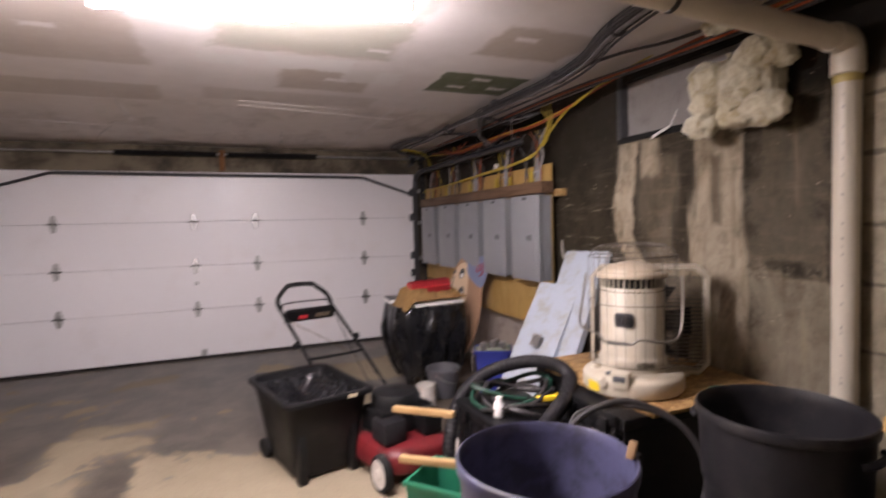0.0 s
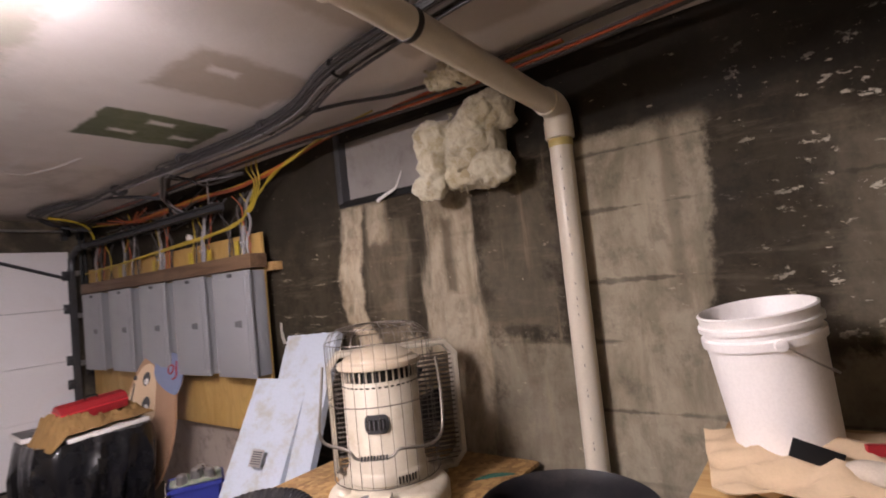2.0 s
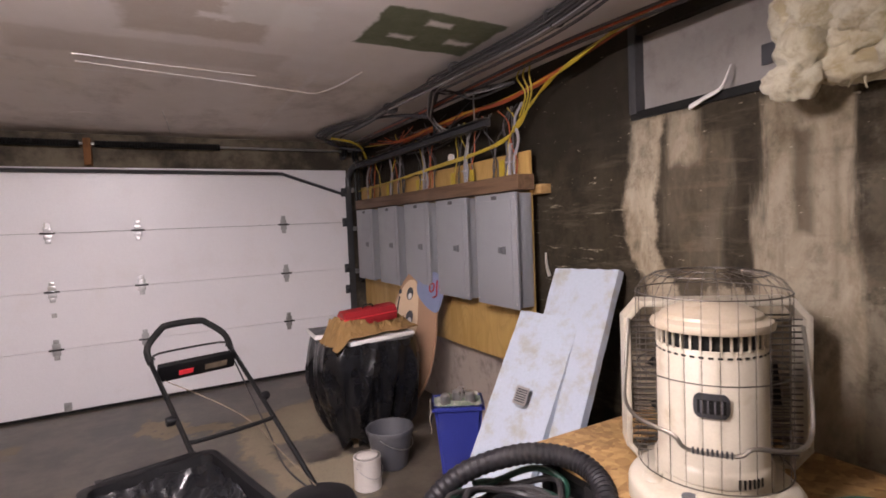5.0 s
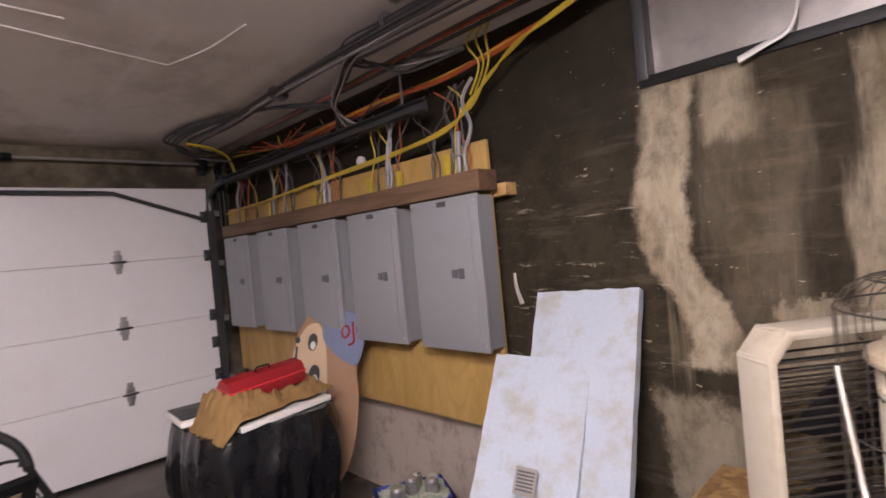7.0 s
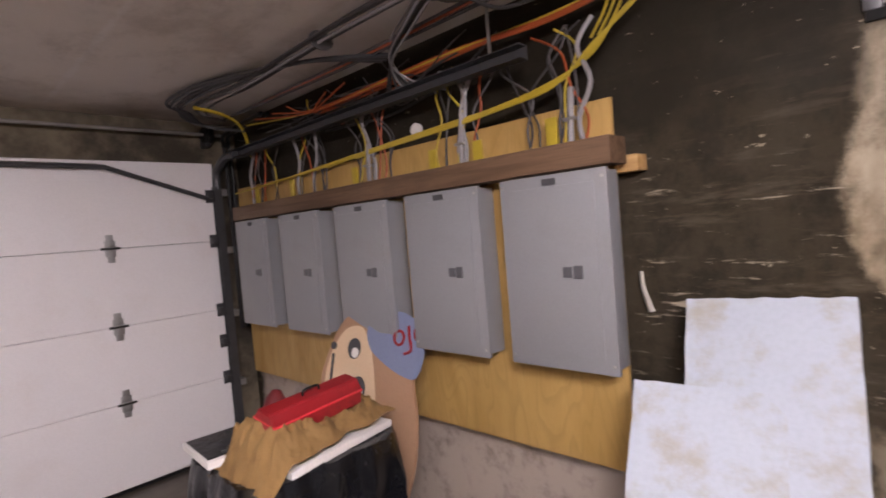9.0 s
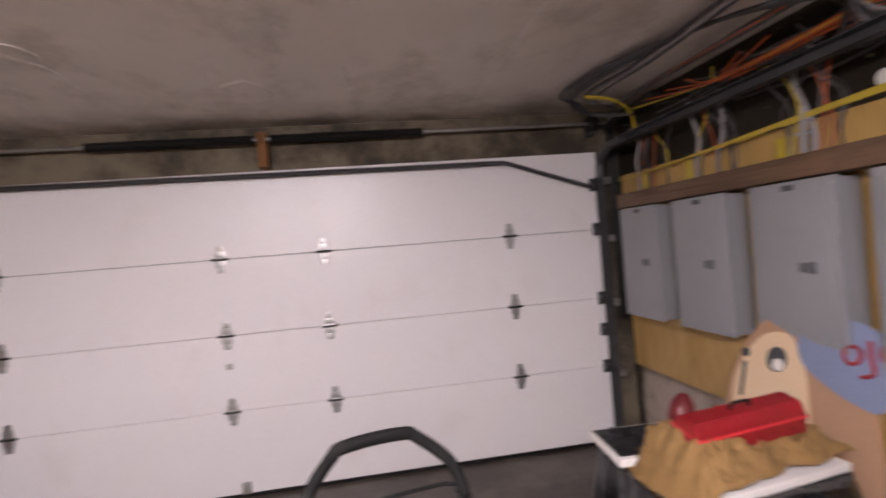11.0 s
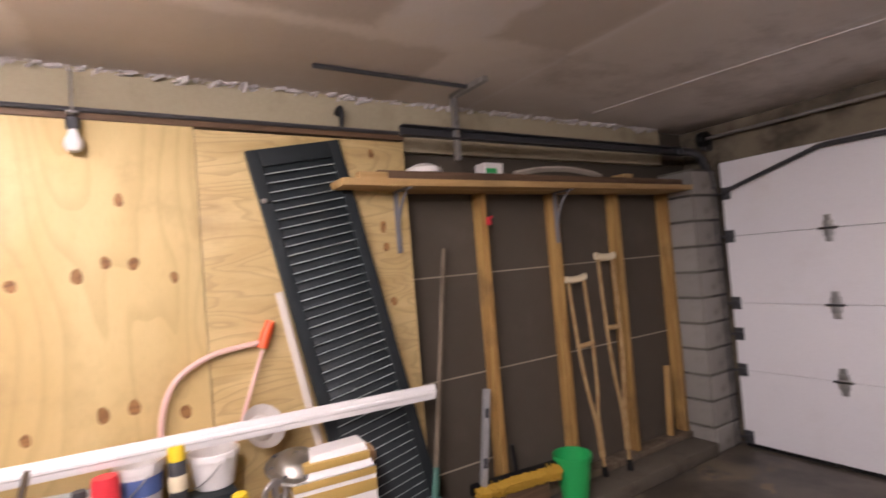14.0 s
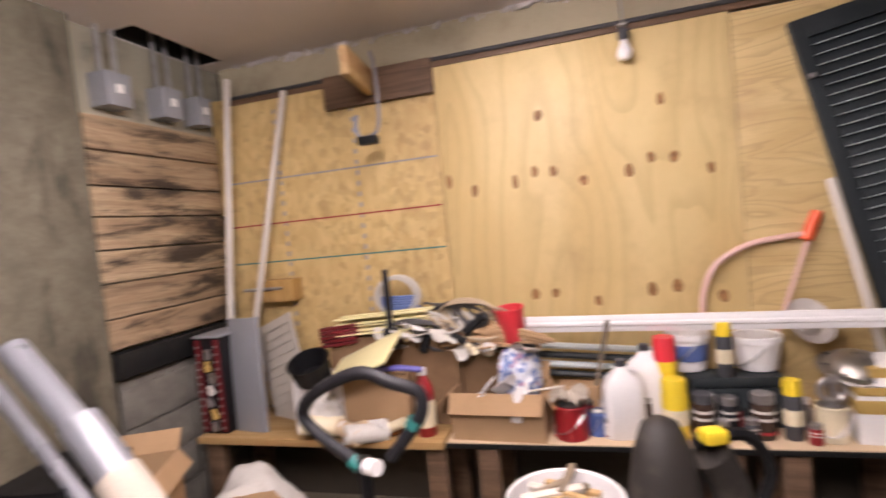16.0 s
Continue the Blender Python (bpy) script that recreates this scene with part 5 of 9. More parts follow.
def kerosene_heater(m):
    t = thing("kerosene_heater", m, "cream kerosene heater with wire guard, rust-stained", "heater")
    bm = mesh()
    lathe(bm, [(0.215, 0.0), (0.248, 0.006), (0.256, 0.02), (0.256, 0.075), (0.25, 0.085), (0.235, 0.098), (0.19, 0.105), (0.172, 0.112), (0.168, 0.13), (0.168, 0.135)], 48)
    part("fuel_tank", bm, M_CREAM, t, "cream round fuel tank with brown stains")
    bm = mesh()
    lathe(bm, [(0.166, 0.135), (0.172, 0.14), (0.172, 0.17), (0.166, 0.18), (0.160, 0.19), (0.160, 0.536), (0.157, 0.54)], 48)
    part("cabinet", bm, M_CREAM, t)
    bm = mesh()
    lathe(bm, [(0.150, 0.528), (0.150, 0.598)], 40)
    part("louvre_core", bm, M_BLACKSTEEL, t, "dark louvre gap")
    bm = mesh()
    for k in range(36):
        a = 2 * math.pi * k / 36
        box(bm, -0.0026, -0.003, 0.537, 0.0026, 0.004, 0.592, 0, pose(0, 0, 0, 0, 0, math.degrees(a)) @ pose(0.158, 0, 0, 0, 0, 90))
    part("louvre", bm, M_CREAM, t)
    bm = mesh()
    lathe(bm, [(0.158, 0.588), (0.176, 0.590), (0.179, 0.600), (0.174, 0.612), (0.150, 0.622), (0.146, 0.632), (0.10, 0.655), (0.04, 0.668), (0.0, 0.670)], 48)
    part("top_plate", bm, M_BROWNHOT, t, "heat-tanned top plate")
    bm = mesh()
    box(bm, -0.007, -0.001, -0.003, 0.007, 0.002, 0.003, 0)
    dash = finish("vent_slot", bm, M_BLACKSTEEL)
    for k in range(40):
        a = radians(k * 9)
        shared("vent_slot", dash, t, pose(0.1605 * math.cos(a), 0.1605 * math.sin(a), 0.522, 0, 0, math.degrees(a) + 90))
    # mica window in its dark frame, facing local -y
    bm = mesh()
    n = 14

    def curved(half, z0, z1, r):
        return lambda u, v: Vector((r * math.sin(half * (2 * u - 1)), -r * math.cos(half * (2 * u - 1)), z0 + (z1 - z0) * v))
    sheet(bm, n, 8, lambda u, v: curved(0.30 * (1 - 0.28 * abs(2 * v - 1) ** 4), 0.345, 0.418, 0.166)(u, v))
    thicken(bm, 0.006)
    part("window_frame", bm, M_DARKSTEEL, t, "dark steel window frame")
    bm = mesh()
    sheet(bm, n, 2, curved(0.22, 0.361, 0.402, 0.1735))
    thicken(bm, 0.002)
    part("window_pane", bm, M_BLACKSTEEL, t, "black mica window")
    for k in range(4):
        bm = mesh()
        box(bm, -0.0022, -0.177, 0.363, 0.0022, -0.1745, 0.400, 0, pose(0, 0, 0, 0, 0, -9 + 6 * k))
        part("window_bar", bm, M_PANELDARK, t)
    # controls on the tank
    bm = mesh()
    box(bm, -0.045, -0.265, 0.055, 0.045, -0.19, 0.135, 0.01)
    part("control_box", bm, M_CREAM, t)
    bm = mesh()
    box(bm, -0.03, -0.268, 0.09, 0.03, -0.262, 0.12, 0.003)
    part("control_plate", bm, M_PANELDARK, t)
    bm = mesh()
    lathe(bm, [(0.0, 0.02), (0.028, 0.018), (0.03, 0.0), (0.034, -0.004)], 18, (-0.17, -0.10, 0.11))
    part("filler_cap", bm, M_CREAM, t)
    bm = mesh()
    lathe(bm, [(0.022, 0.0), (0.024, 0.01), (0.016, 0.012), (0.0, 0.006)], 16, (-0.06, -0.20, 0.108))
    part("fuel_gauge", bm, M_PANELDARK, t)
    bm = mesh()
    sheet(bm, 10, 2, lambda u, v: Vector((0.2575 * math.sin(-0.75 + 0.32 * u), -0.2575 * math.cos(-0.75 + 0.32 * u), 0.02 + 0.045 * v)))
    thicken(bm, 0.001)
    part("sticker", bm, M_YELLOW, t, "faded yellow warning sticker")
    for k in range(6):
        a = 0.42 + 0.085 * k
        bm = mesh()
        box(bm, -0.003, -0.174, 0.142, 0.003, -0.171, 0.170, 0, pose(0, 0, 0, 0, 0, math.degrees(a)))
        part("air_slot", bm, M_BLACKSTEEL, t)
    bm = mesh()
    lathe(bm, [(0.0, 0.03), (0.02, 0.028), (0.022, 0.0), (0.022, -0.01)], 16, m=pose(-0.085, -0.235, 0.075, 90, 0, 0))
    part("wick_knob", bm, M_CREAM, t)
    # wire guard
    cage = thing("guard", Matrix.Identity(4), "", "")
    cage.parent = t
    for key in ("label", "category"):
        if key in cage:
            del cage[key]
    rg = 0.222
    for z, r in ((0.15, rg), (0.46, rg), (0.70, rg), (0.755, 0.165), (0.765, 0.09)):
        bm = mesh()
        pts = [(r * math.cos(a), r * math.sin(a), z) for a in (2 * math.pi * k / 36 for k in range(37))]
        tube(bm, pts, 0.0022, 5, 1)
        part("hoop", bm, M_WIRE, cage)
    for k in range(30):
        a = 2 * math.pi * k / 30
        bm = mesh()
        c, s = math.cos(a), math.sin(a)
        tube(bm, [(rg * c, rg * s, 0.15), (rg * c, rg * s, 0.70), (0.20 * c, 0.20 * s, 0.735), (0.165 * c, 0.165 * s, 0.757), (0.09 * c, 0.09 * s, 0.767)], 0.0013, 4, 1)
        part("wire", bm, M_WIRE, cage)
    # carrying bail
    bm = mesh()
    tube(bm, [(-0.245, 0.0, 0.60), (-0.25, -0.05, 0.46), (-0.25, -0.10, 0.36), (-0.20, -0.20, 0.335), (-0.10, -0.26, 0.32), (-0.06, -0.265, 0.285), (0.06, -0.265, 0.285), (0.10, -0.26, 0.31), (0.20, -0.21, 0.30), (0.25, -0.11, 0.32), (0.255, -0.04, 0.46), (0.245, 0.0, 0.60)], 0.0062, 8, 4)
    part("bail", bm, M_CHROME, t, "bright wire carrying handle")
    bm = mesh()
    for k in range(9):
        lathe(bm, [(0.008, -0.003), (0.012, 0.0), (0.008, 0.003)], 8, m=pose(-0.048 + k * 0.012, -0.265, 0.285, 0, 90, 0))
    part("grip_coil", bm, M_DARKSTEEL, t)
    return t


kerosene_heater(pose(2.30, 2.60, 0.601, 0, 0, -56))


def box_fan(m):
    t = thing("box_fan", m, "white box fan standing behind the heater", "fan")
    w, h, d = 0.31, 0.60, 0.06
    bm = mesh()
    pts = [(-w, 0.06), (-w + 0.05, 0.0), (w - 0.05, 0.0), (w, 0.06), (w, h - 0.06), (w - 0.05, h), (-w + 0.05, h), (-w, h - 0.06), (-w, 0.06)]
    for a, b in zip(pts, pts[1:]):
        du, dv = b[0] - a[0], b[1] - a[1]
        ln = math.hypot(du, dv)
        box(bm, -0.012, -d, -0.012, ln + 0.012, d, 0.012, 0.01, Matrix(((du / ln, 0, -dv / ln, a[0]), (0, 1, 0, 0), (dv / ln, 0, du / ln, a[1] + 0.013), (0, 0, 0, 1))))
    part("casing", bm, M_CREAM, t, "cream-white casing")
    for s in (-1, 1):
        bm = mesh()
        for k in range(23):
            z = 0.05 + k * (h - 0.10) / 22
            rod(bm, (-w + 0.02, s * (d - 0.012), z), (w - 0.02, s * (d - 0.012), z), 0.0035, 5)
        part("grille", bm, M_WIRE, t, "dark wire grille")
    bm = mesh()
    for k in range(5):
        a = radians(72 * k)
        q = pose(0, 0, h / 2) @ Matrix.Rotation(a, 4, "Y")
        sheet(bm, 5, 4, lambda u, v: q @ Vector((0.05 + u * 0.18, -0.02 + 0.04 * v - 0.01 * u, (v - 0.5) * (0.07 + 0.09 * u))))
    thicken(bm, 0.003)
    part("blade", bm, M_GREYPL, t, "grey fan blades")
    bm = mesh()
    lathe(bm, [(0.0, -0.03), (0.045, -0.028), (0.05, 0.03), (0.0, 0.032)], 18, m=pose(0, 0, h / 2, 90, 0, 0))
    part("hub", bm, M_GREYPL, t)
    bm = mesh()
    for x in (-0.18, 0.18):
        box(bm, x - 0.03, -0.10, -0.0, x + 0.03, 0.10, 0.02, 0.006)
    part("foot", bm, M_CREAM, t)
    return t


box_fan(pose(2.592, 2.792, 0.601, 0, 0, -40))


# ---------------------------------------------------------------- bins
def round_bin(m, r, h, mat, label, group):
    t = thing("round_bin", m, label, "trash can", group)
    bm = mesh()
    t0 = 0.006
    lathe(bm, [(r * 0.80, 0.0), (r * 0.82, 0.01), (r * 0.90, h * 0.62), (r * 0.915, h * 0.64), (r * 0.93, h * 0.64), (r * 0.965, h - 0.05), (r * 0.965, h - 0.045), (r * 1.0, h - 0.04), (r * 1.01, h - 0.015), (r, h - 0.004), (r * 0.98, h), (r * 0.965, h - 0.006), (r * 0.95, h - 0.05), (r * 0.915, h * 0.655), (r * 0.89, h * 0.63), (r * 0.81, 0.03), (r * 0.5, 0.026), (0.0, 0.024)], 56)
    part("barrel", bm, mat, t)
    for a in (20, 200):
        bm = mesh()
        q = pose(0, 0, 0, 0, 0, a)
        tube(bm, [q @ Vector((r * 0.96, -0.09, h - 0.10)), q @ Vector((r * 1.06, -0.07, h - 0.09)), q @ Vector((r * 1.08, 0.0, h - 0.085)), q @ Vector((r * 1.06, 0.07, h - 0.09)), q @ Vector((r * 0.96, 0.09, h - 0.10))], 0.014, 8, 4)
        part("handle", bm, mat, t)
    bm = mesh()
    for k in range(3):
        lathe(bm, [(r * (0.2 + 0.18 * k), 0.03), (r * (0.22 + 0.18 * k), 0.036), (r * (0.24 + 0.18 * k), 0.03)], 40, cap=False)
    part("floor_ring", bm, mat, t)
    return t


round_bin(pose(1.245, 1.825, FLOOR, 0, 0, 35), 0.285, 0.83, M_BLUECAN, "faded blue-purple round plastic trash can, empty", "round trash cans")
round_bin(pose(2.315, 1.80, FLOOR, 0, 0, 80), 0.305, 0.82, M_GREYPL, "dusty black round plastic trash can, empty", "round trash cans")
bm = mesh()
box(bm, -0.02, -0.012, -0.02, 0.02, 0.012, 0.035, 0.005)
solo("wood_chip", bm, M_CARD, "small brown wood chip on the can rim", "wood scrap", m=pose(1.475, 1.695, 0.765, 10, 20, 40))


def tote(m):
    """Slanted black cart bin with no lid."""
    t = thing("waste_cart", m, "scuffed black plastic waste cart, open", "waste cart")
    bm = mesh()
    def sec(w, d, z, r=0.05):
        pts = []
        for cx, cy, a0 in ((w - r, d - r, 0), (-w + r, d - r, 90), (-w + r, -d + r, 180), (w - r, -d + r, 270)):
            for k in range(5):
                a = radians(a0 + 22.5 * k)
                pts.append(Vector((cx + r * math.cos(a), cy + r * math.sin(a), z)))
        return pts
    loops = [sec(0.20, 0.22, 0.03), sec(0.205, 0.225, 0.06), sec(0.265, 0.30, 0.62), sec(0.268, 0.303, 0.64), sec(0.295, 0.335, 0.645), sec(0.295, 0.335, 0.675), sec(0.285, 0.325, 0.682), sec(0.262, 0.298, 0.676), sec(0.255, 0.29, 0.6), sec(0.195, 0.215, 0.09), sec(0.1, 0.1, 0.085)]
    rings(bm, loops)
    part("bin", bm, M_BLACKPL, t)
    bm = mesh()
    for k in (-1, 1):
        box(bm, k * 0.17 - 0.03, -0.27, 0.0, k * 0.17 + 0.03, -0.20, 0.42, 0.02)
    part("leg_rib", bm, M_BLACKPL, t)
    for k in (-1, 1):
        bm = mesh()
        lathe(bm, [(0.0, -0.02), (0.03, -0.022), (0.07, -0.02), (0.078, 0.0), (0.07, 0.02), (0.03, 0.022), (0.0, 0.02)], 20, m=pose(k * 0.22, 0.22, 0.078, 0, 90, 0))
        part("wheel", bm, M_RUBBER, t)
    bm = mesh()
    rod(bm, (-0.20, 0.36, 0.66), (0.20, 0.36, 0.66), 0.014, 8)
    for x in (-0.2, 0.2):
        box(bm, x - 0.015, 0.32, 0.645, x + 0.015, 0.375, 0.675, 0.006)
    part("hinge_bar", bm, M_BLACKPL, t)
    bm = mesh()
    box(bm, 0.10, -0.3375, 0.645, 0.16, -0.334, 0.67, 0)
    part("label", bm, M_CREAMLABEL, t, "small worn white label")
    bm = mesh()
    sheet(bm, 44, 44, lambda u, v: Vector(((u - 0.5) * 0.50, (v - 0.5) * 0.565, 0.62 - 0.17 * abs(math.sin(math.pi * u) * math.sin(math.pi * v)) ** 0.6 * (0.9 + noise.noise((u * 2.2, v * 2.2, 6))) + 0.06 * (0.25 - abs(noise.noise((u * 5, v * 5, 2)))) + 0.03 * (0.25 - abs(noise.noise((u * 12, v * 12, 4)))))))
    thicken(bm, 0.003)
    part("liner", bm, M_BLACKBAG, t, "crumpled black plastic liner")
    return t


tote(pose(0.785, 3.98, FLOOR, 0, 0, 14) @ Matrix.Diagonal((1.0, 1.2, 0.79, 1)))


# ---------------------------------------------------------------- mower
def lawn_mower(m):
    """Nose along -y, its bar rising to +y."""
    t = thing("lawn_mower", m, "red push mower with black folding handle", "lawn mower")
    bm = mesh()
    loops = []
    for k, (s, z) in enumerate(((1.0, 0.07), (1.02, 0.085), (1.0, 0.155), (0.93, 0.185), (0.7, 0.20), (0.3, 0.205))):
        loops.append([Vector((0.265 * s * math.copysign(abs(math.cos(a)) ** 0.55, math.cos(a)), 0.36 * s * math.copysign(abs(math.sin(a)) ** 0.6, math.sin(a)), z)) for a in (2 * math.pi * q / 40 for q in range(40))])
    rings(bm, loops)
    part("deck", bm, M_DECK, t, "red steel deck")
    for x in (-0.285, 0.285):
        for y in (-0.30, 0.33):
            bm = mesh()
            lathe(bm, [(0.07, -0.026), (0.094, -0.026), (0.10, -0.018), (0.10, 0.018), (0.094, 0.026), (0.07, 0.026)], 28, m=pose(x, y, 0.10, 0, 90, 0))
            w = part("wheel", bm, M_RUBBER, t)
            bm = mesh()
            lathe(bm, [(0.0, -0.032), (0.02, -0.034), (0.03, -0.026), (0.076, -0.029), (0.080, -0.02), (0.080, 0.02), (0.076, 0.029), (0.03, 0.026), (0.02, 0.034), (0.0, 0.032)], 24, m=pose(x, y, 0.10, 0, 90, 0))
            part("rim", bm, M_OLDWHITE, w, "dirty white wheel rim")
    bm = mesh()
    lathe(bm, [(0.0, 0.44), (0.10, 0.435), (0.15, 0.42), (0.165, 0.39), (0.16, 0.30), (0.15, 0.24), (0.14, 0.20)], 28, (0.02, 0.02, 0))
    part("engine", bm, M_BLACKPL, t, "black engine shroud")
    for k in range(9):
        bm = mesh()
        box(bm, -0.19, -0.14 + k * 0.03, 0.215, 0.20, -0.126 + k * 0.03, 0.35, 0.003)
        part("fin", bm, M_BLACKPL, t)
    bm = mesh()
    box(bm, 0.06, -0.26, 0.20, 0.20, -0.12, 0.34, 0.02)
    part("air_filter", bm, M_BLACKPL, t)
    bm = mesh()
    box(bm, -0.22, -0.24, 0.20, -0.06, -0.06, 0.33, 0.025)
    part("fuel_tank", bm, M_GREYPL, t)
    # handle: two lower bars, cross bar, switch panel and the bail
    for x in (-0.235, 0.235):
        bm = mesh()
        tube(bm, [(x, 0.36, 0.20), (x, 0.42, 0.26), (x, 0.95, 0.54), (x, 1.47, 0.80)], 0.0135, 10, 3)
        part("bar", bm, M_BLACKSTEEL, t)
        bm = mesh()
        lathe(bm, [(0.0, -0.03), (0.022, -0.026), (0.026, 0.0), (0.018, 0.02), (0.0, 0.02)], 12, m=pose(x - math.copysign(0.025, -x), 1.02, 0.578, 0, 90, 0))
        part("knob", bm, M_BLACKPL, t)
    bm = mesh()
    tube(bm, [(-0.235, 0.88, 0.505), (-0.20, 0.86, 0.50), (0, 0.86, 0.497), (0.20, 0.86, 0.50), (0.235, 0.88, 0.505)], 0.011, 8, 3)
    part("cross_bar", bm, M_BLACKSTEEL, t)
    bm = mesh()
    box(bm, -0.225, -0.015, -0.06, 0.225, 0.02, 0.045, 0.012, pose(0, 1.36, 0.745, 28, 0, 0))
    c = part("console", bm, M_BLACKPL, t)
    bm = mesh()
    box(bm, -0.11, -0.0185, -0.03, -0.03, -0.0155, 0.0, 0, pose(0, 1.36, 0.745, 28, 0, 0))
    part("logo_patch", bm, M_REDCAP, c, "small red maker's patch")
    bm = mesh()
    box(bm, 0.04, -0.0185, -0.03, 0.17, -0.0155, 0.005, 0, pose(0, 1.36, 0.745, 28, 0, 0))
    part("decal", bm, M_GREYWOOD, c)
    bm = mesh()
    tube(bm, [(-0.235, 1.44, 0.785), (-0.237, 1.495, 0.835), (-0.21, 1.53, 0.88), (-0.135, 1.568, 0.938), (-0.105, 1.574, 0.952), (0, 1.577, 0.957), (0.105, 1.574, 0.952), (0.135, 1.568, 0.938), (0.21, 1.53, 0.88), (0.237, 1.495, 0.835), (0.235, 1.44, 0.785)], 0.019, 10, 4)
    part("grip_bail", bm, M_RUBBER, t, "thick black foam grip")
    bm = mesh()
    tube(bm, [(-0.21, 1.45, 0.80), (-0.18, 1.47, 0.825), (0.18, 1.47, 0.825), (0.21, 1.45, 0.80)], 0.006, 6, 3)
    part("control_bail", bm, M_BLACKSTEEL, t)
    bm = mesh()
    tube(bm, [(0.05, 0.1, 0.44), (0.12, 0.5, 0.42), (0.1, 1.0, 0.52), (-0.19, 1.35, 0.70)], 0.0028, 6, 5)
    part("starter_cord", bm, M_GREYWOOD, t, "thin starter cord")
    bm = mesh()
    tube(bm, [(0.22, 1.35, 0.72), (0.25, 1.0, 0.40), (0.2, 0.7, 0.30), (0.1, 0.2, 0.36)], 0.005, 6, 5)
    part("throttle_cable", bm, M_BLKCABLE, t)
    return t


lawn_mower(pose(1.31, 3.73, FLOOR, 0, 0, 15) @ Matrix.Diagonal((1, 1, 1.115, 1)))

# ---------------------------------------------------------------- black-bagged stand with its load
bs = thing("bagged_stand", pose(2.12, 5.34, FLOOR) @ Matrix.Diagonal((1.06, 1, 1.11, 1)), "low stand draped with a shiny black plastic bag", "covered stand")
bm = mesh()
for x in (-0.13, 0.13):
    for y in (-0.12, 0.12):
        box(bm, x - 0.02, y - 0.02, 0.0, x + 0.02, y + 0.02, 0.68, 0.004)
box(bm, -0.29, -0.27, 0.67, 0.29, 0.27, 0.70, 0.004)
part("stand", bm, M_GREYWOOD, bs)
bm = mesh()
n = 132
loops = []
for j in range(27):
    loop = []
    k = j / 26
    z = 0.715 - 0.01 * min(j, 1) - 0.64 * k ** 1.15
    for i in range(n):
        a = 2 * math.pi * i / n
        c, s = math.cos(a), math.sin(a)
        q = 1.0 / max(abs(c) / 0.325, abs(s) / 0.305, (abs(c) + abs(s)) / 0.54)
        fold = 0.085 * (0.35 - abs(noise.noise((c * 2.0 + k * 0.6, s * 2.0, k * 0.9)))) + 0.05 * (0.3 - abs(noise.noise((c * 4.2 - k * 0.7, s * 4.2, k * 1.0)))) + 0.018 * (0.3 - abs(noise.noise((c * 9 + k, s * 9, k * 3.5)))) + 0.004 * noise.noise((c * 20, s * 20, k * 24))
        rr = q * (1.0 + 0.52 * k - 0.84 * k * k) + fold * (0.2 + 0.8 * min(1, k * 2))
        drop = 0.05 * noise.noise((c * 2.2, s * 2.2, 4.0)) * k * 2
        loop.append(Vector((rr * c, rr * s, z + drop + 0.012 * noise.noise((c * 7, s * 7, k * 5)))))
    loops.append(loop)
rings(bm, loops[::-1], cap=False)
bm.faces.new(bm.verts[-n:])
part("bag", bm, M_BLACKBAG, bs, "shiny black plastic bag with hanging folds")

tray = thing("white_shelf_board", pose(2.12, 5.36, 0.725, 2, 0, 4), "white melamine shelf boards, dirty", "shelf board")
bm = mesh()
box(bm, -0.36, -0.02, 0.0, -0.02, 0.26, 0.03, 0.004, pose(0, 0, 0, 0, 0, -6))
part("board", bm, M_WHITE, tray)
bm = mesh()
box(bm, -0.25, -0.30, 0.0, 0.29, -0.02, 0.028, 0.004, pose(0, 0, 0, 0, 0, 5))
part("board", bm, M_WHITE, tray)
bm = mesh()
box(bm, -0.35, 0.0, 0.031, -0.04, 0.24, 0.036, 0, pose(0, 0, 0, 0, 0, -6))
part("film", bm, M_BLACKBAG, tray, "black plastic film")

# canvas jacket
bm = mesh()


def jacket_point(u, v):
    x, y = -0.32 + 0.70 * u, -0.25 + 0.40 * v
    hump = 0.055 + 0.055 * math.sin(math.pi * min(max(v, 0), 1)) * (0.6 + 0.4 * math.sin(3 * u + 1))
    z = hump + 0.06 * (0.3 - abs(noise.noise((u * 5, v * 4, 1)))) + 0.055 * (0.3 - abs(noise.noise((u * 8, v * 6, 2)))) + 0.03 * (0.3 - abs(noise.noise((u * 23, v * 17, 3)))) + 0.01 * noise.noise((u * 40, v * 30, 3))
    edge = min(u, 1 - u, v, 1 - v)
    z *= min(1.0, 0.15 + edge * 6)
    if u < 0.16:
        z -= (0.16 - u) * 0.5
    return Vector((x + 0.03 * noise.noise((v * 6, 1, 5)), y + 0.07 * u + 0.04 * noise.noise((u * 6, 3, 2)), z))


sheet(bm, 100, 66, jacket_point)
thicken(bm, 0.008)
solo("canvas_jacket", bm, M_CLOTH, "crumpled tan-brown canvas jacket on the stand", "jacket", m=pose(2.10, 5.27, 0.762, 0, 0, 6), smooth=70)
rb = thing("red_metal_box", pose(2.12, 5.20, 0.845, 10, -3, 4) @ Matrix.Diagonal((0.74, 0.85, 0.85, 1)), "long red metal toolbox lying on a jacket", "toolbox")
bm = mesh()
rings(bm, [[Vector((x, y, z)) for y, z in ((-0.075, 0.0), (0.075, 0.0), (0.08, 0.075), (0.045, 0.125), (-0.045, 0.125), (-0.08, 0.075))] for x in (-0.285, 0.285)])
bo.bevel(bm, geom=bm.edges[:], offset=0.006, segments=2, affect="EDGES")
part("body", bm, M_RED, rb)
bm = mesh()
box(bm, -0.287, -0.083, 0.070, 0.287, 0.083, 0.078, 0.002)
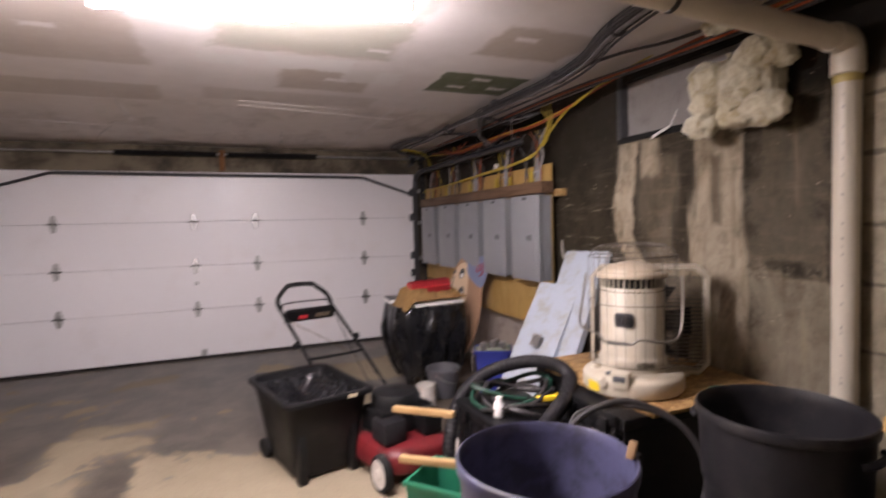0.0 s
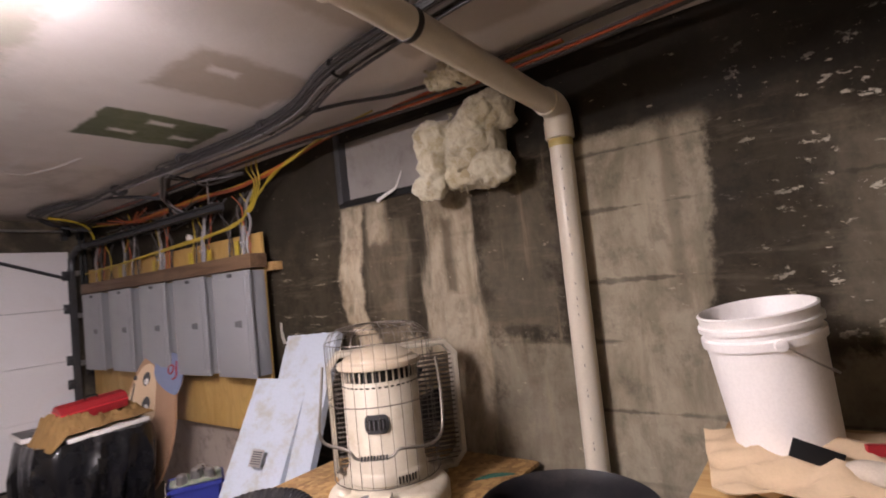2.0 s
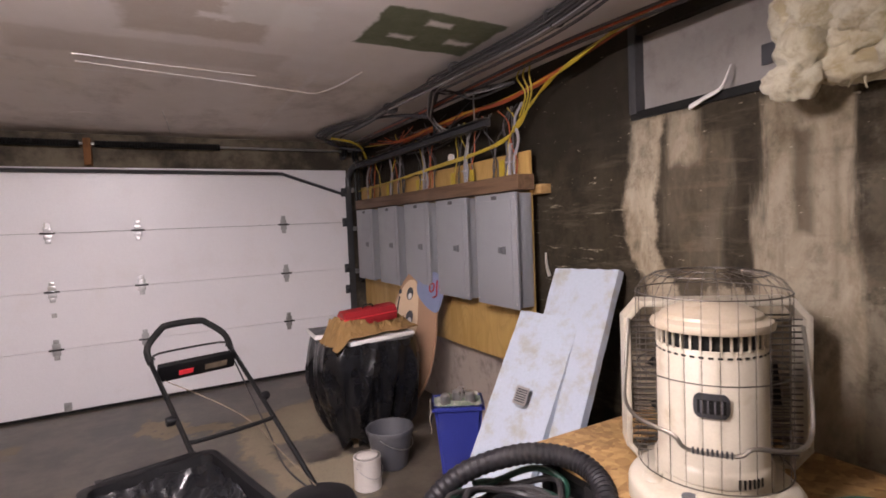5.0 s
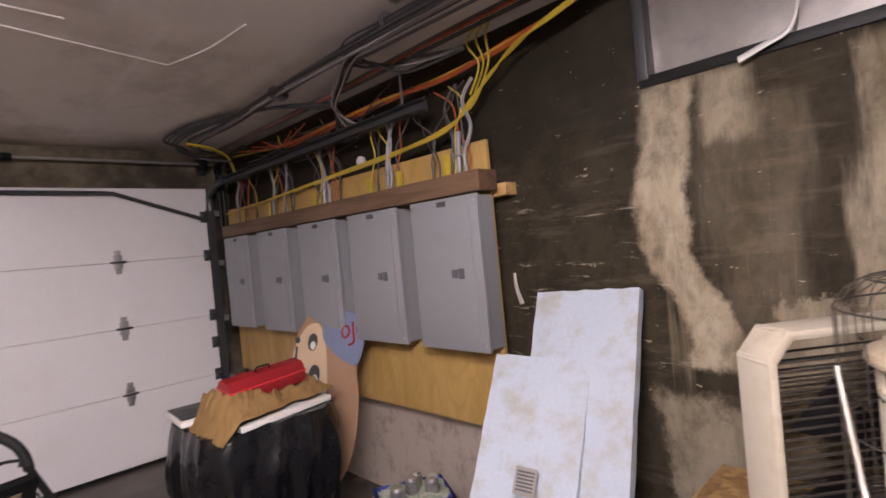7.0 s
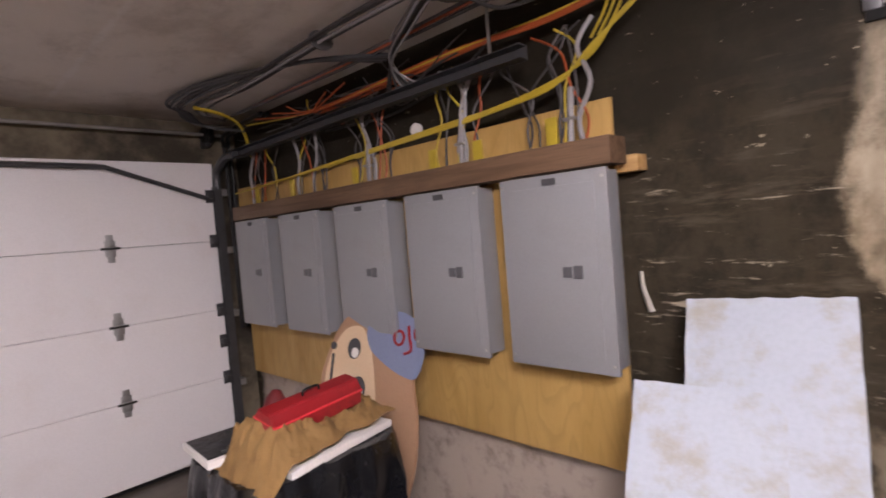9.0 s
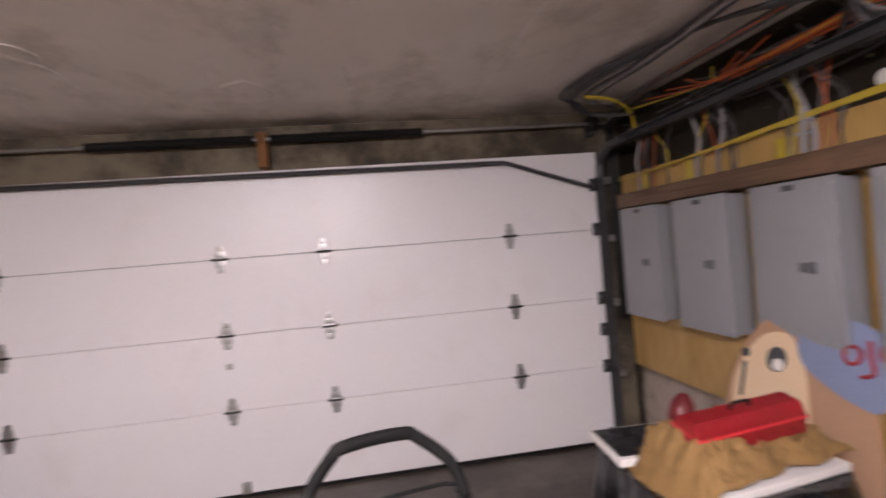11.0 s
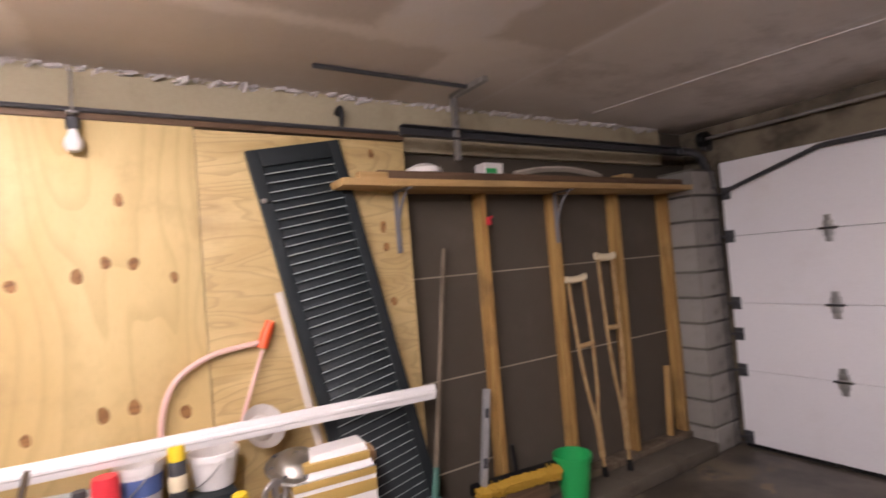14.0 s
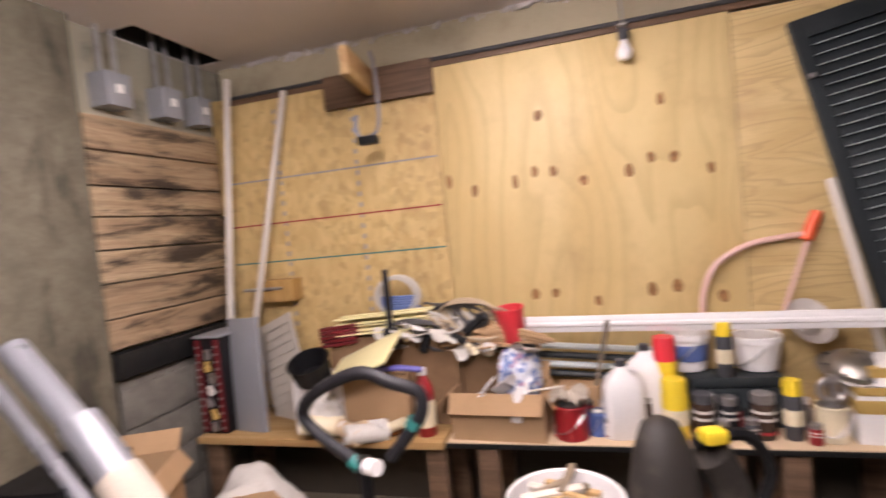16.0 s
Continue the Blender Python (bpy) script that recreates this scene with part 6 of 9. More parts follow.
part("lid_seam", bm, M_REDCAP, rb)
bm = mesh()
rings(bm, [[Vector((x, y, z)) for y, z in ((-0.05, 0.03), (0.05, 0.03), (0.05, 0.10), (-0.05, 0.10))] for x in (0.284, 0.293)])
part("end_cap", bm, M_BLACKPL, rb)
bm = mesh()
tube(bm, [(-0.05, 0, 0.12), (-0.045, 0, 0.15), (0.045, 0, 0.15), (0.05, 0, 0.12)], 0.006, 6, 3)
part("handle", bm, M_BLACKSTEEL, rb)
bm = mesh()
lathe(bm, [(0.05, 0), (0.055, 0.02), (0.045, 0.08), (0.02, 0.115), (0.0, 0.12)], 18)
solo("red_pouch", bm, M_DECK, "dark red cloth pouch slumped by the boards", "pouch", m=pose(2.16, 5.60, 0.76, 0, 18, 20))

# painted cutout: plain shapes
co = thing("painted_cutout", frame_axes(Vector((2.50, 5.85, 0.18)), (0.10, -1, 0), (0.27, 0, 1.0)) @ Matrix.Diagonal((1.25, 1.08, 1, 1)) @ pose(-0.035, -0.06, 0), "tan painted plywood animal cutout leaning on the wall", "cutout board")
outline = [(0.10, 0.0), (0.40, 0.0), (0.52, 0.10), (0.57, 0.30), (0.56, 0.52), (0.52, 0.68), (0.55, 0.80), (0.53, 0.92), (0.44, 0.98), (0.34, 0.97), (0.24, 1.03), (0.15, 0.99), (0.06, 0.90), (0.0, 0.76), (-0.03, 0.60), (0.0, 0.44), (0.06, 0.30), (0.05, 0.14)]
soft = [(p.x, p.y) for p in smooth_path([(u, v, 0) for u, v in outline + outline[:1]], 4)][:-1]
bm = mesh()
plate(bm, soft, 0.018, Matrix.Identity(4))
part("body", bm, M_TAN, co)
bm = mesh()
face = [(p.x, p.y) for p in smooth_path([(0.03, 0.78, 0), (0.10, 0.88, 0), (0.20, 0.90, 0), (0.27, 0.80, 0), (0.31, 0.66, 0), (0.33, 0.52, 0), (0.27, 0.44, 0), (0.13, 0.43, 0), (0.03, 0.50, 0), (0.0, 0.64, 0), (0.03, 0.78, 0)], 4)][:-1]
plate(bm, face, 0.003, pose(0, 0, 0.0185))
part("muzzle", bm, M_FACE, co, "pale peach painted patch")
bm = mesh()
cap = [(p.x, p.y) for p in smooth_path([(0.26, 0.96, 0), (0.34, 0.98, 0), (0.44, 0.99, 0), (0.54, 0.93, 0), (0.57, 0.82, 0), (0.54, 0.70, 0), (0.46, 0.70, 0), (0.36, 0.74, 0), (0.27, 0.80, 0), (0.24, 0.88, 0), (0.26, 0.96, 0)], 4)][:-1]
plate(bm, cap, 0.003, pose(0, 0, 0.022))
part("cap_patch", bm, M_CAPBLUE, co, "dull blue painted patch")
for spot in (oval(0.17, 0.79, 0.04, 0.052), oval(0.035, 0.79, 0.02, 0.02), oval(0.22, 0.60, 0.045, 0.06), [(0.03, 0.75), (0.045, 0.75), (0.05, 0.60), (0.035, 0.60)]):
    bm = mesh()
    plate(bm, spot, 0.003, pose(0, 0, 0.022))
    part("dark_spot", bm, M_INK, co)
for spot in (oval(0.18, 0.77, 0.022, 0.025), oval(0.23, 0.575, 0.026, 0.03)):
    bm = mesh()
    plate(bm, spot, 0.002, pose(0, 0, 0.0255))
    part("light_spot", bm, M_WHITE, co)
bm = mesh()
for cu, cv in ((0.43, 0.87),):
    pts = [(cu + 0.026 * math.cos(a), cv + 0.032 * math.sin(a), 0.027) for a in (2 * math.pi * k / 24 for k in range(25))]
    tube(bm, pts, 0.007, 6, 1)
tube(bm, [(0.475, 0.93, 0.027), (0.485, 0.88, 0.027), (0.50, 0.82, 0.027), (0.465, 0.80, 0.027)], 0.007, 6, 3)
plate(bm, oval(0.535, 0.90, 0.03, 0.04, 14), 0.003, pose(0, 0, 0.0255))
part("red_mark", bm, M_RED, co, "plain red painted marks")


# ---------------------------------------------------------------- buckets and bins by the bag
def pail(m, r0, r1, h, mat, label, category="bucket", bail=True, rim=0.006, group=""):
    t = thing("bucket", m, label, category, group)
    bm = mesh()
    lathe(bm, [(r0 - 0.01, 0.0), (r0, 0.006), (r1, h - 0.03), (r1 + rim, h - 0.028), (r1 + rim, h - 0.004), (r1 + 0.002, h), (r1 - 0.004, h - 0.004), (r0 - 0.005, 0.012), (0.0, 0.01)], 40)
    part("body", bm, mat, t)
    if bail:
        bm = mesh()
        pts = [(r1 + 0.008, 0.0, h - 0.03)] + [((r1 + 0.008) * math.cos(a), -0.9 * (r1 + 0.01) * math.sin(a), h - 0.03 - 0.10 * math.sin(a)) for a in (math.pi * k / 12 for k in range(1, 12))] + [(-r1 - 0.008, 0.0, h - 0.03)]
        tube(bm, pts, 0.003, 6, 1)
        part("bail", bm, M_GALV, t)
        for s in (-1, 1):
            bm = mesh()
            lathe(bm, [(0.0, 0.0), (0.012, 0.0), (0.012, 0.01), (0.0, 0.012)], 10, m=pose(s * r1, 0, h - 0.03, 0, s * 90, 0))
            part("ear", bm, mat, t)
    return t


pail(pose(2.09, 4.80, FLOOR, 0, 0, 40), 0.11, 0.155, 0.27, M_PANELDARK, "dark grey plastic bucket on the floor")


def paint_can(m, r, h, mat, label, lid=M_TIN, group=""):
    t = thing("paint_can", m, label, "paint can", group)
    bm = mesh()
    lathe(bm, [(r - 0.003, 0), (r + 0.001, 0.003), (r, 0.008), (r, h - 0.01), (r + 0.002, h - 0.005), (r, h), (r - 0.01, h)], 32)
    part("body", bm, mat, t)
    bm = mesh()
    lathe(bm, [(r - 0.006, h), (r - 0.012, h - 0.004), (r - 0.02, h + 0.001), (0, h)], 32)
    part("lid", bm, lid, t)
    bm = mesh()
    pts = [((r + 0.006) * math.cos(a), -0.5 * (r + 0.01) * math.sin(a) - r * 0.6 * math.sin(a), h * 0.8 - 0.08 * math.sin(a)) for a in (math.pi * k / 12 for k in range(13))]
    tube(bm, pts, 0.0022, 5, 1)
    part("bail", bm, M_TIN, t)
    return t


paint_can(pose(1.85, 4.61, FLOOR, 0, 0, 20), 0.085, 0.20, M_OLDWHITE, "splashed white paint can with dirty lid", M_OLDWHITE)

bb = thing("blue_bin", pose(2.41, 4.42, FLOOR, 0, 0, -28) @ Matrix.Diagonal((1, 1, 1.15, 1)), "blue plastic recycling bin filled to the rim", "recycling bin")
bm = mesh()
rings(bm, [[Vector((sx * w, sy * d, z)) for sx, sy in ((-1, -1), (1, -1), (1, 1), (-1, 1))] for w, d, z in ((0.11, 0.085, 0.0), (0.15, 0.115, 0.40), (0.165, 0.13, 0.402), (0.165, 0.13, 0.425), (0.15, 0.115, 0.428), (0.145, 0.11, 0.37), (0.05, 0.05, 0.36))])
bo.bevel(bm, geom=[e for e in bm.edges if abs((e.verts[0].co - e.verts[1].co).normalized().z) > 0.9], offset=0.02, segments=3, affect="EDGES")
part("bin", bm, M_BLUE, bb)
bm = mesh()
sheet(bm, 18, 14, lambda u, v: Vector((-0.15 + 0.30 * u, -0.115 + 0.23 * v, 0.425 + 0.025 * noise.noise((u * 5, v * 5, 1)) + 0.01 * noise.noise((u * 14, v * 14, 1)))))
thicken(bm, 0.006)
part("contents", bm, M_MUDGREEN, bb, "grey-green scraps inside")
for u, v in ((-0.08, -0.05), (0.0, 0.02), (0.08, -0.03), (0.03, 0.07)):
    bm = mesh()
    lathe(bm, [(0.03, 0.0), (0.033, 0.01), (0.03, 0.05), (0.02, 0.06)], 14, (u, v, 0.42))
    part("tin", bm, M_TIN, bb)
bm = mesh()
sheet(bm, 8, 8, lambda u, v: Vector((-0.165 - 0.012 + 0.006 * math.sin(v * 9), -0.12 + 0.16 * u, 0.43 - 0.14 * v - 0.03 * noise.noise((u * 4, 0, 3)))))
thicken(bm, 0.003)
part("paper_scrap", bm, M_CLOTHGREY, bb, "torn white paper over the rim")

# ---------------------------------------------------------------- hoses, tools and timber round the blue can
bm = mesh()
pts = smooth_path([(1.50, 3.28, 0.0), (1.53, 3.31, 0.20), (1.62, 3.36, 0.40), (1.78, 3.32, 0.55), (1.98, 3.18, 0.635), (2.10, 3.02, 0.64), (2.10, 2.88, 0.60), (1.96, 2.72, 0.56), (1.80, 2.60, 0.53), (1.64, 2.48, 0.48), (1.56, 2.38, 0.30)], 16)
tube(bm, pts, 0.042, 14, 1, None, 0.10)
hose = solo("vacuum_hose", bm, M_GREYPL, "dark grey corrugated vacuum hose in an arch", "hose", smooth=25)
for k, (m, off) in enumerate(((M_BLKCABLE, 0.0), (M_BLKCABLE, 0.07), (M_HOSE, 0.12), (M_BLKCABLE, 0.05), (M_BLKCABLE, 0.16), (M_HOSE, 0.2))):
    bm = mesh()
    pts = [(1.86 + (0.20 + 0.02 * (k % 3)) * math.cos(a + k) * (1 + 0.1 * math.sin(3 * a)), 3.05 + off * 0.4 + (0.24 - 0.015 * k) * math.sin(a + k), 0.44 + 0.016 * k + 0.035 * math.sin(2 * a + k)) for a in (2 * math.pi * q / 22 for q in range(22))]
    tube(bm, pts, 0.013, 8, 3)
    solo("coiled_hose", bm, m, "coiled green garden hose on the pile" if m is M_HOSE else "coiled black rubber cord on the pile", "hose", "coils on the pile")
for k in range(2):
    bm = mesh()
    tube(bm, [(1.60 + 0.1 * k, 2.30, 0.47), (1.78, 2.36 + 0.03 * k, 0.60), (2.0, 2.30, 0.66 - 0.02 * k), (2.18, 2.16, 0.56), (2.22, 2.06, 0.36), (2.1, 2.06, 0.1)], 0.014, 8, 6)
    solo("extension_lead", bm, M_BLKCABLE, "thick black power cord looped over the case", "cord", "cords by the heater")
bm = mesh()
tube(bm, [(2.62, 2.44, 0.58), (2.72, 2.36, 0.60), (2.80, 2.26, 0.58), (2.86, 2.20, 0.50), (2.9, 2.12, 0.3)], 0.014, 8, 5)
solo("green_hose", bm, M_DARKGREEN, "dark green hose trailing behind the heater", "hose")
storage_case(1.60, 2.78, 2.02, 3.34, 0.50, "black tool case under coiled hoses", M_BLACKPL)
storage_case(1.62, 2.20, 1.97, 2.66, 0.54, "black tool case beside the blue can", M_BLACKPL)
for a, b in (((1.80, 2.40, 0.475), -30), ((1.95, 2.88, 0.49), -15)):
    bm = mesh()
    box(bm, -0.07, -0.018, 0, 0.07, 0.018, 0.03, 0.008)
    box(bm, 0.05, -0.03, -0.002, 0.10, 0.03, 0.035, 0.008)
    solo("tool_grip", bm, M_YELLOW, "yellow plastic tool grip on the black case", "tool", "yellow tools", m=pose(a[0], a[1], a[2], 0, 0, b))
for a, b, r in (((1.09, 2.91, 0.318), (1.36, 2.66, 0.332), 0.0), ((1.18, 3.31, 0.43), (1.43, 3.0, 0.455), 0.0)):
    d = Vector(b) - Vector(a)
    bm = mesh()
    box(bm, 0, -0.018, -0.016, d.length, 0.018, 0.016, 0.003)
    solo("timber_offcut", bm, M_PINEX, "dull sawn timber offcut lying over the pile", "timber", "timber offcuts", m=frame_axes(Vector(a), d, (-d.y, d.x, 0)))
gc = thing("green_crate", pose(1.30, 2.70, FLOOR, 0, 0, 40) @ Matrix.Diagonal((1, 1, 1.12, 1)), "green plastic crate on the floor", "crate")
bm = mesh()
W = 0.15
rings(bm, [[Vector((sx * w, sy * w * 1.25, z)) for sx, sy in ((-1, -1), (1, -1), (1, 1), (-1, 1))] for w, z in ((0.13, 0.0), (0.15, 0.30), (0.16, 0.302), (0.16, 0.32), (0.145, 0.322), (0.125, 0.01))])
part("body", bm, M_GREEN, gc)
bm = mesh()
box(bm, -0.05, -0.205, 0.245, 0.05, -0.192, 0.275, 0.006)
part("handle_slot", bm, M_SHADEBLACK, gc)
bm = mesh()
lathe(bm, [(0.03, 0), (0.032, 0.004), (0.032, 0.07), (0.02, 0.09), (0.02, 0.11), (0, 0.112)], 16)
solo("white_bottle", bm, M_WHITE, "small white plastic bottle on the tool case", "bottle", m=pose(1.68, 2.95, 0.421))

# ---------------------------------------------------------------- table with the white bucket
tb = thing("side_table", pose(2.58, 1.05, FLOOR) @ Matrix.Diagonal((1, 1, 1.092, 1)), "low table with a wooden edge, wrapped in black plastic", "table")
bm = mesh()
box(bm, -0.40, -0.50, 0.82, 0.38, 0.34, 0.865, 0.004)
part("tabletop", bm, M_PINEY, tb, "worn wooden tabletop")
for x in (-0.34, 0.33):
    for y in (-0.44, 0.28):
        bm = mesh()
        box(bm, x - 0.025, y - 0.025, 0, x + 0.025, y + 0.025, 0.82, 0.004)
        part("leg", bm, M_GREYWOOD, tb)
bm = mesh()
loops = []
for j in range(9):
    z = 0.80 - j * 0.085
    loops.append([Vector((q[0] * (0.39 + 0.02 * noise.noise((q[0] * 5, q[1] * 5, z * 6))), q[1] * 0.40 - 0.08 + 0.02 * noise.noise((q[0] * 6, q[1] * 4, z * 7 + 3)), z)) for q in [(math.copysign(abs(math.cos(a)) ** 0.35, math.cos(a)), math.copysign(abs(math.sin(a)) ** 0.35, math.sin(a))) for a in (2 * math.pi * k / 60 for k in range(60))]])
rings(bm, loops[::-1], cap=False)
part("plastic_skirt", bm, M_BLACKBAG, tb, "crinkled black plastic round the legs")
wb = thing("white_bucket", pose(2.57, 1.165, 0.92, -7, -3, 20) @ Matrix.Diagonal((1.09, 1.09, 1.09, 1)), "white five-gallon plastic bucket standing on the table", "bucket")
bm = mesh()
lathe(bm, [(0.125, 0.0), (0.131, 0.006), (0.146, 0.30), (0.155, 0.302), (0.156, 0.325), (0.148, 0.33), (0.149, 0.345), (0.157, 0.347), (0.157, 0.36), (0.150, 0.363), (0.151, 0.385), (0.154, 0.39), (0.147, 0.394), (0.143, 0.388), (0.127, 0.012), (0, 0.01)], 48)
part("body", bm, M_WHITE, wb)
bm = mesh()
pts = [(0.16 * math.cos(a), -0.155 * math.sin(a), 0.315 - 0.13 * math.sin(a)) for a in (math.pi * k / 14 for k in range(15))]
tube(bm, pts, 0.003, 6, 1)
part("bail", bm, M_GALV, wb)
for s in (-1, 1):
    bm = mesh()
    lathe(bm, [(0, 0), (0.016, 0), (0.016, 0.012), (0, 0.014)], 12, m=pose(s * 0.152, 0, 0.315, 0, s * 90, 0))
    part("ear", bm, M_WHITE, wb)
bm = mesh()
sheet(bm, 26, 22, lambda u, v: Vector((-0.26 + 0.5 * u, -0.30 + 0.6 * v, 0.02 + 0.06 * math.sin(math.pi * u) * math.sin(math.pi * v) + 0.07 * (0.3 - abs(noise.noise((u * 4, v * 4, 9)))) + 0.012 * noise.noise((u * 14, v * 12, 4)))))
thicken(bm, 0.006)
solo("crumpled_paper", bm, M_CARDPALE, "crumpled tan paper and cloth under the bucket", "paper", m=pose(2.50, 1.08, 0.87, 0, 0, 12), smooth=60)
bm = mesh()
tube(bm, [(2.28, 0.80, 0.90), (2.30, 0.95, 0.95), (2.36, 1.02, 0.93), (2.30, 1.06, 0.90), (2.24, 1.0, 0.89)], 0.035, 10, 5, 0.025, 0, 0.7)
solo("work_glove", bm, M_CLOTHGREY, "crumpled tan cloth glove on the table", "glove", smooth=60)
bm = mesh()
box(bm, -0.06, -0.003, 0, 0.06, 0.003, 0.05, 0.001)
solo("black_card", bm, M_BLACKPL, "stiff black strip standing in the paper", "strip", m=pose(2.36, 1.10, 0.94, 10, -20, 100))
bm = mesh()
lathe(bm, [(0.022, 0), (0.026, 0.005), (0.026, 0.07), (0.02, 0.08), (0.02, 0.10), (0, 0.102)], 16)
wbtl = solo("white_cap_tube", bm, M_WHITE, "white plastic tube lying in the paper", "tube", m=pose(2.36, 0.92, 0.93, 80, 0, 60))
bm = mesh()
box(bm, -0.01, -0.07, 0, 0.01, 0.07, 0.03, 0.004)
solo("red_strip", bm, M_RED, "dark red plastic strip beside the bucket", "strip", m=pose(2.46, 0.92, 0.95, 0, 0, 20))


# ---------------------------------------------------------------- left wall boards
def wall_sheet(y0, y1, z0, z1, mat, label, knots, x=-2.44, t=0.018):
    ob = thing("wall_board", pose(x, 0, 0), label, "wall board", "sheets lining the wall")
    bm = mesh()
    box(bm, -t, y0, z0, 0.0, y1, z1, 0.0015)
    part("sheet", bm, mat, ob)
    r = random.Random(int(y0 * 100))
    for y, z in knots:
        bm = mesh()
        w, h, ph = r.uniform(0.015, 0.023), r.uniform(0.024, 0.036), r.uniform(0, 6)
        knot = []
        for i in range(22):
            a = 2 * math.pi * i / 22
            k = 1 + 0.07 * math.sin(2 * a + ph) + 0.05 * math.sin(3 * a + 2 * ph) + r.uniform(-0.04, 0.04)
            knot.append((y + w * k * math.cos(a), z + h * k * math.sin(a)))
        plate(bm, knot, 0.0008, Matrix(((0, 0, 1, 0.0003), (1, 0, 0, 0), (0, 1, 0, 0), (0, 0, 0, 1))))
        part("knot", bm, M_KNOT, ob)
    return ob


row = [(2.71, 1.96), (3.27, 1.95), (2.23, 1.69), (2.36, 1.63), (2.57, 1.65), (2.67, 1.69), (2.76, 1.68), (2.90, 1.62), (3.11, 1.64), (3.21, 1.69), (3.31, 1.68), (3.46, 1.61), (2.62, 1.08), (2.72, 1.08), (2.92, 1.03), (3.17, 1.07), (3.28, 1.08), (3.47, 1.02)]
wall_sheet(2.195, 3.575, 0.50, 2.285, M_PLY, "smooth yellow plywood sheet with a row of knots", row)
wall_sheet(3.579, 4.655, 0.50, 2.275, M_PLY2, "rough wavy-grained plywood sheet", [(4.49, 1.80), (4.50, 1.69), (4.52, 1.39), (4.48, 1.26), (4.49, 1.16), (4.45, 2.2)])
ob = wall_sheet(0.82, 2.19, 0.50, 2.33, M_OSB, "golden strand board sheet with printed guide lines", [])
for z, mat in ((1.835, M_PANELGREY), (1.58, M_RED), (1.36, M_TEAL)):
    bm = mesh()
    box(bm, 0.0, 0.88, z - 0.004, 0.0008, 2.18, z + 0.004, 0)
    o = part("guide_line", bm, mat, ob)
for y in (1.72, 1.24):
    bm = mesh()
    for k in range(22):
        box(bm, 0.0, y - 0.008, 0.98 + k * 0.058, 0.0006, y + 0.008, 1.005 + k * 0.058, 0)
    part("print_column", bm, M_PANELGREY, ob, "faded printed column")

# studs, plates and the block pier
for y in (5.205, 5.825, 6.46, 7.075):
    bm = mesh()
    box(bm, LEFT + 0.001, y - 0.02, 0.065, -2.462, y + 0.02, 1.994, 0.003)
    solo("wall_stud", bm, M_STUD, "bare pine wall stud", "stud", "open wall studs")
bm = mesh()
box(bm, LEFT + 0.001, 4.67, 0.022, -2.44, 7.11, 0.064, 0.004)
solo("sill_plate", bm, M_GREYWOOD, "weathered timber sill plate under the studs", "timber")
bm = mesh()
box(bm, LEFT + 0.001, 4.67, FLOOR, -2.23, 7.11, 0.02, 0.02)
structure("kerb", bm, M_KERB, "low concrete kerb along the stud wall", "kerb", 40)
bm = mesh()
box(bm, LEFT + 0.052, 0.95, 2.285, LEFT + 0.13, 4.66, 2.315, 0.003)
solo("top_rail", bm, M_BROWNY, "dark brown rail along the top of the sheets", "timber")
bm = mesh()
rod(bm, (-2.425, 0.95, 2.322), (-2.425, 4.62, 2.322), 0.011, 8)
solo("conduit_run", bm, M_DARKSTEEL, "thin dark conduit along the wall top", "conduit")

pier = thing("block_pier", pose(0, 0, 0), "grey concrete block pier beside the door", "pier", kind="structure")
bm = mesh()
box(bm, LEFT + 0.002, 7.125, FLOOR, -2.262, 7.46, 2.16)
part("mortar", bm, M_DARKCON, pier)
bm = mesh()
box(bm, -0.148, -0.014, 0.010, 0.148, 0.16, 0.191, 0.008)
blk = finish("block", bm, M_BLOCK)
bm = mesh()
box(bm, 0.0, 0.004, 0.010, 0.014, 0.33, 0.191, 0.006)
side = finish("block", bm, M_BLOCK)
for k in range(11):
    shared("block", blk, pier, pose(-2.413, 7.120, FLOOR + k * 0.203))
    shared("block", side, pier, pose(-2.264, 7.122, FLOOR + k * 0.203))

# ---------------------------------------------------------------- shelf over the studs
sb = thing("plank_shelf", pose(0, 0, 0), "two long planks on steel shelf brackets", "shelf")
bm = mesh()
box(bm, -2.53, 4.20, 1.995, -2.25, 7.11, 2.033, 0.004)
part("plank", bm, M_PINEY, sb, "pale pine plank")
bm = mesh()
box(bm, -2.52, 4.42, 2.035, -2.30, 7.06, 2.085, 0.004)
part("plank", bm, M_BROWNY, sb, "dark brown plank")
bm = mesh()
box(bm, -2.33, 4.30, 2.035, -2.27, 4.46, 2.07, 0.004)
part("block", bm, M_PINEY, sb)
for y in (4.58, 5.79):
    bm = mesh()
    box(bm, -2.438, y - 0.015, 1.65, -2.430, y + 0.015, 1.994, 0.002)
    box(bm, -2.438, y - 0.015, 1.984, -2.27, y + 0.015, 1.993, 0.002)
    tube(bm, [(-2.432, y, 1.76), (-2.40, y, 1.86), (-2.36, y, 1.93), (-2.30, y, 1.984)], 0.007, 6, 3)
    part("bracket", bm, M_SILVER, sb, "grey steel shelf bracket")
bm = mesh()
lathe(bm, [(0.11, 0), (0.10, 0.03), (0.05, 0.055), (0, 0.06)], 20)
solo("shelf_bowl", bm, M_WHITE, "upturned white bowl on the plank shelf", "bowl", m=pose(-2.40, 4.75, 2.086))
bm = mesh()
box(bm, -0.05, -0.07, 0, 0.05, 0.07, 0.075, 0.004)
o = solo("green_carton", bm, M_WHITE, "small white and green carton on the shelf", "carton", m=pose(-2.40, 5.22, 2.086))
bm = mesh()
box(bm, 0.0505, -0.06, 0.01, 0.052, 0.02, 0.04, 0)
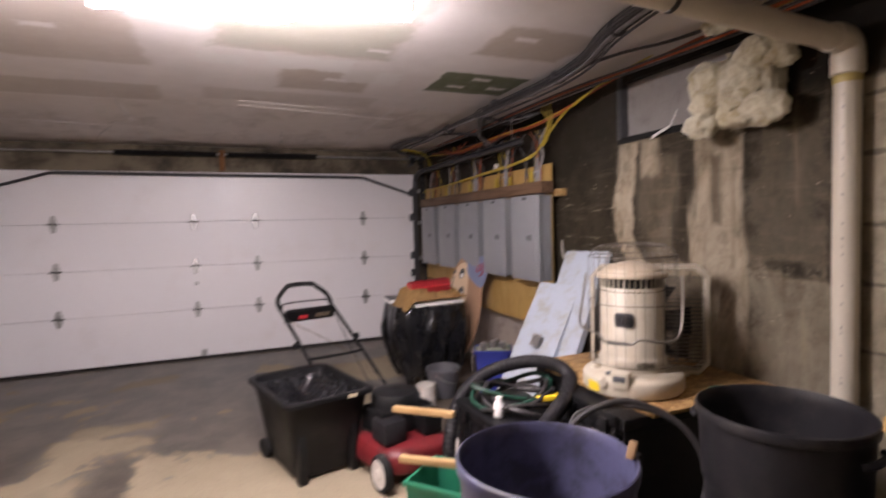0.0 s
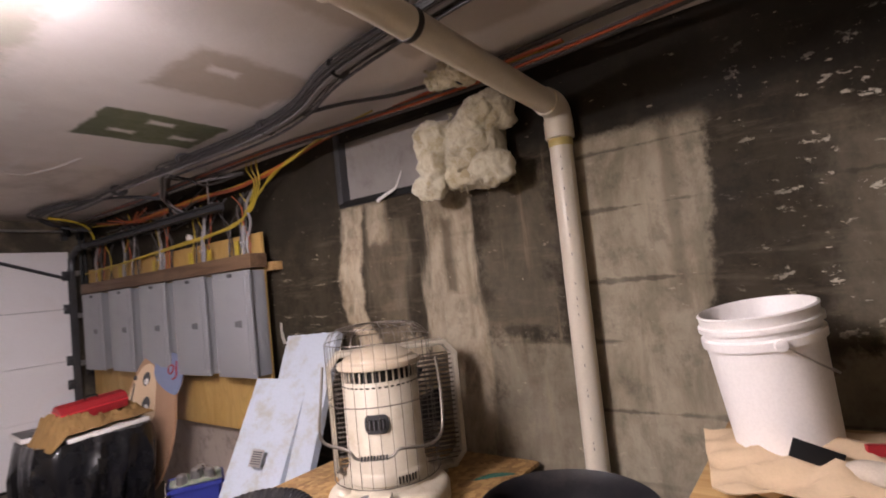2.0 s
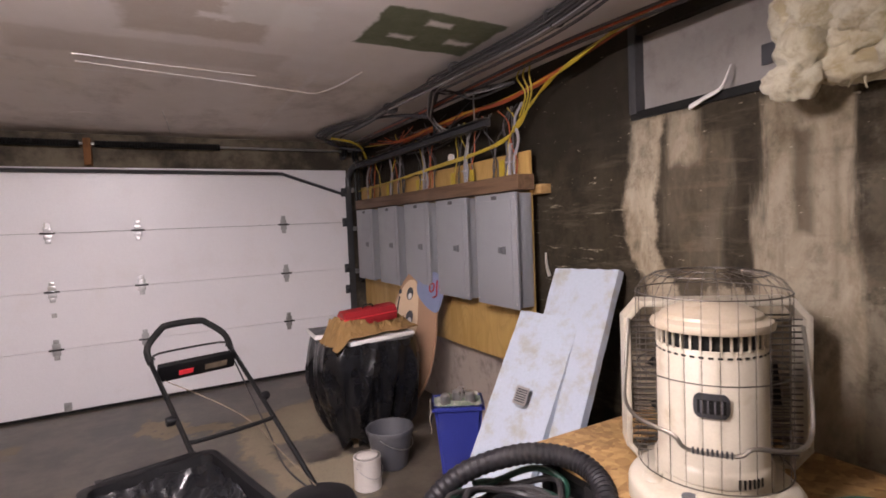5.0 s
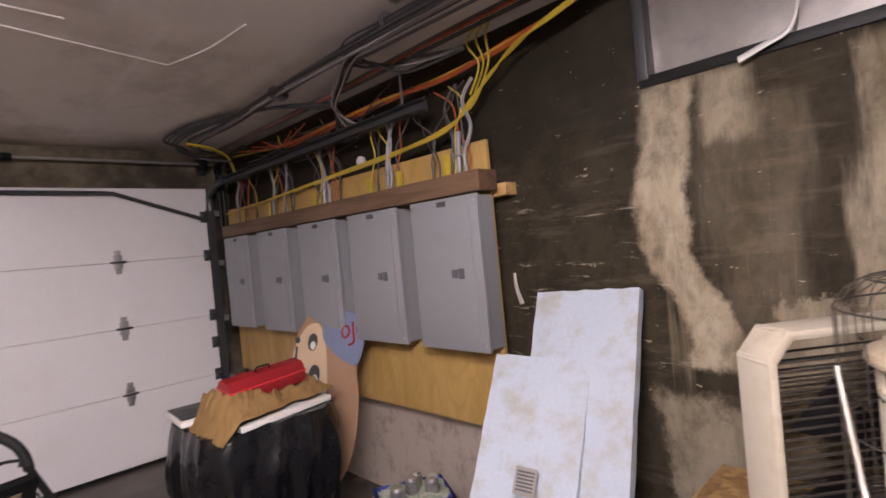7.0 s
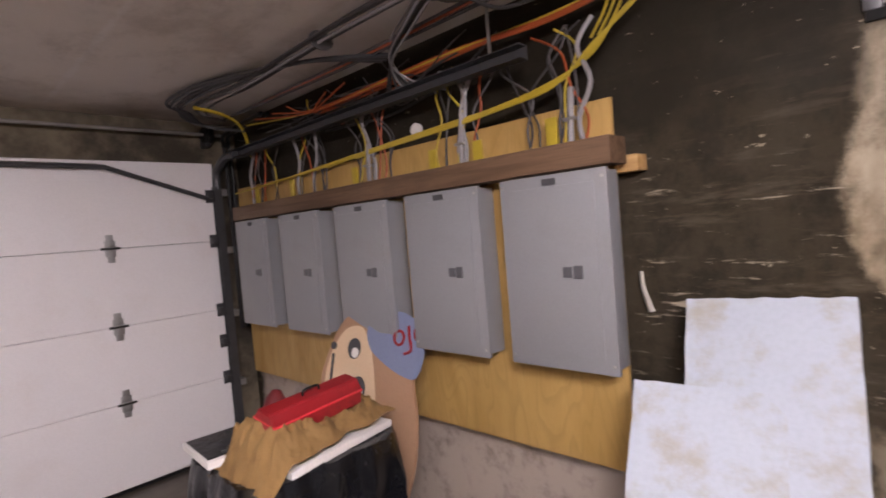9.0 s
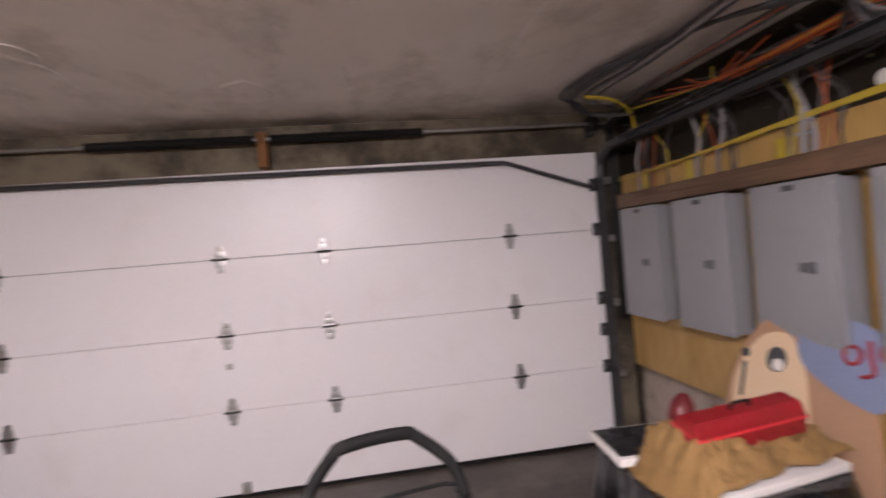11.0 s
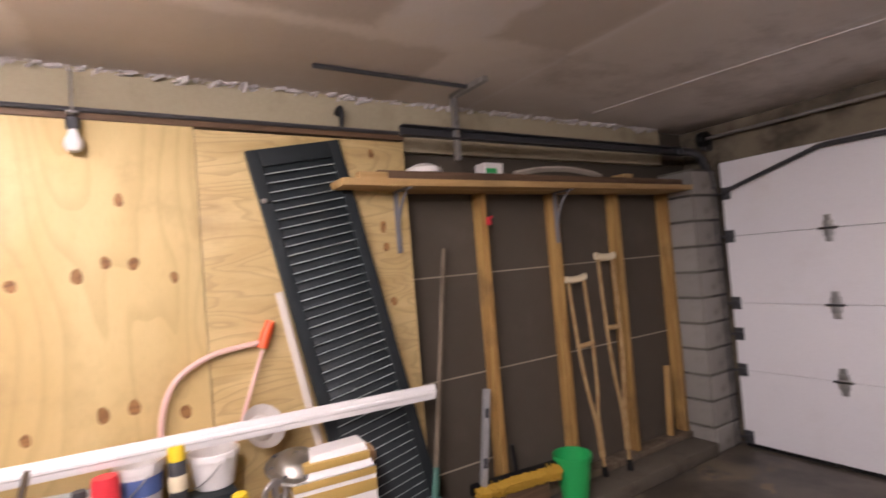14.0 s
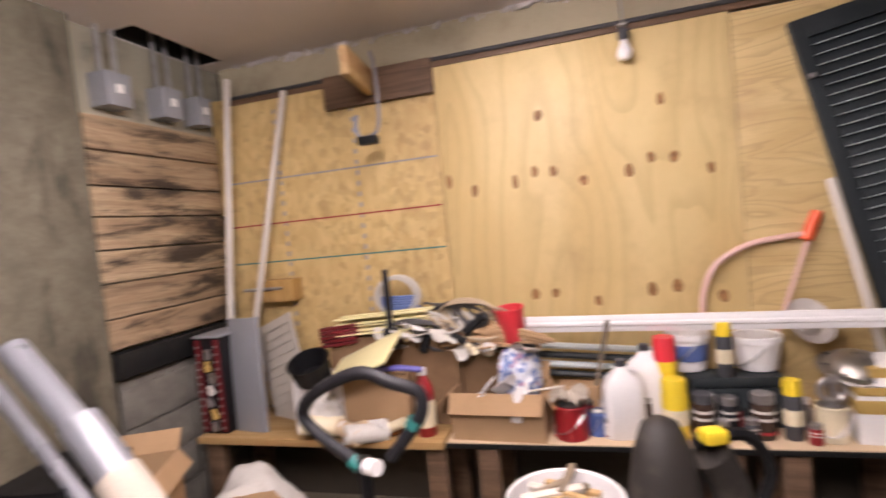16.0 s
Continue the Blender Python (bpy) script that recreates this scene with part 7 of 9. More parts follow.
part("label", bm, M_BRIGHTGREEN, o)
bm = mesh()
tube(bm, [(-2.38, 5.4, 2.10), (-2.36, 5.6, 2.13), (-2.36, 5.85, 2.14), (-2.37, 6.1, 2.12), (-2.38, 6.2, 2.10)], 0.024, 8, 5, 0.02, 0, 0.6)
solo("bent_moulding", bm, M_CLOTHGREY, "bent grey strip of moulding on the shelf", "moulding")
bm = mesh()
box(bm, -2.45, 6.4, 2.086, -2.33, 6.5, 2.12, 0.004)
solo("wood_block", bm, M_PINEY, "pine block on the plank shelf", "wood block")

# ---------------------------------------------------------------- things against the left wall
sh = thing("shutter", frame_axes(Vector((-2.27, 4.215, FLOOR)), (-0.03, 1.0, 0), (-0.16, -0.43, 2.257)), "dark slate-green louvred shutter leaning on the wall", "shutter")
SW, SH = 0.485, 2.30
for u0, v0, u1, v1, nm in ((0, 0, 0.06, SH, "stile"), (SW - 0.06, 0, SW, SH, "stile"), (0.06, 0, SW - 0.06, 0.10, "rail"), (0.06, SH - 0.085, SW - 0.06, SH, "rail")):
    bm = mesh()
    box(bm, u0, v0, 0, u1, v1, 0.03, 0.003)
    part(nm, bm, M_SHUTTER, sh)
# added black sheet: keeps the gaps between the slats as dark as shade
bm = mesh()
box(bm, 0.05, 0.05, -0.004, SW - 0.05, SH - 0.05, -0.001, 0)
part("backing", bm, M_SHADEBLACK, sh, "added black sheet standing in for shade between the slats")
bm = mesh()
box(bm, 0, -0.026, -0.003, SW - 0.12, 0.026, 0.003, 0.001)
slat = finish("slat", bm, M_SHUTTER)
# thin pale lip along the lower edge of each slat
bm = mesh()
box(bm, 0, -0.0275, 0.0002, SW - 0.12, -0.0250, 0.0040, 0)
lip = finish("slat_edge", bm, M_SLATEDGE)
v = 0.13
while v < SH - 0.10:
    o = shared("slat", slat, sh, pose(0.06, v, 0.014, -24, 0, 0))
    shared("slat_edge", lip, o, Matrix.Identity(4))
    v += 0.045
bm = mesh()
box(bm, 0.008, SH - 0.26, 0.031, 0.028, SH - 0.24, 0.05, 0.003)
part("hinge", bm, M_TIN, sh)

rk = thing("leaf_rake", pose(0, 0, 0), "dark green plastic leaf rake with wooden handle", "rake")
RA = Vector((-2.225, 4.56, 0.40))
bm = mesh()
rod(bm, RA + Vector((-0.005, 0.006, 0.02)), (-2.535, 4.93, 1.66), 0.013, 10)
part("handle", bm, M_GREYWOOD, rk)
bm = mesh()
rod(bm, RA + Vector((0.006, -0.008, -0.03)), RA + Vector((-0.03, 0.036, 0.12)), 0.021, 10, 0.017)
part("socket", bm, M_DARKGREEN, rk)


def rake_point(a, f):
    """A point of the fan: angle a across, f from socket to floor."""
    return RA + Vector((0.27 * f ** 0.9, -0.045 * f + math.tan(a) * 0.50 * f, -0.47 * f + 0.02 * math.sin(math.pi * f)))


for k in range(24):
    a = -0.58 + 1.16 * k / 23
    bm = mesh()
    tube(bm, [rake_point(a, f) for f in (0.02, 0.25, 0.5, 0.75, 0.97)] + [rake_point(a, 0.985) + Vector((-0.03, 0, -0.004))], 0.010, 5, 3, 0.008, 0, 0.45)
    part("tine", bm, M_DARKGREEN, rk)
for f0, f1 in ((0.05, 0.46), (0.60, 0.66)):
    bm = mesh()
    sheet(bm, 18, 6, lambda u, v: rake_point(-0.58 + 1.16 * u, f0 + (f1 - f0) * v))
    thicken(bm, 0.004)
    part("web", bm, M_DARKGREEN, rk)

lv = thing("spirit_level", pose(-2.335, 4.90, 0.021, -14, -8, 0) @ Matrix.Diagonal((1, 0.75, 0.93, 1)), "grey metal spirit level leaning on a stud", "spirit level")
bm = mesh()
box(bm, -0.012, -0.028, 0, 0.012, 0.028, 0.87, 0.002)
part("bar", bm, M_TUBEGREY, lv)
for z in (0.12, 0.42, 0.72):
    bm = mesh()
    box(bm, 0.0122, -0.018, z - 0.03, 0.014, 0.018, z + 0.03, 0.003)
    part("vial", bm, M_INK, lv)


def push_broom(m):
    t = thing("push_broom", m, "black push broom head with golden yellow bristles", "broom")
    bm = mesh()
    box(bm, -0.03, -0.31, 0.06, 0.03, 0.31, 0.10, 0.008)
    part("block", bm, M_BLACKPL, t)
    bm = mesh()
    r = random.Random(2)
    for i in range(64):
        for j in range(4):
            y, x = -0.30 + 0.6 * i / 63, -0.022 + 0.0147 * j
            box(bm, x - 0.006, y - 0.0045, -0.002, x + 0.006, y + 0.0045, 0.062, 0, pose(0, r.uniform(-0.003, 0.003), 0, r.uniform(-5, 5), r.uniform(-6, 6), 0))
    part("bristles", bm, M_BRISTLE, t, "golden yellow bristles")
    bm = mesh()
    rod(bm, (0.0, 0.02, 0.09), (0.16, 0.02, 0.17), 0.012, 8)
    part("socket", bm, M_BLACKPL, t)
    return t


push_broom(pose(-2.30, 5.20, 0.235, -4, -74, 0))
bm = mesh()
box(bm, -2.42, 4.96, 0.021, -2.32, 5.42, 0.20, 0.006)
solo("crate_board", bm, M_BROWNY, "dark brown board on edge under the broom", "timber")
pail(pose(-2.31, 5.62, 0.021, 0, 0, 70), 0.08, 0.118, 0.29, M_BRIGHTGREEN, "bright green plastic waste pail on the floor", "bucket", False)


def crutch(m):
    t = thing("crutch", m, "wooden underarm crutch leaning on a stud", "crutch", "pair of crutches")
    for s in (-1, 1):
        bm = mesh()
        tube(bm, [(0, s * 0.085, 1.23), (0, s * 0.08, 0.85), (0, s * 0.055, 0.55), (0, s * 0.018, 0.36), (0, s * 0.014, 0.12)], 0.013, 8, 4)
        part("bow", bm, M_PINEX, t)
    bm = mesh()
    tube(bm, [(0, -0.105, 1.245), (0, -0.05, 1.235), (0, 0.05, 1.235), (0, 0.105, 1.245)], 0.022, 10, 4)
    part("arm_rest", bm, M_CREAMLABEL, t, "pale padded arm rest")
    bm = mesh()
    rod(bm, (0, -0.085, 0.82), (0, 0.085, 0.82), 0.015, 10)
    part("hand_grip", bm, M_PINEX, t)
    bm = mesh()
    rod(bm, (0, 0, 0.34), (0, 0, 0.03), 0.014, 10)
    part("shaft", bm, M_PINEX, t)
    bm = mesh()
    lathe(bm, [(0.022, 0.0), (0.024, 0.01), (0.018, 0.06), (0.015, 0.062)], 14)
    part("tip", bm, M_RUBBER, t)
    return t


crutch(pose(-2.41, 6.02, 0.021, 3, -2, 0) @ Matrix.Diagonal((1, 0.9, 1.11, 1)))
crutch(pose(-2.36, 6.22, 0.021, -1, -3, 0) @ Matrix.Diagonal((1, 0.9, 1.22, 1)))
for a, b, m, w in (((-2.50, 6.90, 0.065), (-2.535, 6.98, 0.60), M_STUD, 0.045),):
    d = Vector(b) - Vector(a)
    bm = mesh()
    box(bm, -w / 2, -w / 2, 0, w / 2, w / 2, d.length, 0.003)
    solo("short_batten", bm, m, "short pine batten leaning by the last stud", "timber", m=Matrix.Translation(a) @ d.to_track_quat("Z", "Y").to_matrix().to_4x4())
bm = mesh()
box(bm, -0.012, -0.012, 0, 0.012, 0.012, 0.05, 0.004)
tube(bm, [(0, 0, 0.03), (0.01, 0.015, 0.055), (0.0, 0.03, 0.045)], 0.006, 6, 3)
solo("red_clip", bm, M_REDCAP, "small red plastic clip on a stud", "clip", m=pose(-2.45, 5.225, 1.79))

# rods, loop and lamp on the plywood
bm = mesh()
box(bm, -0.011, -0.017, 0, 0.011, 0.017, 1.61, 0.003)
o = solo("white_batten", bm, M_WHITEWOOD, "thin white-painted batten leaning on the shutter", "batten", m=Matrix.Translation((-2.20, 4.14, FLOOR)) @ (Vector((-2.34, 3.88, 1.50)) - Vector((-2.20, 4.14, FLOOR))).to_track_quat("Z", "Y").to_matrix().to_4x4())
hs = thing("hacksaw", pose(0, 0, 0), "bow saw with pale frame and orange grip", "saw")
bm = mesh()
tube(bm, [(-2.38, 3.36, 0.88), (-2.39, 3.38, 1.05), (-2.40, 3.44, 1.17), (-2.41, 3.57, 1.245), (-2.41, 3.72, 1.27), (-2.41, 3.81, 1.275)], 0.013, 8, 6)
part("bow", bm, M_PINK, hs, "pale pink tube bow")
bm = mesh()
tube(bm, [(-2.41, 3.80, 1.25), (-2.41, 3.85, 1.37)], 0.026, 12, 1, 0.022)
part("grip", bm, M_ORANGE, hs, "orange plastic grip")
bm = mesh()
rod(bm, (-2.40, 3.80, 1.24), (-2.36, 3.65, 0.86), 0.009, 8)
part("blade_rod", bm, M_PINK, hs)
bl = thing("bare_bulb", pose(-2.44, 3.13, 2.20), "unlit bare bulb in a holder on the wall", "light bulb")
bm = mesh()
lathe(bm, [(0.018, 0.0), (0.024, 0.01), (0.024, 0.045), (0.012, 0.055)], 16, (0.045, 0, 0.03))
part("holder", bm, M_INK, bl)
bm = mesh()
lathe(bm, [(0.014, 0.03), (0.018, 0.015), (0.032, -0.015), (0.034, -0.035), (0.024, -0.058), (0.0, -0.066)], 18, (0.045, 0, 0.0))
part("bulb", bm, M_WHITE, bl, "white glass bulb")
bm = mesh()
tube(bm, [(0.045, 0, 0.08), (0.045, 0, 0.14), (0.02, 0, 0.20), (-0.02, 0, 0.30)], 0.006, 6, 3)
box(bm, -0.005, -0.02, 0.10, 0.05, 0.02, 0.108, 0.002)
part("stem", bm, M_GALV, bl)
bm = mesh()
tube(bm, [(-2.49, 4.30, 2.42), (-2.46, 4.30, 2.44), (-2.46, 4.305, 2.40), (-2.46, 4.30, 2.33)], 0.026, 8, 3, 0.008)
solo("wall_hook", bm, M_BLACKSTEEL, "black iron hook on the concrete band", "hook")

# timber bracket arm over the strand board
ab = thing("timber_bracket", pose(0, 0, 0), "pine bracket arm with a hanging steel clamp", "timber bracket")
bm = mesh()
box(bm, -2.438, 1.585, 2.155, -2.40, 2.20, 2.33, 0.004)
part("wall_board", bm, M_BROWNY, ab, "reddish brown wall board")
bm = mesh()
box(bm, 0, -0.02, -0.065, 0.42, 0.02, 0.065, 0.004, pose(-2.40, 1.86, 2.255, 0, 0, 8))
part("arm", bm, M_PINEX, ab, "pale pine arm")
bm = mesh()
tube(bm, [(-2.20, 1.96, 2.34), (-2.18, 1.98, 2.28), (-2.18, 1.985, 2.12), (-2.18, 1.975, 1.98), (-2.19, 1.93, 1.94), (-2.19, 1.87, 1.94), (-2.19, 1.85, 1.99), (-2.19, 1.86, 2.05)], 0.013, 8, 4, None, 0, 0.6)
part("clamp", bm, M_SILVER, ab, "grey steel clamp")
bm = mesh()
box(bm, -2.215, 1.86, 1.90, -2.165, 1.96, 1.94, 0.006)
part("clamp_jaw", bm, M_BLACKSTEEL, ab)

# white battens in the corner
for a, b, w in (((-2.22, 0.90, 0.525), (-2.33, 1.04, 2.40), 0.034), ((-2.25, 0.96, 0.525), (-2.36, 1.37, 2.29), 0.03)):
    d = Vector(b) - Vector(a)
    bm = mesh()
    box(bm, -0.012, -w / 2, 0, 0.012, w / 2, d.length, 0.002)
    solo("corner_batten", bm, M_WHITEWOOD, "whitish batten standing in the corner", "batten", "corner battens", m=Matrix.Translation(a) @ d.to_track_quat("Z", "Y").to_matrix().to_4x4())

# ---------------------------------------------------------------- shoring planks and boxes in the alcove
sp = thing("plank_wall", pose(0, 0, 0), "dark-stained old planks lining the alcove", "plank wall", kind="structure")
zs = (1.06, 1.20, 1.36, 1.51, 1.66, 1.80, 1.96, 2.12)
r = random.Random(9)
for z0, z1 in zip(zs, zs[1:]):
    bm = mesh()
    box(bm, -2.43, 0.80, z0 + 0.004, -1.585, 0.845 + r.uniform(-0.004, 0.006), z1 - 0.004, 0.004)
    part("plank", bm, M_PLANK, sp)
bm = mesh()
box(bm, -2.43, 0.80, 0.93, -1.585, 0.87, 1.045, 0.005)
solo("black_beam", bm, M_BLACKSTEEL, "blackened beam under the planks", "beam")
bw = thing("block_wall", pose(0, 0, 0), "grey concrete block wall under the planks", "block wall", kind="structure")
bm = mesh()
box(bm, -2.43, 0.80, FLOOR, -1.605, 0.835, 0.92)
part("mortar", bm, M_DARKCON, bw)
bm = mesh()
box(bm, -0.195, 0.0, 0.005, 0.195, 0.012, 0.185, 0.004)
blk = finish("block", bm, M_DARKCON)
for k in range(4):
    for i in range(2):
        shared("block", blk, bw, pose(-2.21 + 0.40 * i + (0.0), 0.835, 0.0 + k * 0.19 + 0.12))
for x, s in ((-1.74, 0.66), (-2.06, 0.64), (-2.29, 0.5)):
    t = thing("meter_box", pose(x, 0.80, 2.13), "grey metal meter box hung above the planks", "meter box", "meter boxes")
    bm = mesh()
    box(bm, -0.10 * s, 0.0, 0.03, 0.10 * s, 0.11, 0.185, 0.006)
    part("body", bm, M_PANELGREY, t)
    bm = mesh()
    box(bm, -0.02, 0.1105, 0.09, 0.02, 0.113, 0.13, 0.001)
    part("label", bm, M_WHITE, t, "small white label")
    bm = mesh()
    for dx in (-0.04, 0.04):
        rod(bm, (dx, 0.055, 0.19), (dx, 0.055, 0.52), 0.012, 8)
    part("conduit", bm, M_GALV, t)

# ---------------------------------------------------------------- work shelf
BZ = 0.52
ws = thing("work_shelf", pose(0, 0, 0), "rough low workbench along the plywood wall", "workbench")
bm = mesh()
box(bm, -2.42, 0.90, BZ - 0.035, -1.95, 2.21, BZ, 0.004)
part("top", bm, M_PINEY, ws, "bare pine top")
bm = mesh()
box(bm, -2.42, 2.215, BZ - 0.035, -1.985, 4.06, BZ - 0.012, 0.004)
part("top", bm, M_CARDPALE, ws, "worn pale board top")
bm = mesh()
box(bm, -1.984, 2.215, BZ - 0.037, -1.977, 4.06, BZ - 0.016, 0.002)
part("edging", bm, M_BLACKSTEEL, ws, "black front edging")
for y in (0.96, 2.16, 2.40, 3.36, 3.58, 3.98):
    for x in (-2.02, -2.38):
        bm = mesh()
        box(bm, x - 0.03, y - 0.045, FLOOR, x + 0.03, y + 0.045, BZ - 0.045, 0.004)
        part("leg", bm, M_BROWNY, ws)
B2 = BZ - 0.0115


def bottle(m, r, h, mat, label, cap=None, category="bottle", band=None, name="bottle"):
    t = thing(name, m, label, category)
    bm = mesh()
    lathe(bm, [(r - 0.004, 0), (r, 0.005), (r, h * 0.62), (r * 0.85, h * 0.74), (r * 0.42, h * 0.86), (r * 0.40, h * 0.92)], 24)
    part("body", bm, mat, t)
    bm = mesh()
    lathe(bm, [(r * 0.46, h * 0.90), (r * 0.46, h * 0.99), (r * 0.4, h), (0, h)], 18)
    part("cap", bm, cap or M_WHITE, t)
    if band:
        bm = mesh()
        lathe(bm, [(r + 0.0006, h * 0.14), (r + 0.0014, h * 0.15), (r + 0.0014, h * 0.52), (r + 0.0006, h * 0.53)], 24, cap=False)
        part("label", bm, band, t, "printed paper label")
    return t


def spray_can(m, r, h, mat, label, cap):
    t = thing("spray_can", m, label, "spray can")
    bm = mesh()
    lathe(bm, [(r - 0.003, 0), (r, 0.004), (r, h * 0.72), (r * 0.96, h * 0.745)], 24)
    part("body", bm, mat, t)
    bm = mesh()
    lathe(bm, [(r * 0.95, h * 0.742), (r * 0.95, h * 0.95), (r * 0.85, h), (0, h)], 24)
    part("cap", bm, cap, t)
    bm = mesh()
    lathe(bm, [(r + 0.0005, h * 0.25), (r + 0.001, h * 0.26), (r + 0.001, h * 0.5), (r + 0.0005, h * 0.51)], 24, cap=False)
    part("band", bm, M_CREAMLABEL, t)
    return t


def jug(m, label):
    t = thing("jug", m, label, "jug")
    bm = mesh()
    rings(bm, [[Vector((w * math.copysign(abs(math.cos(a)) ** 0.5, math.cos(a)), d * math.copysign(abs(math.sin(a)) ** 0.5, math.sin(a)), z)) for a in (2 * math.pi * k / 28 for k in range(28))] for w, d, z in ((0.055, 0.075, 0.0), (0.06, 0.082, 0.008), (0.06, 0.082, 0.20), (0.05, 0.065, 0.25), (0.024, 0.026, 0.285), (0.02, 0.02, 0.30))])
    part("body", bm, M_WHITE, t)
    bm = mesh()
    tube(bm, [(0, 0.02, 0.285), (0, 0.06, 0.275), (0, 0.08, 0.235), (0, 0.078, 0.18)], 0.011, 8, 4)
    part("handle", bm, M_WHITE, t)
    bm = mesh()
    lathe(bm, [(0.022, 0.298), (0.024, 0.302), (0.024, 0.325), (0.0, 0.327)], 18)
    part("cap", bm, M_INK, t)
    return t


def jar(m, r, h, mat, label, lid):
    t = thing("jar", m, label, "jar", "jars on the workbench")
    bm = mesh()
    lathe(bm, [(r - 0.004, 0), (r, 0.006), (r, h * 0.74), (r * 0.9, h * 0.80)], 24)
    part("body", bm, mat, t)
    bm = mesh()
    lathe(bm, [(r * 0.93, h * 0.79), (r * 0.95, h * 0.81), (r * 0.95, h * 0.985), (r * 0.88, h), (0, h)], 24)
    part("lid", bm, lid, t)
    bm = mesh()
    lathe(bm, [(r + 0.0005, h * 0.12), (r + 0.001, h * 0.13), (r + 0.001, h * 0.18), (r + 0.0005, h * 0.19)], 24, cap=False)
    part("band", bm, M_RED, t)
    for f in (0.42, 0.58):
        bm = mesh()
        lathe(bm, [(r + 0.0005, h * f), (r + 0.001, h * (f + 0.01)), (r + 0.001, h * (f + 0.05)), (r + 0.0005, h * (f + 0.06))], 24, cap=False)
        part("print_band", bm, M_PAPER, t, "white printed band")
    return t


def carton(m, w, d, h, mat, label, open_top=True, category="cardboard box"):
    t = thing("cardboard_box", m, label, category)
    for x0, y0, x1, y1 in ((-w, -d, -w + 0.005, d), (w - 0.005, -d, w, d), (-w + 0.005, -d, w - 0.005, -d + 0.005), (-w + 0.005, d - 0.005, w - 0.005, d)):
        bm = mesh()
        box(bm, x0, y0, 0, x1, y1, h)
        part("side", bm, mat, t)
    bm = mesh()
    box(bm, -w + 0.005, -d + 0.005, 0, w - 0.005, d - 0.005, 0.006)
    part("base", bm, mat, t)
    if open_top:
        for k, (q, ln, dp) in enumerate(((pose(w, 0, h, 0, 62, 0), d, 0.09), (pose(-w, 0, h, 0, -50, 180) @ pose(0, 0, 0), d, 0.09), (pose(0, -d, h, 0, 40, -90), w, 0.09), (pose(0, d, h, 0, 55, 90), w, 0.08))):
            bm = mesh()
            box(bm, 0.0, -ln * 0.98, -0.002, dp, ln * 0.98, 0.002, 0)
            o = part("flap", bm, mat, t)
            o.matrix_basis = q
    else:
        bm = mesh()
        box(bm, -w, -d, h - 0.004, w, d, h, 0)
        part("lid", bm, mat, t)
    return t


bottle(pose(-2.04, 2.115, BZ), 0.045, 0.31, M_RED, "red cleaner bottle with white cap", M_WHITE, band=M_CREAMLABEL)
bottle(pose(-2.08, 1.86, BZ), 0.035, 0.24, M_WHITE, "small clear-white bottle in front of a carton", M_WHITE)
carton(pose(-2.14, 1.86, BZ, 0, 0, 3), 0.10, 0.17, 0.28, M_CARD, "closed brown carton behind a bottle", False)
carton(pose(-2.11, 2.46, B2, 0, 0, -4), 0.11, 0.21, 0.21, M_CARD, "open brown cardboard box with loose papers")
for k, (y, z, a) in enumerate(((2.40, 0.72, 30), (2.50, 0.74, -20), (2.56, 0.71, 60))):
    bm = mesh()
    sheet(bm, 8, 8, lambda u, v: Vector((-0.05 + 0.10 * u, -0.06 + 0.12 * v, 0.02 * noise.noise((u * 4, v * 4, k)))))
    thicken(bm, 0.002)
    solo("paper_scrap", bm, M_WHITE, "crumpled white paper in the open box", "paper", "papers in the box", m=pose(-2.06, y, z, 40, -30, a))
bm = mesh()
lathe(bm, [(0.024, 0), (0.026, 0.004), (0.026, 0.12), (0.016, 0.135), (0.016, 0.15), (0, 0.15)], 16)
o = solo("medicine_bottle", bm, M_WHITE, "white bottle with red label leaning in the box", "bottle", m=pose(-2.0, 2.54, 0.60, -8, 0, 0))
bm = mesh()
lathe(bm, [(0.0265, 0.03), (0.027, 0.032), (0.027, 0.08), (0.0265, 0.082)], 16, cap=False)
part("label", bm, M_RED, o)
paint_can(pose(-2.07, 2.765, B2, 0, 0, 50), 0.072, 0.145, M_RED, "red and yellow paint can with rags on top", M_TIN)
bm = mesh()
sheet(bm, 14, 14, lambda u, v: Vector((-0.07 + 0.14 * u, -0.08 + 0.16 * v, 0.04 + 0.05 * noise.noise((u * 5, v * 5, 8)) + 0.02 * noise.noise((u * 13, v * 13, 8)))))
thicken(bm, 0.005)
solo("shop_rag", bm, M_CLOTHGREY, "grey shop rag bunched on a can", "rag", m=pose(-2.07, 2.76, 0.65), smooth=60)
paint_can(pose(-2.10, 2.875, B2, 0, 0, 10), 0.042, 0.10, M_LABELBLUE, "small blue and white tin", M_WHITE)
jug(pose(-2.09, 2.985, B2, 0, 0, 10), "white plastic jug with black cap")
jug(pose(-2.20, 3.09, B2 + 0.035, 0, 0, -15), "white plastic jug behind the cans")
bm = mesh()
box(bm, -0.07, -0.09, 0, 0.07, 0.09, 0.034, 0.003)
solo("wood_offcut", bm, M_PINEX, "flat pine offcut under a jug", "timber", m=pose(-2.20, 3.09, B2 + 0.0005))
spray_can(pose(-2.08, 3.185, B2), 0.052, 0.245, M_YELLOW, "squat yellow spray can with yellow cap", M_YELLOW)
spray_can(pose(-2.18, 3.17, B2), 0.048, 0.395, M_YELLOW, "tall yellow spray can with a red cap", M_REDCAP)
jar(pose(-2.09, 3.29, B2), 0.042, 0.18, M_DARKJAR, "dark jar with black and tin lid", M_INK)
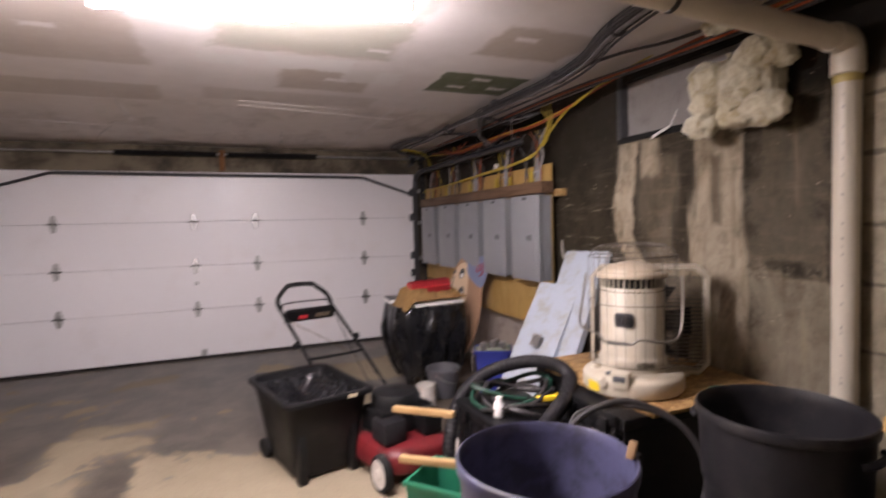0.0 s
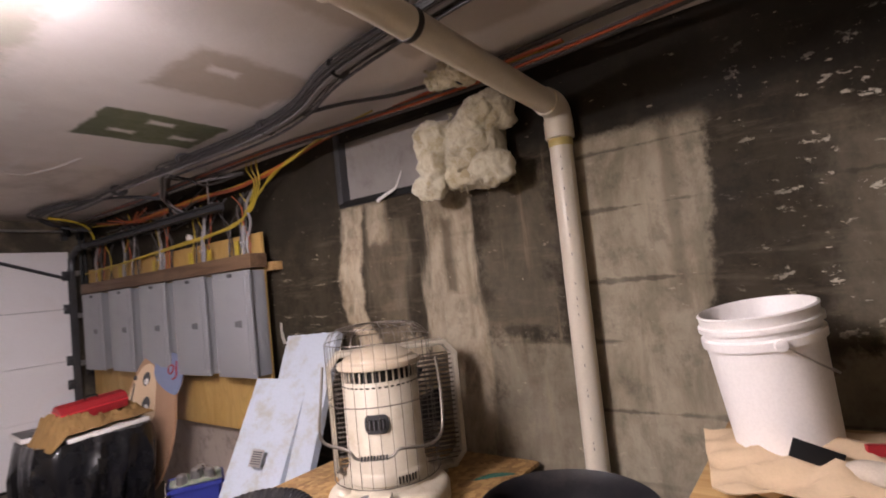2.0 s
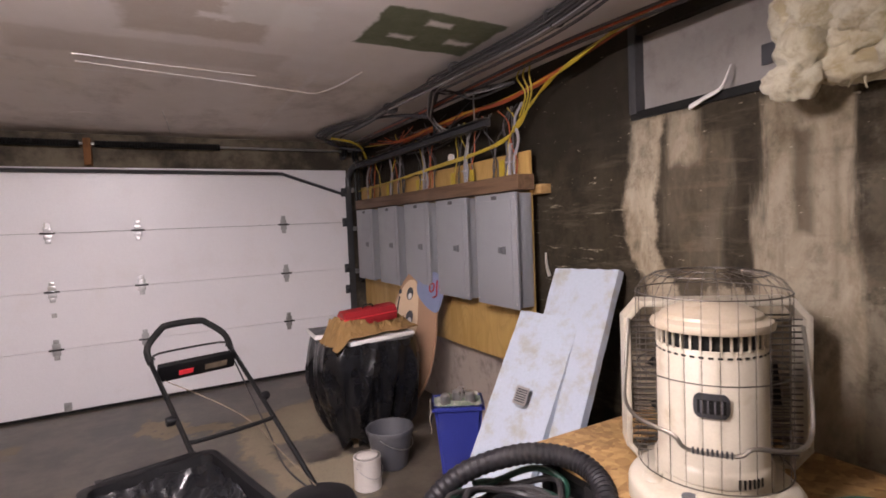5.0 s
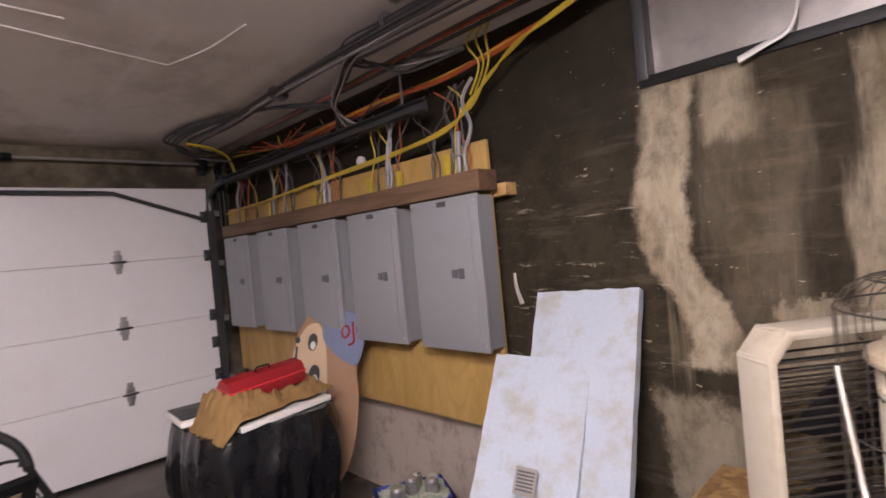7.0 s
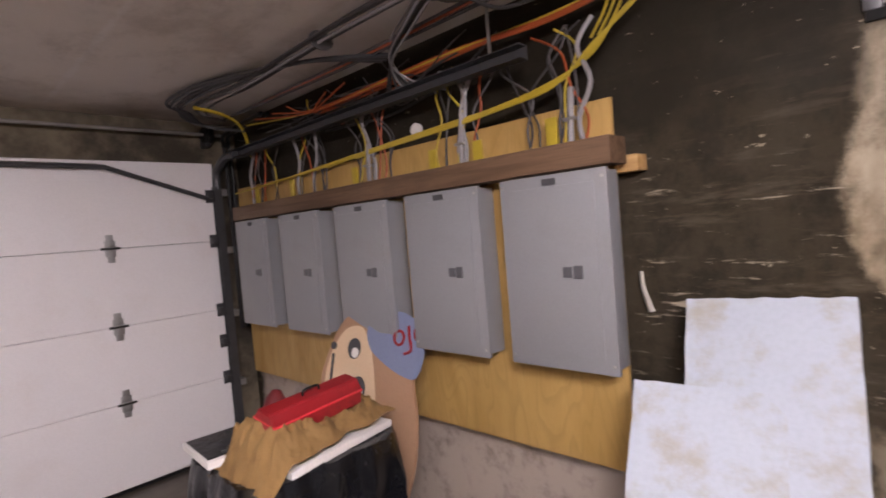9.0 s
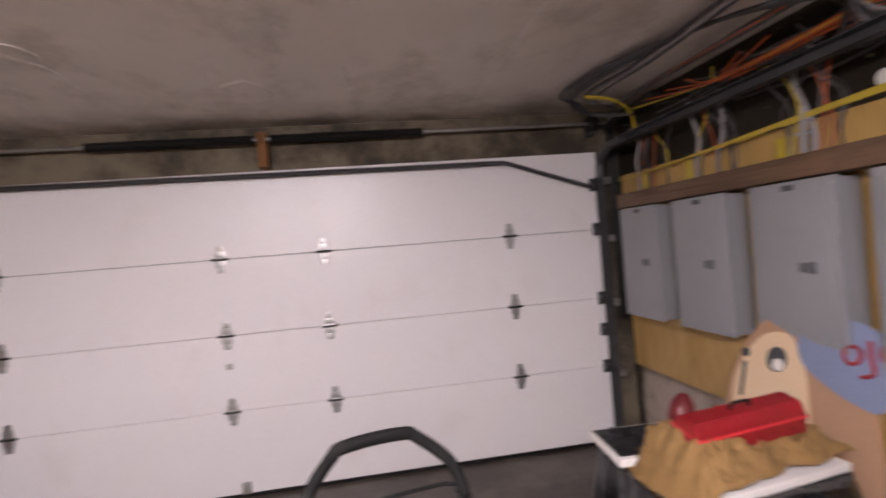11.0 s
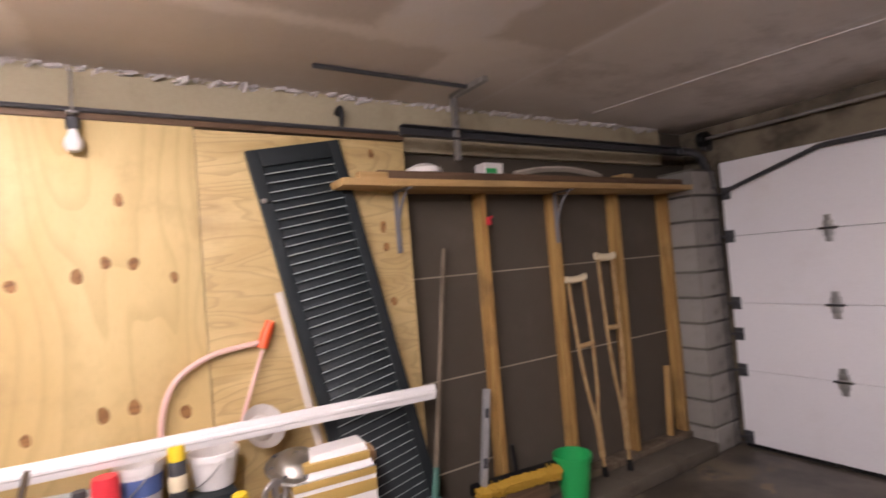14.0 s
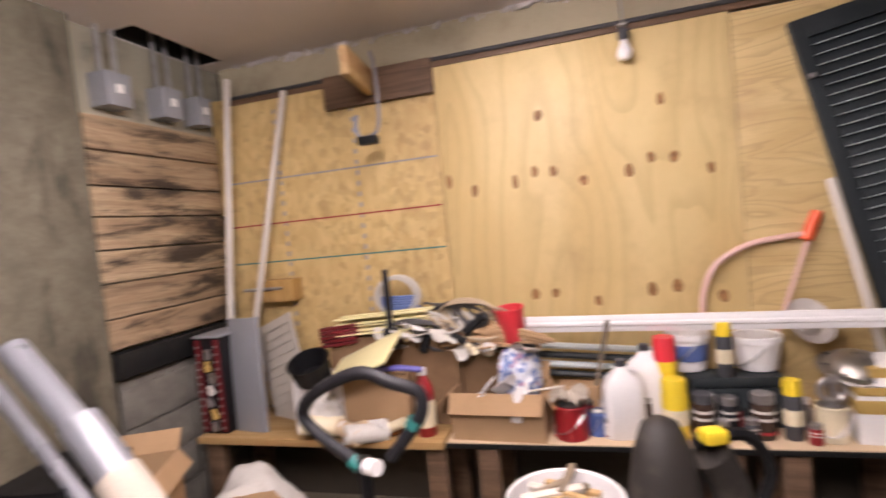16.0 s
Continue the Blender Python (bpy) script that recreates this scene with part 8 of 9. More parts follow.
jar(pose(-2.12, 3.39, B2), 0.034, 0.155, M_GREYPL, "small grey tin jar", M_TIN)
jar(pose(-2.09, 3.505, B2), 0.044, 0.18, M_DARKJAR, "dark jar with silver lid", M_TIN)
spray_can(pose(-2.08, 3.605, B2), 0.034, 0.235, M_INK, "black spray can with yellow cap", M_YELLOW)
paint_can(pose(-2.08, 3.735, B2, 0, 0, 60), 0.055, 0.135, M_CREAMLABEL, "cream-labelled tin with metal cap", M_TIN)
bm = mesh()
pts = [(0, 0.045 * math.cos(a), 0.045 * math.sin(a)) for a in (2 * math.pi * k / 20 for k in range(21))]
tube(bm, pts, 0.013, 8, 1)
box(bm, -0.012, -0.012, -0.06, 0.012, 0.012, 0.06, 0.004)
solo("metal_valve", bm, M_TIN, "round metal valve wheel on a tin", "valve", m=pose(-2.08, 3.74, 0.70, 0, 0, 10))
wbx = carton(pose(-2.13, 3.985, B2, 0, 0, -5), 0.11, 0.175, 0.215, M_WHITE, "white carton with tan stripes, closed", False)
for z0, z1, mat in ((0.115, 0.165, M_GOLD), (0.183, 0.2145, M_GOLD)):
    bm = mesh()
    box(bm, -0.112, -0.177, z0, 0.112, 0.177, z1, 0.001)
    part("stripe", bm, mat, wbx, "tan stripe")
bm = mesh()
rings(bm, [[Vector((x, y, z)) for y in (-0.17, 0.14) for x in ((-0.10, 0.10) if y < 0 else (0.10, -0.10))] for z in (0.216, 0.22)])
rings(bm, [[Vector((-0.10, -0.12, 0.22)), Vector((0.10, -0.12, 0.22)), Vector((0.10, 0.17, 0.22)), Vector((-0.10, 0.17, 0.22))], [Vector((-0.06, -0.08, 0.30)), Vector((0.06, -0.08, 0.30)), Vector((0.06, 0.15, 0.31)), Vector((-0.06, 0.15, 0.31))]])
part("folded_top", bm, M_WHITE, wbx, "white folded top")
bm = mesh()
box(bm, -0.092, -0.125, 0.245, 0.092, 0.16, 0.278, 0.002)
part("stripe", bm, M_GOLD, wbx)
bm = mesh()
box(bm, 0.1105, -0.05, 0.02, 0.1115, 0.10, 0.028, 0)
part("print_line", bm, M_INK, wbx, "unreadable printed line")

# second row
gt = thing("green_case", pose(-2.24, 3.44, B2, 0, 0, 2), "dark green metal case behind the jars", "case")
bm = mesh()
box(bm, -0.07, -0.175, 0, 0.07, 0.175, 0.17, 0.01)
part("body", bm, M_SHUTTER, gt)
bm = mesh()
box(bm, -0.073, -0.178, 0.172, 0.073, 0.178, 0.215, 0.01)
part("lid", bm, M_SHUTTER, gt)
pail(pose(-2.30, 3.55, B2 + 0.2145, 0, 0, 10), 0.075, 0.095, 0.15, M_WHITE, "small white tub with wire handle")
o = pail(pose(-2.31, 3.28, B2 + 0.2145, 0, 0, 20), 0.07, 0.085, 0.17, M_WHITE, "white tub with blue printed label", "bucket")
bm = mesh()
lathe(bm, [(0.0785, 0.05), (0.0795, 0.051), (0.084, 0.12), (0.083, 0.121)], 28, cap=False)
part("label", bm, M_LABELBLUE, o, "blue printed label")
spray_can(pose(-2.20, 3.405, B2 + 0.2145), 0.033, 0.23, M_INK, "black spray can with bright yellow cap", M_YELLOW)
hc = thing("hub_cap", pose(-2.17, 3.86, 0.745, -4, 16, 0) @ Matrix.Diagonal((0.88, 0.88, 1.1, 1)), "dented chrome hub cap lying on a box", "hub cap")
bm = mesh()
lathe(bm, [(0.15, 0.0), (0.156, 0.006), (0.15, 0.014), (0.12, 0.02), (0.10, 0.045), (0.06, 0.06), (0.03, 0.062), (0.028, 0.055), (0.0, 0.056)], 40)
part("disc", bm, M_CHROME, hc)
for k in range(8):
    a = radians(45 * k)
    bm = mesh()
    box(bm, -0.012, -0.006, 0.0215, 0.012, 0.006, 0.026, 0.002, pose(0.128 * math.cos(a), 0.128 * math.sin(a), 0, 0, 0, 45 * k))
    part("slot", bm, M_INK, hc)
bm = mesh()
lathe(bm, [(0.09, 0), (0.12, 0.05), (0.13, 0.10), (0.128, 0.10), (0.115, 0.05), (0.0, 0.006)], 24)
solo("wicker_bowl", bm, M_CARD, "brown wicker bowl behind the carton", "bowl", m=pose(-2.28, 4.12, 0.62, 0, 20, 0))
bm = mesh()
lathe(bm, [(0.0, 0.06), (0.06, 0.0), (0.10, 0.03), (0.102, 0.032), (0.06, 0.005), (0.0, 0.064)], 24)
solo("tin_funnel", bm, M_OLDWHITE, "white plastic funnel standing at the wall", "funnel", m=pose(-2.35, 3.76, 0.90, 0, 60, 20))

# long white vinyl trim lying across everything
bm = mesh()
a, b = Vector((-2.16, 4.57, 0.935)), Vector((-2.24, 2.18, 0.975))
d = b - a
q = Matrix.Translation(a) @ d.to_track_quat("Z", "Y").to_matrix().to_4x4()
prof = [(-0.036, -0.012), (0.036, -0.012), (0.036, 0.0), (0.02, 0.006), (0.012, 0.006), (0.006, 0.013), (-0.006, 0.013), (-0.012, 0.006), (-0.02, 0.006), (-0.036, 0.0)]
rings(bm, [[q @ Vector((v, u, z)) for u, v in prof] for z in (0, d.length)])
solo("vinyl_trim", bm, M_PVCWHITE, "long white vinyl trim lying across the clutter", "trim piece", smooth=30)
# dark folded chair and sticks behind
for k in range(4):
    bm = mesh()
    rod(bm, (-2.34, 2.45, 0.86 - k * 0.045), (-2.36, 3.14, 0.80 - k * 0.045), 0.016, 8)
    solo("stacked_batten", bm, M_SHUTTER if k % 2 else M_SLATEDGE, "dark green batten stacked behind the jugs", "batten", "stacked battens")
bm = mesh()
box(bm, -2.40, 2.70, BZ - 0.011, -2.26, 3.16, 0.66, 0.004)
solo("low_box", bm, M_CARD, "long brown box under the stacked slats", "box")
bm = mesh()
rod(bm, (-2.16, 2.88, 0.70), (-2.20, 2.95, 0.98), 0.010, 8)
solo("wood_stick", bm, M_GREYWOOD, "weathered stick stuck upright in the clutter", "stick")
bm = mesh()
for k in range(11):
    y = 2.2 + (k % 6) * 0.03
    tube(bm, [(-2.16 - 0.012 * k, y - 0.02, 0.90 + 0.012 * k), (-2.13, y + 0.18, 0.93 + 0.006 * k), (-2.16, y + 0.36, 0.885 + 0.004 * k)], 0.011, 7, 4)
solo("kindling", bm, M_CARD, "bundle of curved brown sticks on the boxes", "sticks", kind="stuff")

# the heap: cup, coils, cords, sheets
rc = thing("red_cup", pose(-2.17, 2.535, 0.905, 4, 6, 0), "bright red plastic cup", "cup")
bm = mesh()
lathe(bm, [(0.046, 0), (0.05, 0.004), (0.066, 0.155), (0.070, 0.157), (0.070, 0.165), (0.064, 0.165), (0.047, 0.01), (0, 0.008)], 28)
part("body", bm, M_REDCAP, rc)
bg = mesh()
out = bo.create_icosphere(bg, subdivisions=4, radius=1.0)
for v in bg.verts:
    n = v.co.normalized()
    k = 1 + 0.5 * (0.3 - abs(noise.noise(n * 2.2))) + 0.35 * (0.25 - abs(noise.noise(n * 5)))
    k *= 1 - 0.25 * n.z
    v.co = Vector((n.x * 0.06 * k, n.y * 0.085 * k, n.z * 0.125 * k))
solo("plastic_bag", bg, M_PRINTBAG, "crumpled white and blue printed bag", "plastic bag", m=pose(-2.14, 2.55, 0.80), smooth=60)
wc = thing("wire_coil", pose(0, 0, 0), "white wire coil standing at the wall", "wire coil")
for k in range(7):
    bm = mesh()
    pts = [(-2.30 + 0.012 * k, 1.95 + (0.10 + 0.008 * (k % 3)) * math.cos(a), 1.14 + (0.10 + 0.01 * (k % 2)) * math.sin(a) * 0.9) for a in (2 * math.pi * q / 26 for q in range(27))]
    tube(bm, pts, 0.006, 6, 1)
    part("turn", bm, M_WHITECABLE, wc)
bm = mesh()
for k in range(6):
    tube(bm, [(-2.26, 1.86, 1.075 + 0.012 * k), (-2.22, 1.95, 1.08 + 0.012 * k), (-2.26, 2.06, 1.075 + 0.012 * k)], 0.006, 6, 4)
solo("striped_cloth", bm, M_LABELBLUE, "folded blue and white striped cloth", "cloth")
sb2 = thing("shim_bundle", pose(-2.20, 1.89, 0.98, 3, 0, 0), "stack of pale yellow wooden shims", "wood shims")
bm = mesh()
box(bm, -0.02, -0.25, 0, 0.02, 0.25, 0.006, 0.001)
shim = finish("shim", bm, M_PALEYEL)
for k in range(14):
    shared("shim", shim, sb2, pose(rng.uniform(-0.05, 0.05), rng.uniform(-0.02, 0.02), 0.0065 * k, 0, 0, rng.uniform(-3, 3)))
carton(pose(-2.27, 1.93, BZ, 0, 0, 0), 0.11, 0.34, 0.44, M_BROWNBOX, "tall dark brown box carrying the heap", False)
carton(pose(-2.29, 2.38, B2, 0, 0, 0), 0.10, 0.18, 0.36, M_BROWNBOX, "brown box behind the open box", False)
bm = mesh()
box(bm, -0.011, -0.012, 0, 0.011, 0.012, 0.32, 0.004)
box(bm, -0.02, -0.04, -0.06, 0.02, 0.04, 0.04, 0.015)
solo("mallet", bm, M_GREYPL, "dark grey mallet standing in the heap", "mallet", m=pose(-2.10, 1.96, 0.97))
r = random.Random(21)
for k in range(28):
    bm = mesh()
    cy, cz = 2.22 + r.uniform(-0.12, 0.16), 0.96 + r.uniform(-0.03, 0.05)
    ry, rz, tw = r.uniform(0.06, 0.17), r.uniform(0.04, 0.12), r.uniform(0, 3)
    pts = [(-2.22 + 0.06 * math.sin(a * 2 + tw), cy + ry * math.cos(a + tw), cz + rz * math.sin(a) + 0.02 * math.sin(3 * a)) for a in (2 * math.pi * q / 16 for q in range(14))]
    tube(bm, pts, r.uniform(0.004, 0.009), 6, 3)
    solo("cord_tangle", bm, (M_WHITECABLE, M_ROPE, M_BLKCABLE, M_ROPE, M_GREYCABLE)[k % 5], ("pale loop of cord in the heap", "tan loop of rope in the heap", "black loop of cord in the heap", "tan loop of rope in the heap", "grey loop of cord in the heap")[k % 5], "cord", "tangled cords")
for k, (y, z, a) in enumerate(((2.36, 1.0, 40), (2.30, 0.93, -30), (2.12, 0.94, 70))):
    bm = mesh()
    rod(bm, (0, -0.06, 0), (0, 0.06, 0), 0.022, 12)
    solo("rubber_grip", bm, M_BLACKPL, "short black rubber grip in the heap", "grip", "grips in the heap", m=pose(-2.14, y, z, a, 0, 10))
bm = mesh()
box(bm, -0.13, -0.19, 0, 0.13, 0.19, 0.012, 0.002)
solo("yellow_pad", bm, M_PALEYEL, "pale yellow foam sheet lying tilted on the heap", "foam sheet", m=pose(-1.97, 1.86, 0.885, 24, 20, 0))
bt = thing("black_bowl", pose(-2.02, 1.57, 0.80, 0, 24, 0), "black open tin lying tilted", "tin")
bm = mesh()
lathe(bm, [(0.085, 0), (0.10, 0.10), (0.104, 0.102), (0.096, 0.10), (0.08, 0.008), (0, 0.006)], 28)
part("body", bm, M_BLACKPL, bt)
carton(pose(-2.12, 1.57, BZ, 0, 0, 5), 0.10, 0.13, 0.27, M_WHITE, "white box under the black tin", False)
bm = mesh()
tube(bm, [(-1.96, 1.90, 0.84), (-1.96, 2.02, 0.855), (-1.98, 2.14, 0.84)], 0.014, 10, 4)
solo("violet_tube", bm, M_PURPLE, "violet-blue plastic tube on the box", "tube")
for k in range(5):
    bm = mesh()
    y, z = 1.55 + 0.09 * k, BZ + 0.03
    rod(bm, (-2.0, y, z + 0.02 * (k % 2)), (-1.9 - 0.02 * k, y + 0.12, z + 0.05), 0.024, 10)
    solo("paper_roll", bm, (M_CREAMLABEL, M_WHITE, M_CARDPALE, M_WHITE, M_CREAMLABEL)[k], ("cream paper roll on the bench", "white paper roll on the bench", "tan paper roll on the bench", "white paper roll on the bench", "cream paper roll on the bench")[k], "paper roll", "loose rolls")

# boards standing at the end of the bench
bm = mesh()
box(bm, -0.012, -0.105, 0, 0.012, 0.105, 0.58, 0.003)
solo("grey_panel", bm, M_PANELGREY, "flat grey metal panel standing on the bench", "panel", m=pose(-2.04, 1.17, BZ, 3, -4, -12))
rp = thing("ribbed_panel", pose(-2.20, 1.32, BZ, 20, -6, -20), "stack of pale ribbed vinyl siding", "vinyl siding")
for k in range(11):
    bm = mesh()
    rings(bm, [[Vector((x, y, z)) for x, z in ((0.0, 0.05 * k), (0.012, 0.05 * k), (0.004, 0.05 * k + 0.05), (-0.004, 0.05 * k + 0.05))] for y in (-0.15, 0.17)])
    part("lap", bm, M_SIDING, rp)
rr = thing("red_rack", pose(-2.10, 0.985, BZ, 0, 0, 0), "dark red drawer rack with small metal pulls", "drawer rack")
bm = mesh()
box(bm, -0.10, -0.07, 0.0, 0.10, 0.07, 0.50, 0.006)
part("frame", bm, M_BLACKPL, rr)
bm = mesh()
box(bm, -0.115, -0.08, 0.5, 0.115, 0.09, 0.512, 0.003)
part("top", bm, M_PANELGREY, rr)
for s in (-0.056, 0.056):
    bm = mesh()
    box(bm, 0.1005, s - 0.013, 0.015, 0.112, s + 0.013, 0.49, 0.003)
    dr = part("upright", bm, M_DECK, rr, "dark red metal upright")
    for k in range(12):
        bm = mesh()
        box(bm, 0.1125, s - 0.010, 0.03 + k * 0.038, 0.1145, s + 0.004, 0.042 + k * 0.038, 0)
        part("slot", bm, M_TIN, dr)
for k in range(7):
    bm = mesh()
    lathe(bm, [(0.0, 0.0), (0.017, 0.001), (0.019, 0.02), (0.013, 0.034), (0.016, 0.05), (0.0, 0.052)], 12, m=pose(0.105, 0.012 * math.sin(k * 2.1), 0.02 + 0.062 * k, 12 * math.sin(k), 10, 0))
    part("fitting", bm, (M_TIN, M_GOLD, M_TIN, M_OLDWHITE)[k % 4], rr, "loose metal fitting")
bm = mesh()
box(bm, -0.079, -0.13, 0, 0.03, 0.10, 0.12, 0.003)
solo("pine_block", bm, M_STUD, "pine block with a bolt on the strand board", "wood block", m=pose(-2.36, 1.20, 1.14))
bm = mesh()
rod(bm, (-2.322, 1.0, 1.215), (-2.322, 1.24, 1.215), 0.009, 8)
solo("steel_bolt", bm, M_TIN, "long steel bolt on the pine block", "bolt")

# ---------------------------------------------------------------- things before the bench
hl = thing("bent_handlebar", pose(0, 0, 0), "bent dark grey padded tube with teal tape", "handlebar")
bm = mesh()
tube(bm, [(-1.0, 2.31, 0.88), (-1.02, 2.22, 0.92), (-1.03, 2.14, 0.98), (-1.03, 2.14, 1.02), (-1.0, 2.20, 1.07), (-0.98, 2.28, 1.11), (-0.98, 2.35, 1.125), (-0.98, 2.42, 1.10), (-1.0, 2.48, 1.07), (-1.0, 2.485, 1.02), (-1.0, 2.45, 0.97), (-1.0, 2.39, 0.90)], 0.017, 10, 4)
part("tube", bm, M_GREYPL, hl)
bm = mesh()
rod(bm, (-1.0, 2.315, 0.90), (-1.0, 2.315, 0.55), 0.018, 10)
rod(bm, (-1.0, 2.315, 0.55), (-1.02, 2.315, FLOOR), 0.016, 10)
part("post", bm, M_BLACKPL, hl)
for a, b in (((-1.0, 2.305, 0.875), (-1.005, 2.28, 0.89)), ((-1.0, 2.468, 1.00), (-1.0, 2.455, 0.98))):
    bm = mesh()
    rod(bm, a, b, 0.020, 10)
    part("tape", bm, M_TEAL, hl, "teal tape band")
bm = mesh()
rod(bm, (-0.985, 2.33, 0.885), (-0.97, 2.365, 0.888), 0.021, 12)
part("end_cap", bm, M_WHITE, hl, "white end cap")
bm = mesh()
box(bm, -0.2, -0.03, 0, 0.2, 0.03, 0.03, 0.008)
box(bm, -0.03, -0.2, 0, 0.03, 0.2, 0.03, 0.008)
o = part("foot", bm, M_BLACKPL, hl)
o.location = (-1.02, 2.315, FLOOR)

wp = pail(pose(-1.22, 2.79, 0.325, 0, 0, 0), 0.13, 0.155, 0.38, M_WHITE, "white bucket full of wood scraps")
for k in range(14):
    bm = mesh()
    ln = r.uniform(0.10, 0.2)
    box(bm, -ln / 2, -0.012, -0.008, ln / 2, 0.012, 0.008, 0.002)
    solo("wood_scrap", bm, (M_PINEX, M_GREYWOOD, M_WHITEWOOD)[k % 3], ("pine scrap in the bucket", "weathered scrap in the bucket", "whitish scrap in the bucket")[k % 3], "wood scrap", "scraps in the bucket", m=pose(-1.22 + r.uniform(-0.06, 0.06), 2.79 + r.uniform(-0.06, 0.06), 0.665 + 0.005 * k, r.uniform(-12, 12), r.uniform(-12, 12), r.uniform(0, 180)))
bm = mesh()
box(bm, -0.20, -0.20, 0, 0.20, 0.20, 0.404, 0.01)
solo("milk_crate", bm, M_BLACKPL, "black crate under the white bucket", "crate", m=pose(-1.22, 2.80, FLOOR))

pb2 = thing("power_blower", pose(-1.33, 3.05, FLOOR, 0, 0, 20) @ Matrix.Diagonal((1, 1, 1.09, 1)), "dark grey garden blower standing upright with yellow label", "leaf blower")
bm = mesh()
loops = []
for z, w, d in ((0.0, 0.07, 0.09), (0.03, 0.085, 0.10), (0.5, 0.09, 0.11), (0.70, 0.085, 0.10), (0.80, 0.07, 0.08), (0.87, 0.045, 0.05), (0.885, 0.02, 0.02)):
    loops.append([Vector((w * math.cos(a) + 0.02 * math.sin(z * 3), d * math.sin(a), z)) for a in (2 * math.pi * k / 24 for k in range(24))])
rings(bm, loops)
part("housing", bm, M_DUSTY, pb2)
bm = mesh()
tube(bm, [(0.02, 0.13, 0.78), (0.02, 0.18, 0.68), (0.03, 0.20, 0.5), (0.03, 0.19, 0.2), (0.03, 0.16, 0.0)], 0.055, 14, 4, 0.05)
part("tube", bm, M_DUSTY, pb2)
bm = mesh()
box(bm, 0.01, 0.10, 0.815, 0.065, 0.165, 0.85, 0.010)
part("yellow_label", bm, M_YELLOW, pb2, "yellow printed label")
bm = mesh()
box(bm, 0.078, 0.17, 0.50, 0.088, 0.22, 0.66, 0.003)
part("label_strip", bm, M_PALEYEL, pb2, "pale yellow label strip")
bm = mesh()
tube(bm, [(0.0, 0.10, 0.80), (-0.02, 0.26, 0.80), (-0.02, 0.33, 0.70), (-0.02, 0.30, 0.62)], 0.018, 8, 4)
part("handle", bm, M_BLACKPL, pb2)

for k in range(3):
    bm = mesh()
    sheet(bm, 20, 20, lambda u, v: Vector((-0.22 + 0.44 * u, -0.20 + 0.4 * v, 0.26 * math.sin(math.pi * u) ** 0.6 * math.sin(math.pi * v) ** 0.6 + 0.04 * noise.noise((u * 6, v * 6, k)) * math.sin(math.pi * u))))
    thicken(bm, 0.004)
    solo("dark_bag", bm, M_BLACKBAG, "black plastic bag slumped before the bench", "plastic bag", "bags under the bench", m=pose(-1.62, 3.1 + 0.42 * k, FLOOR + 0.005, 0, 0, 30 * k), smooth=60)
bm = mesh()
sheet(bm, 22, 22, lambda u, v: Vector((-0.24 + 0.48 * u, -0.3 + 0.6 * v, 0.42 * math.sin(math.pi * u) ** 0.5 * math.sin(math.pi * v) ** 0.5 + 0.06 * noise.noise((u * 6, v * 6, 5)) * math.sin(math.pi * u))))
thicken(bm, 0.004)
solo("clear_bag", bm, M_PAPER, "cloudy white plastic sack slumped under the bench", "plastic sack", m=pose(-1.86, 1.27, FLOOR + 0.005, 0, 0, 10) @ Matrix.Diagonal((1, 1, 1.15, 1)), smooth=60)

# grey tubes leaning by the pillar
for a, b, rad, mat, lab in (((-0.62, 3.00, FLOOR), (-0.80, 1.44, 1.26), 0.036, M_SILVER, "grey plastic tube leaning by the pillar"), ((-0.62, 2.82, FLOOR), (-0.72, 1.74, 1.10), 0.045, M_SILVER, "thick grey tube with a white collar"), ((-0.85, 2.35, FLOOR), (-0.92, 1.15, 1.13), 0.022, M_SILVER, "thin pale grey tube leaning by the pillar")):
    bm = mesh()
    rod(bm, a, b, rad, 16)
    t = solo("leaning_tube", bm, mat, lab, "tube", "leaning tubes")
    if rad == 0.045:
        bm = mesh()
        pa, pbv = Vector(a), Vector(b)
        rod(bm, pa.lerp(pbv, 0.80), pa.lerp(pbv, 0.90), 0.050, 16)
        part("collar", bm, M_CLOTHGREY, t, "pale grey collar")
for k, (x, y, h, s) in enumerate(((-1.34, 1.16, 0.74, 0.15), (-1.62, 1.42, 0.42, 0.2))):
    carton(pose(x, y, FLOOR, 0, 0, 25 + 30 * k), s, s * 0.8, h, M_CARD, "tall open brown carton by the pillar" if k == 0 else "low brown carton by the pillar", k == 0)
carton(pose(-0.98, 1.30, FLOOR, 0, 0, 12), 0.15, 0.12, 0.92, M_BLACKPL, "tall black storage box carrying the leaning tubes", False, "storage box")

# ---------------------------------------------------------------- last small things on the bench
r = random.Random(33)
bm = mesh()
box(bm, -0.011, -0.10, 0, 0.011, 0.10, 0.003, 0.001)
solo("stir_stick", bm, M_WHITEWOOD, "whitish paint stirrer on the open box", "stirrer", m=pose(-2.04, 2.66, 0.725, 14, 6, -20))
for k in range(10):
    bm = mesh()
    ln = r.uniform(0.16, 0.34)
    tube(bm, [(0, -ln / 2, 0), (r.uniform(-0.01, 0.01), 0, r.uniform(0, 0.02)), (0, ln / 2, 0)], r.uniform(0.005, 0.011), 7, 4)
    solo("loose_stick", bm, (M_GREYWOOD, M_BROWNY, M_ROPE, M_GREYWOOD, M_CARD)[k % 5], "thin brown stick lying in the heap", "stick", "sticks in the heap", m=pose(-2.22 + r.uniform(-0.06, 0.06), 2.40 + r.uniform(-0.12, 0.14), 0.882 + 0.007 * k, r.uniform(-8, 8), 0, r.uniform(-50, 50)))
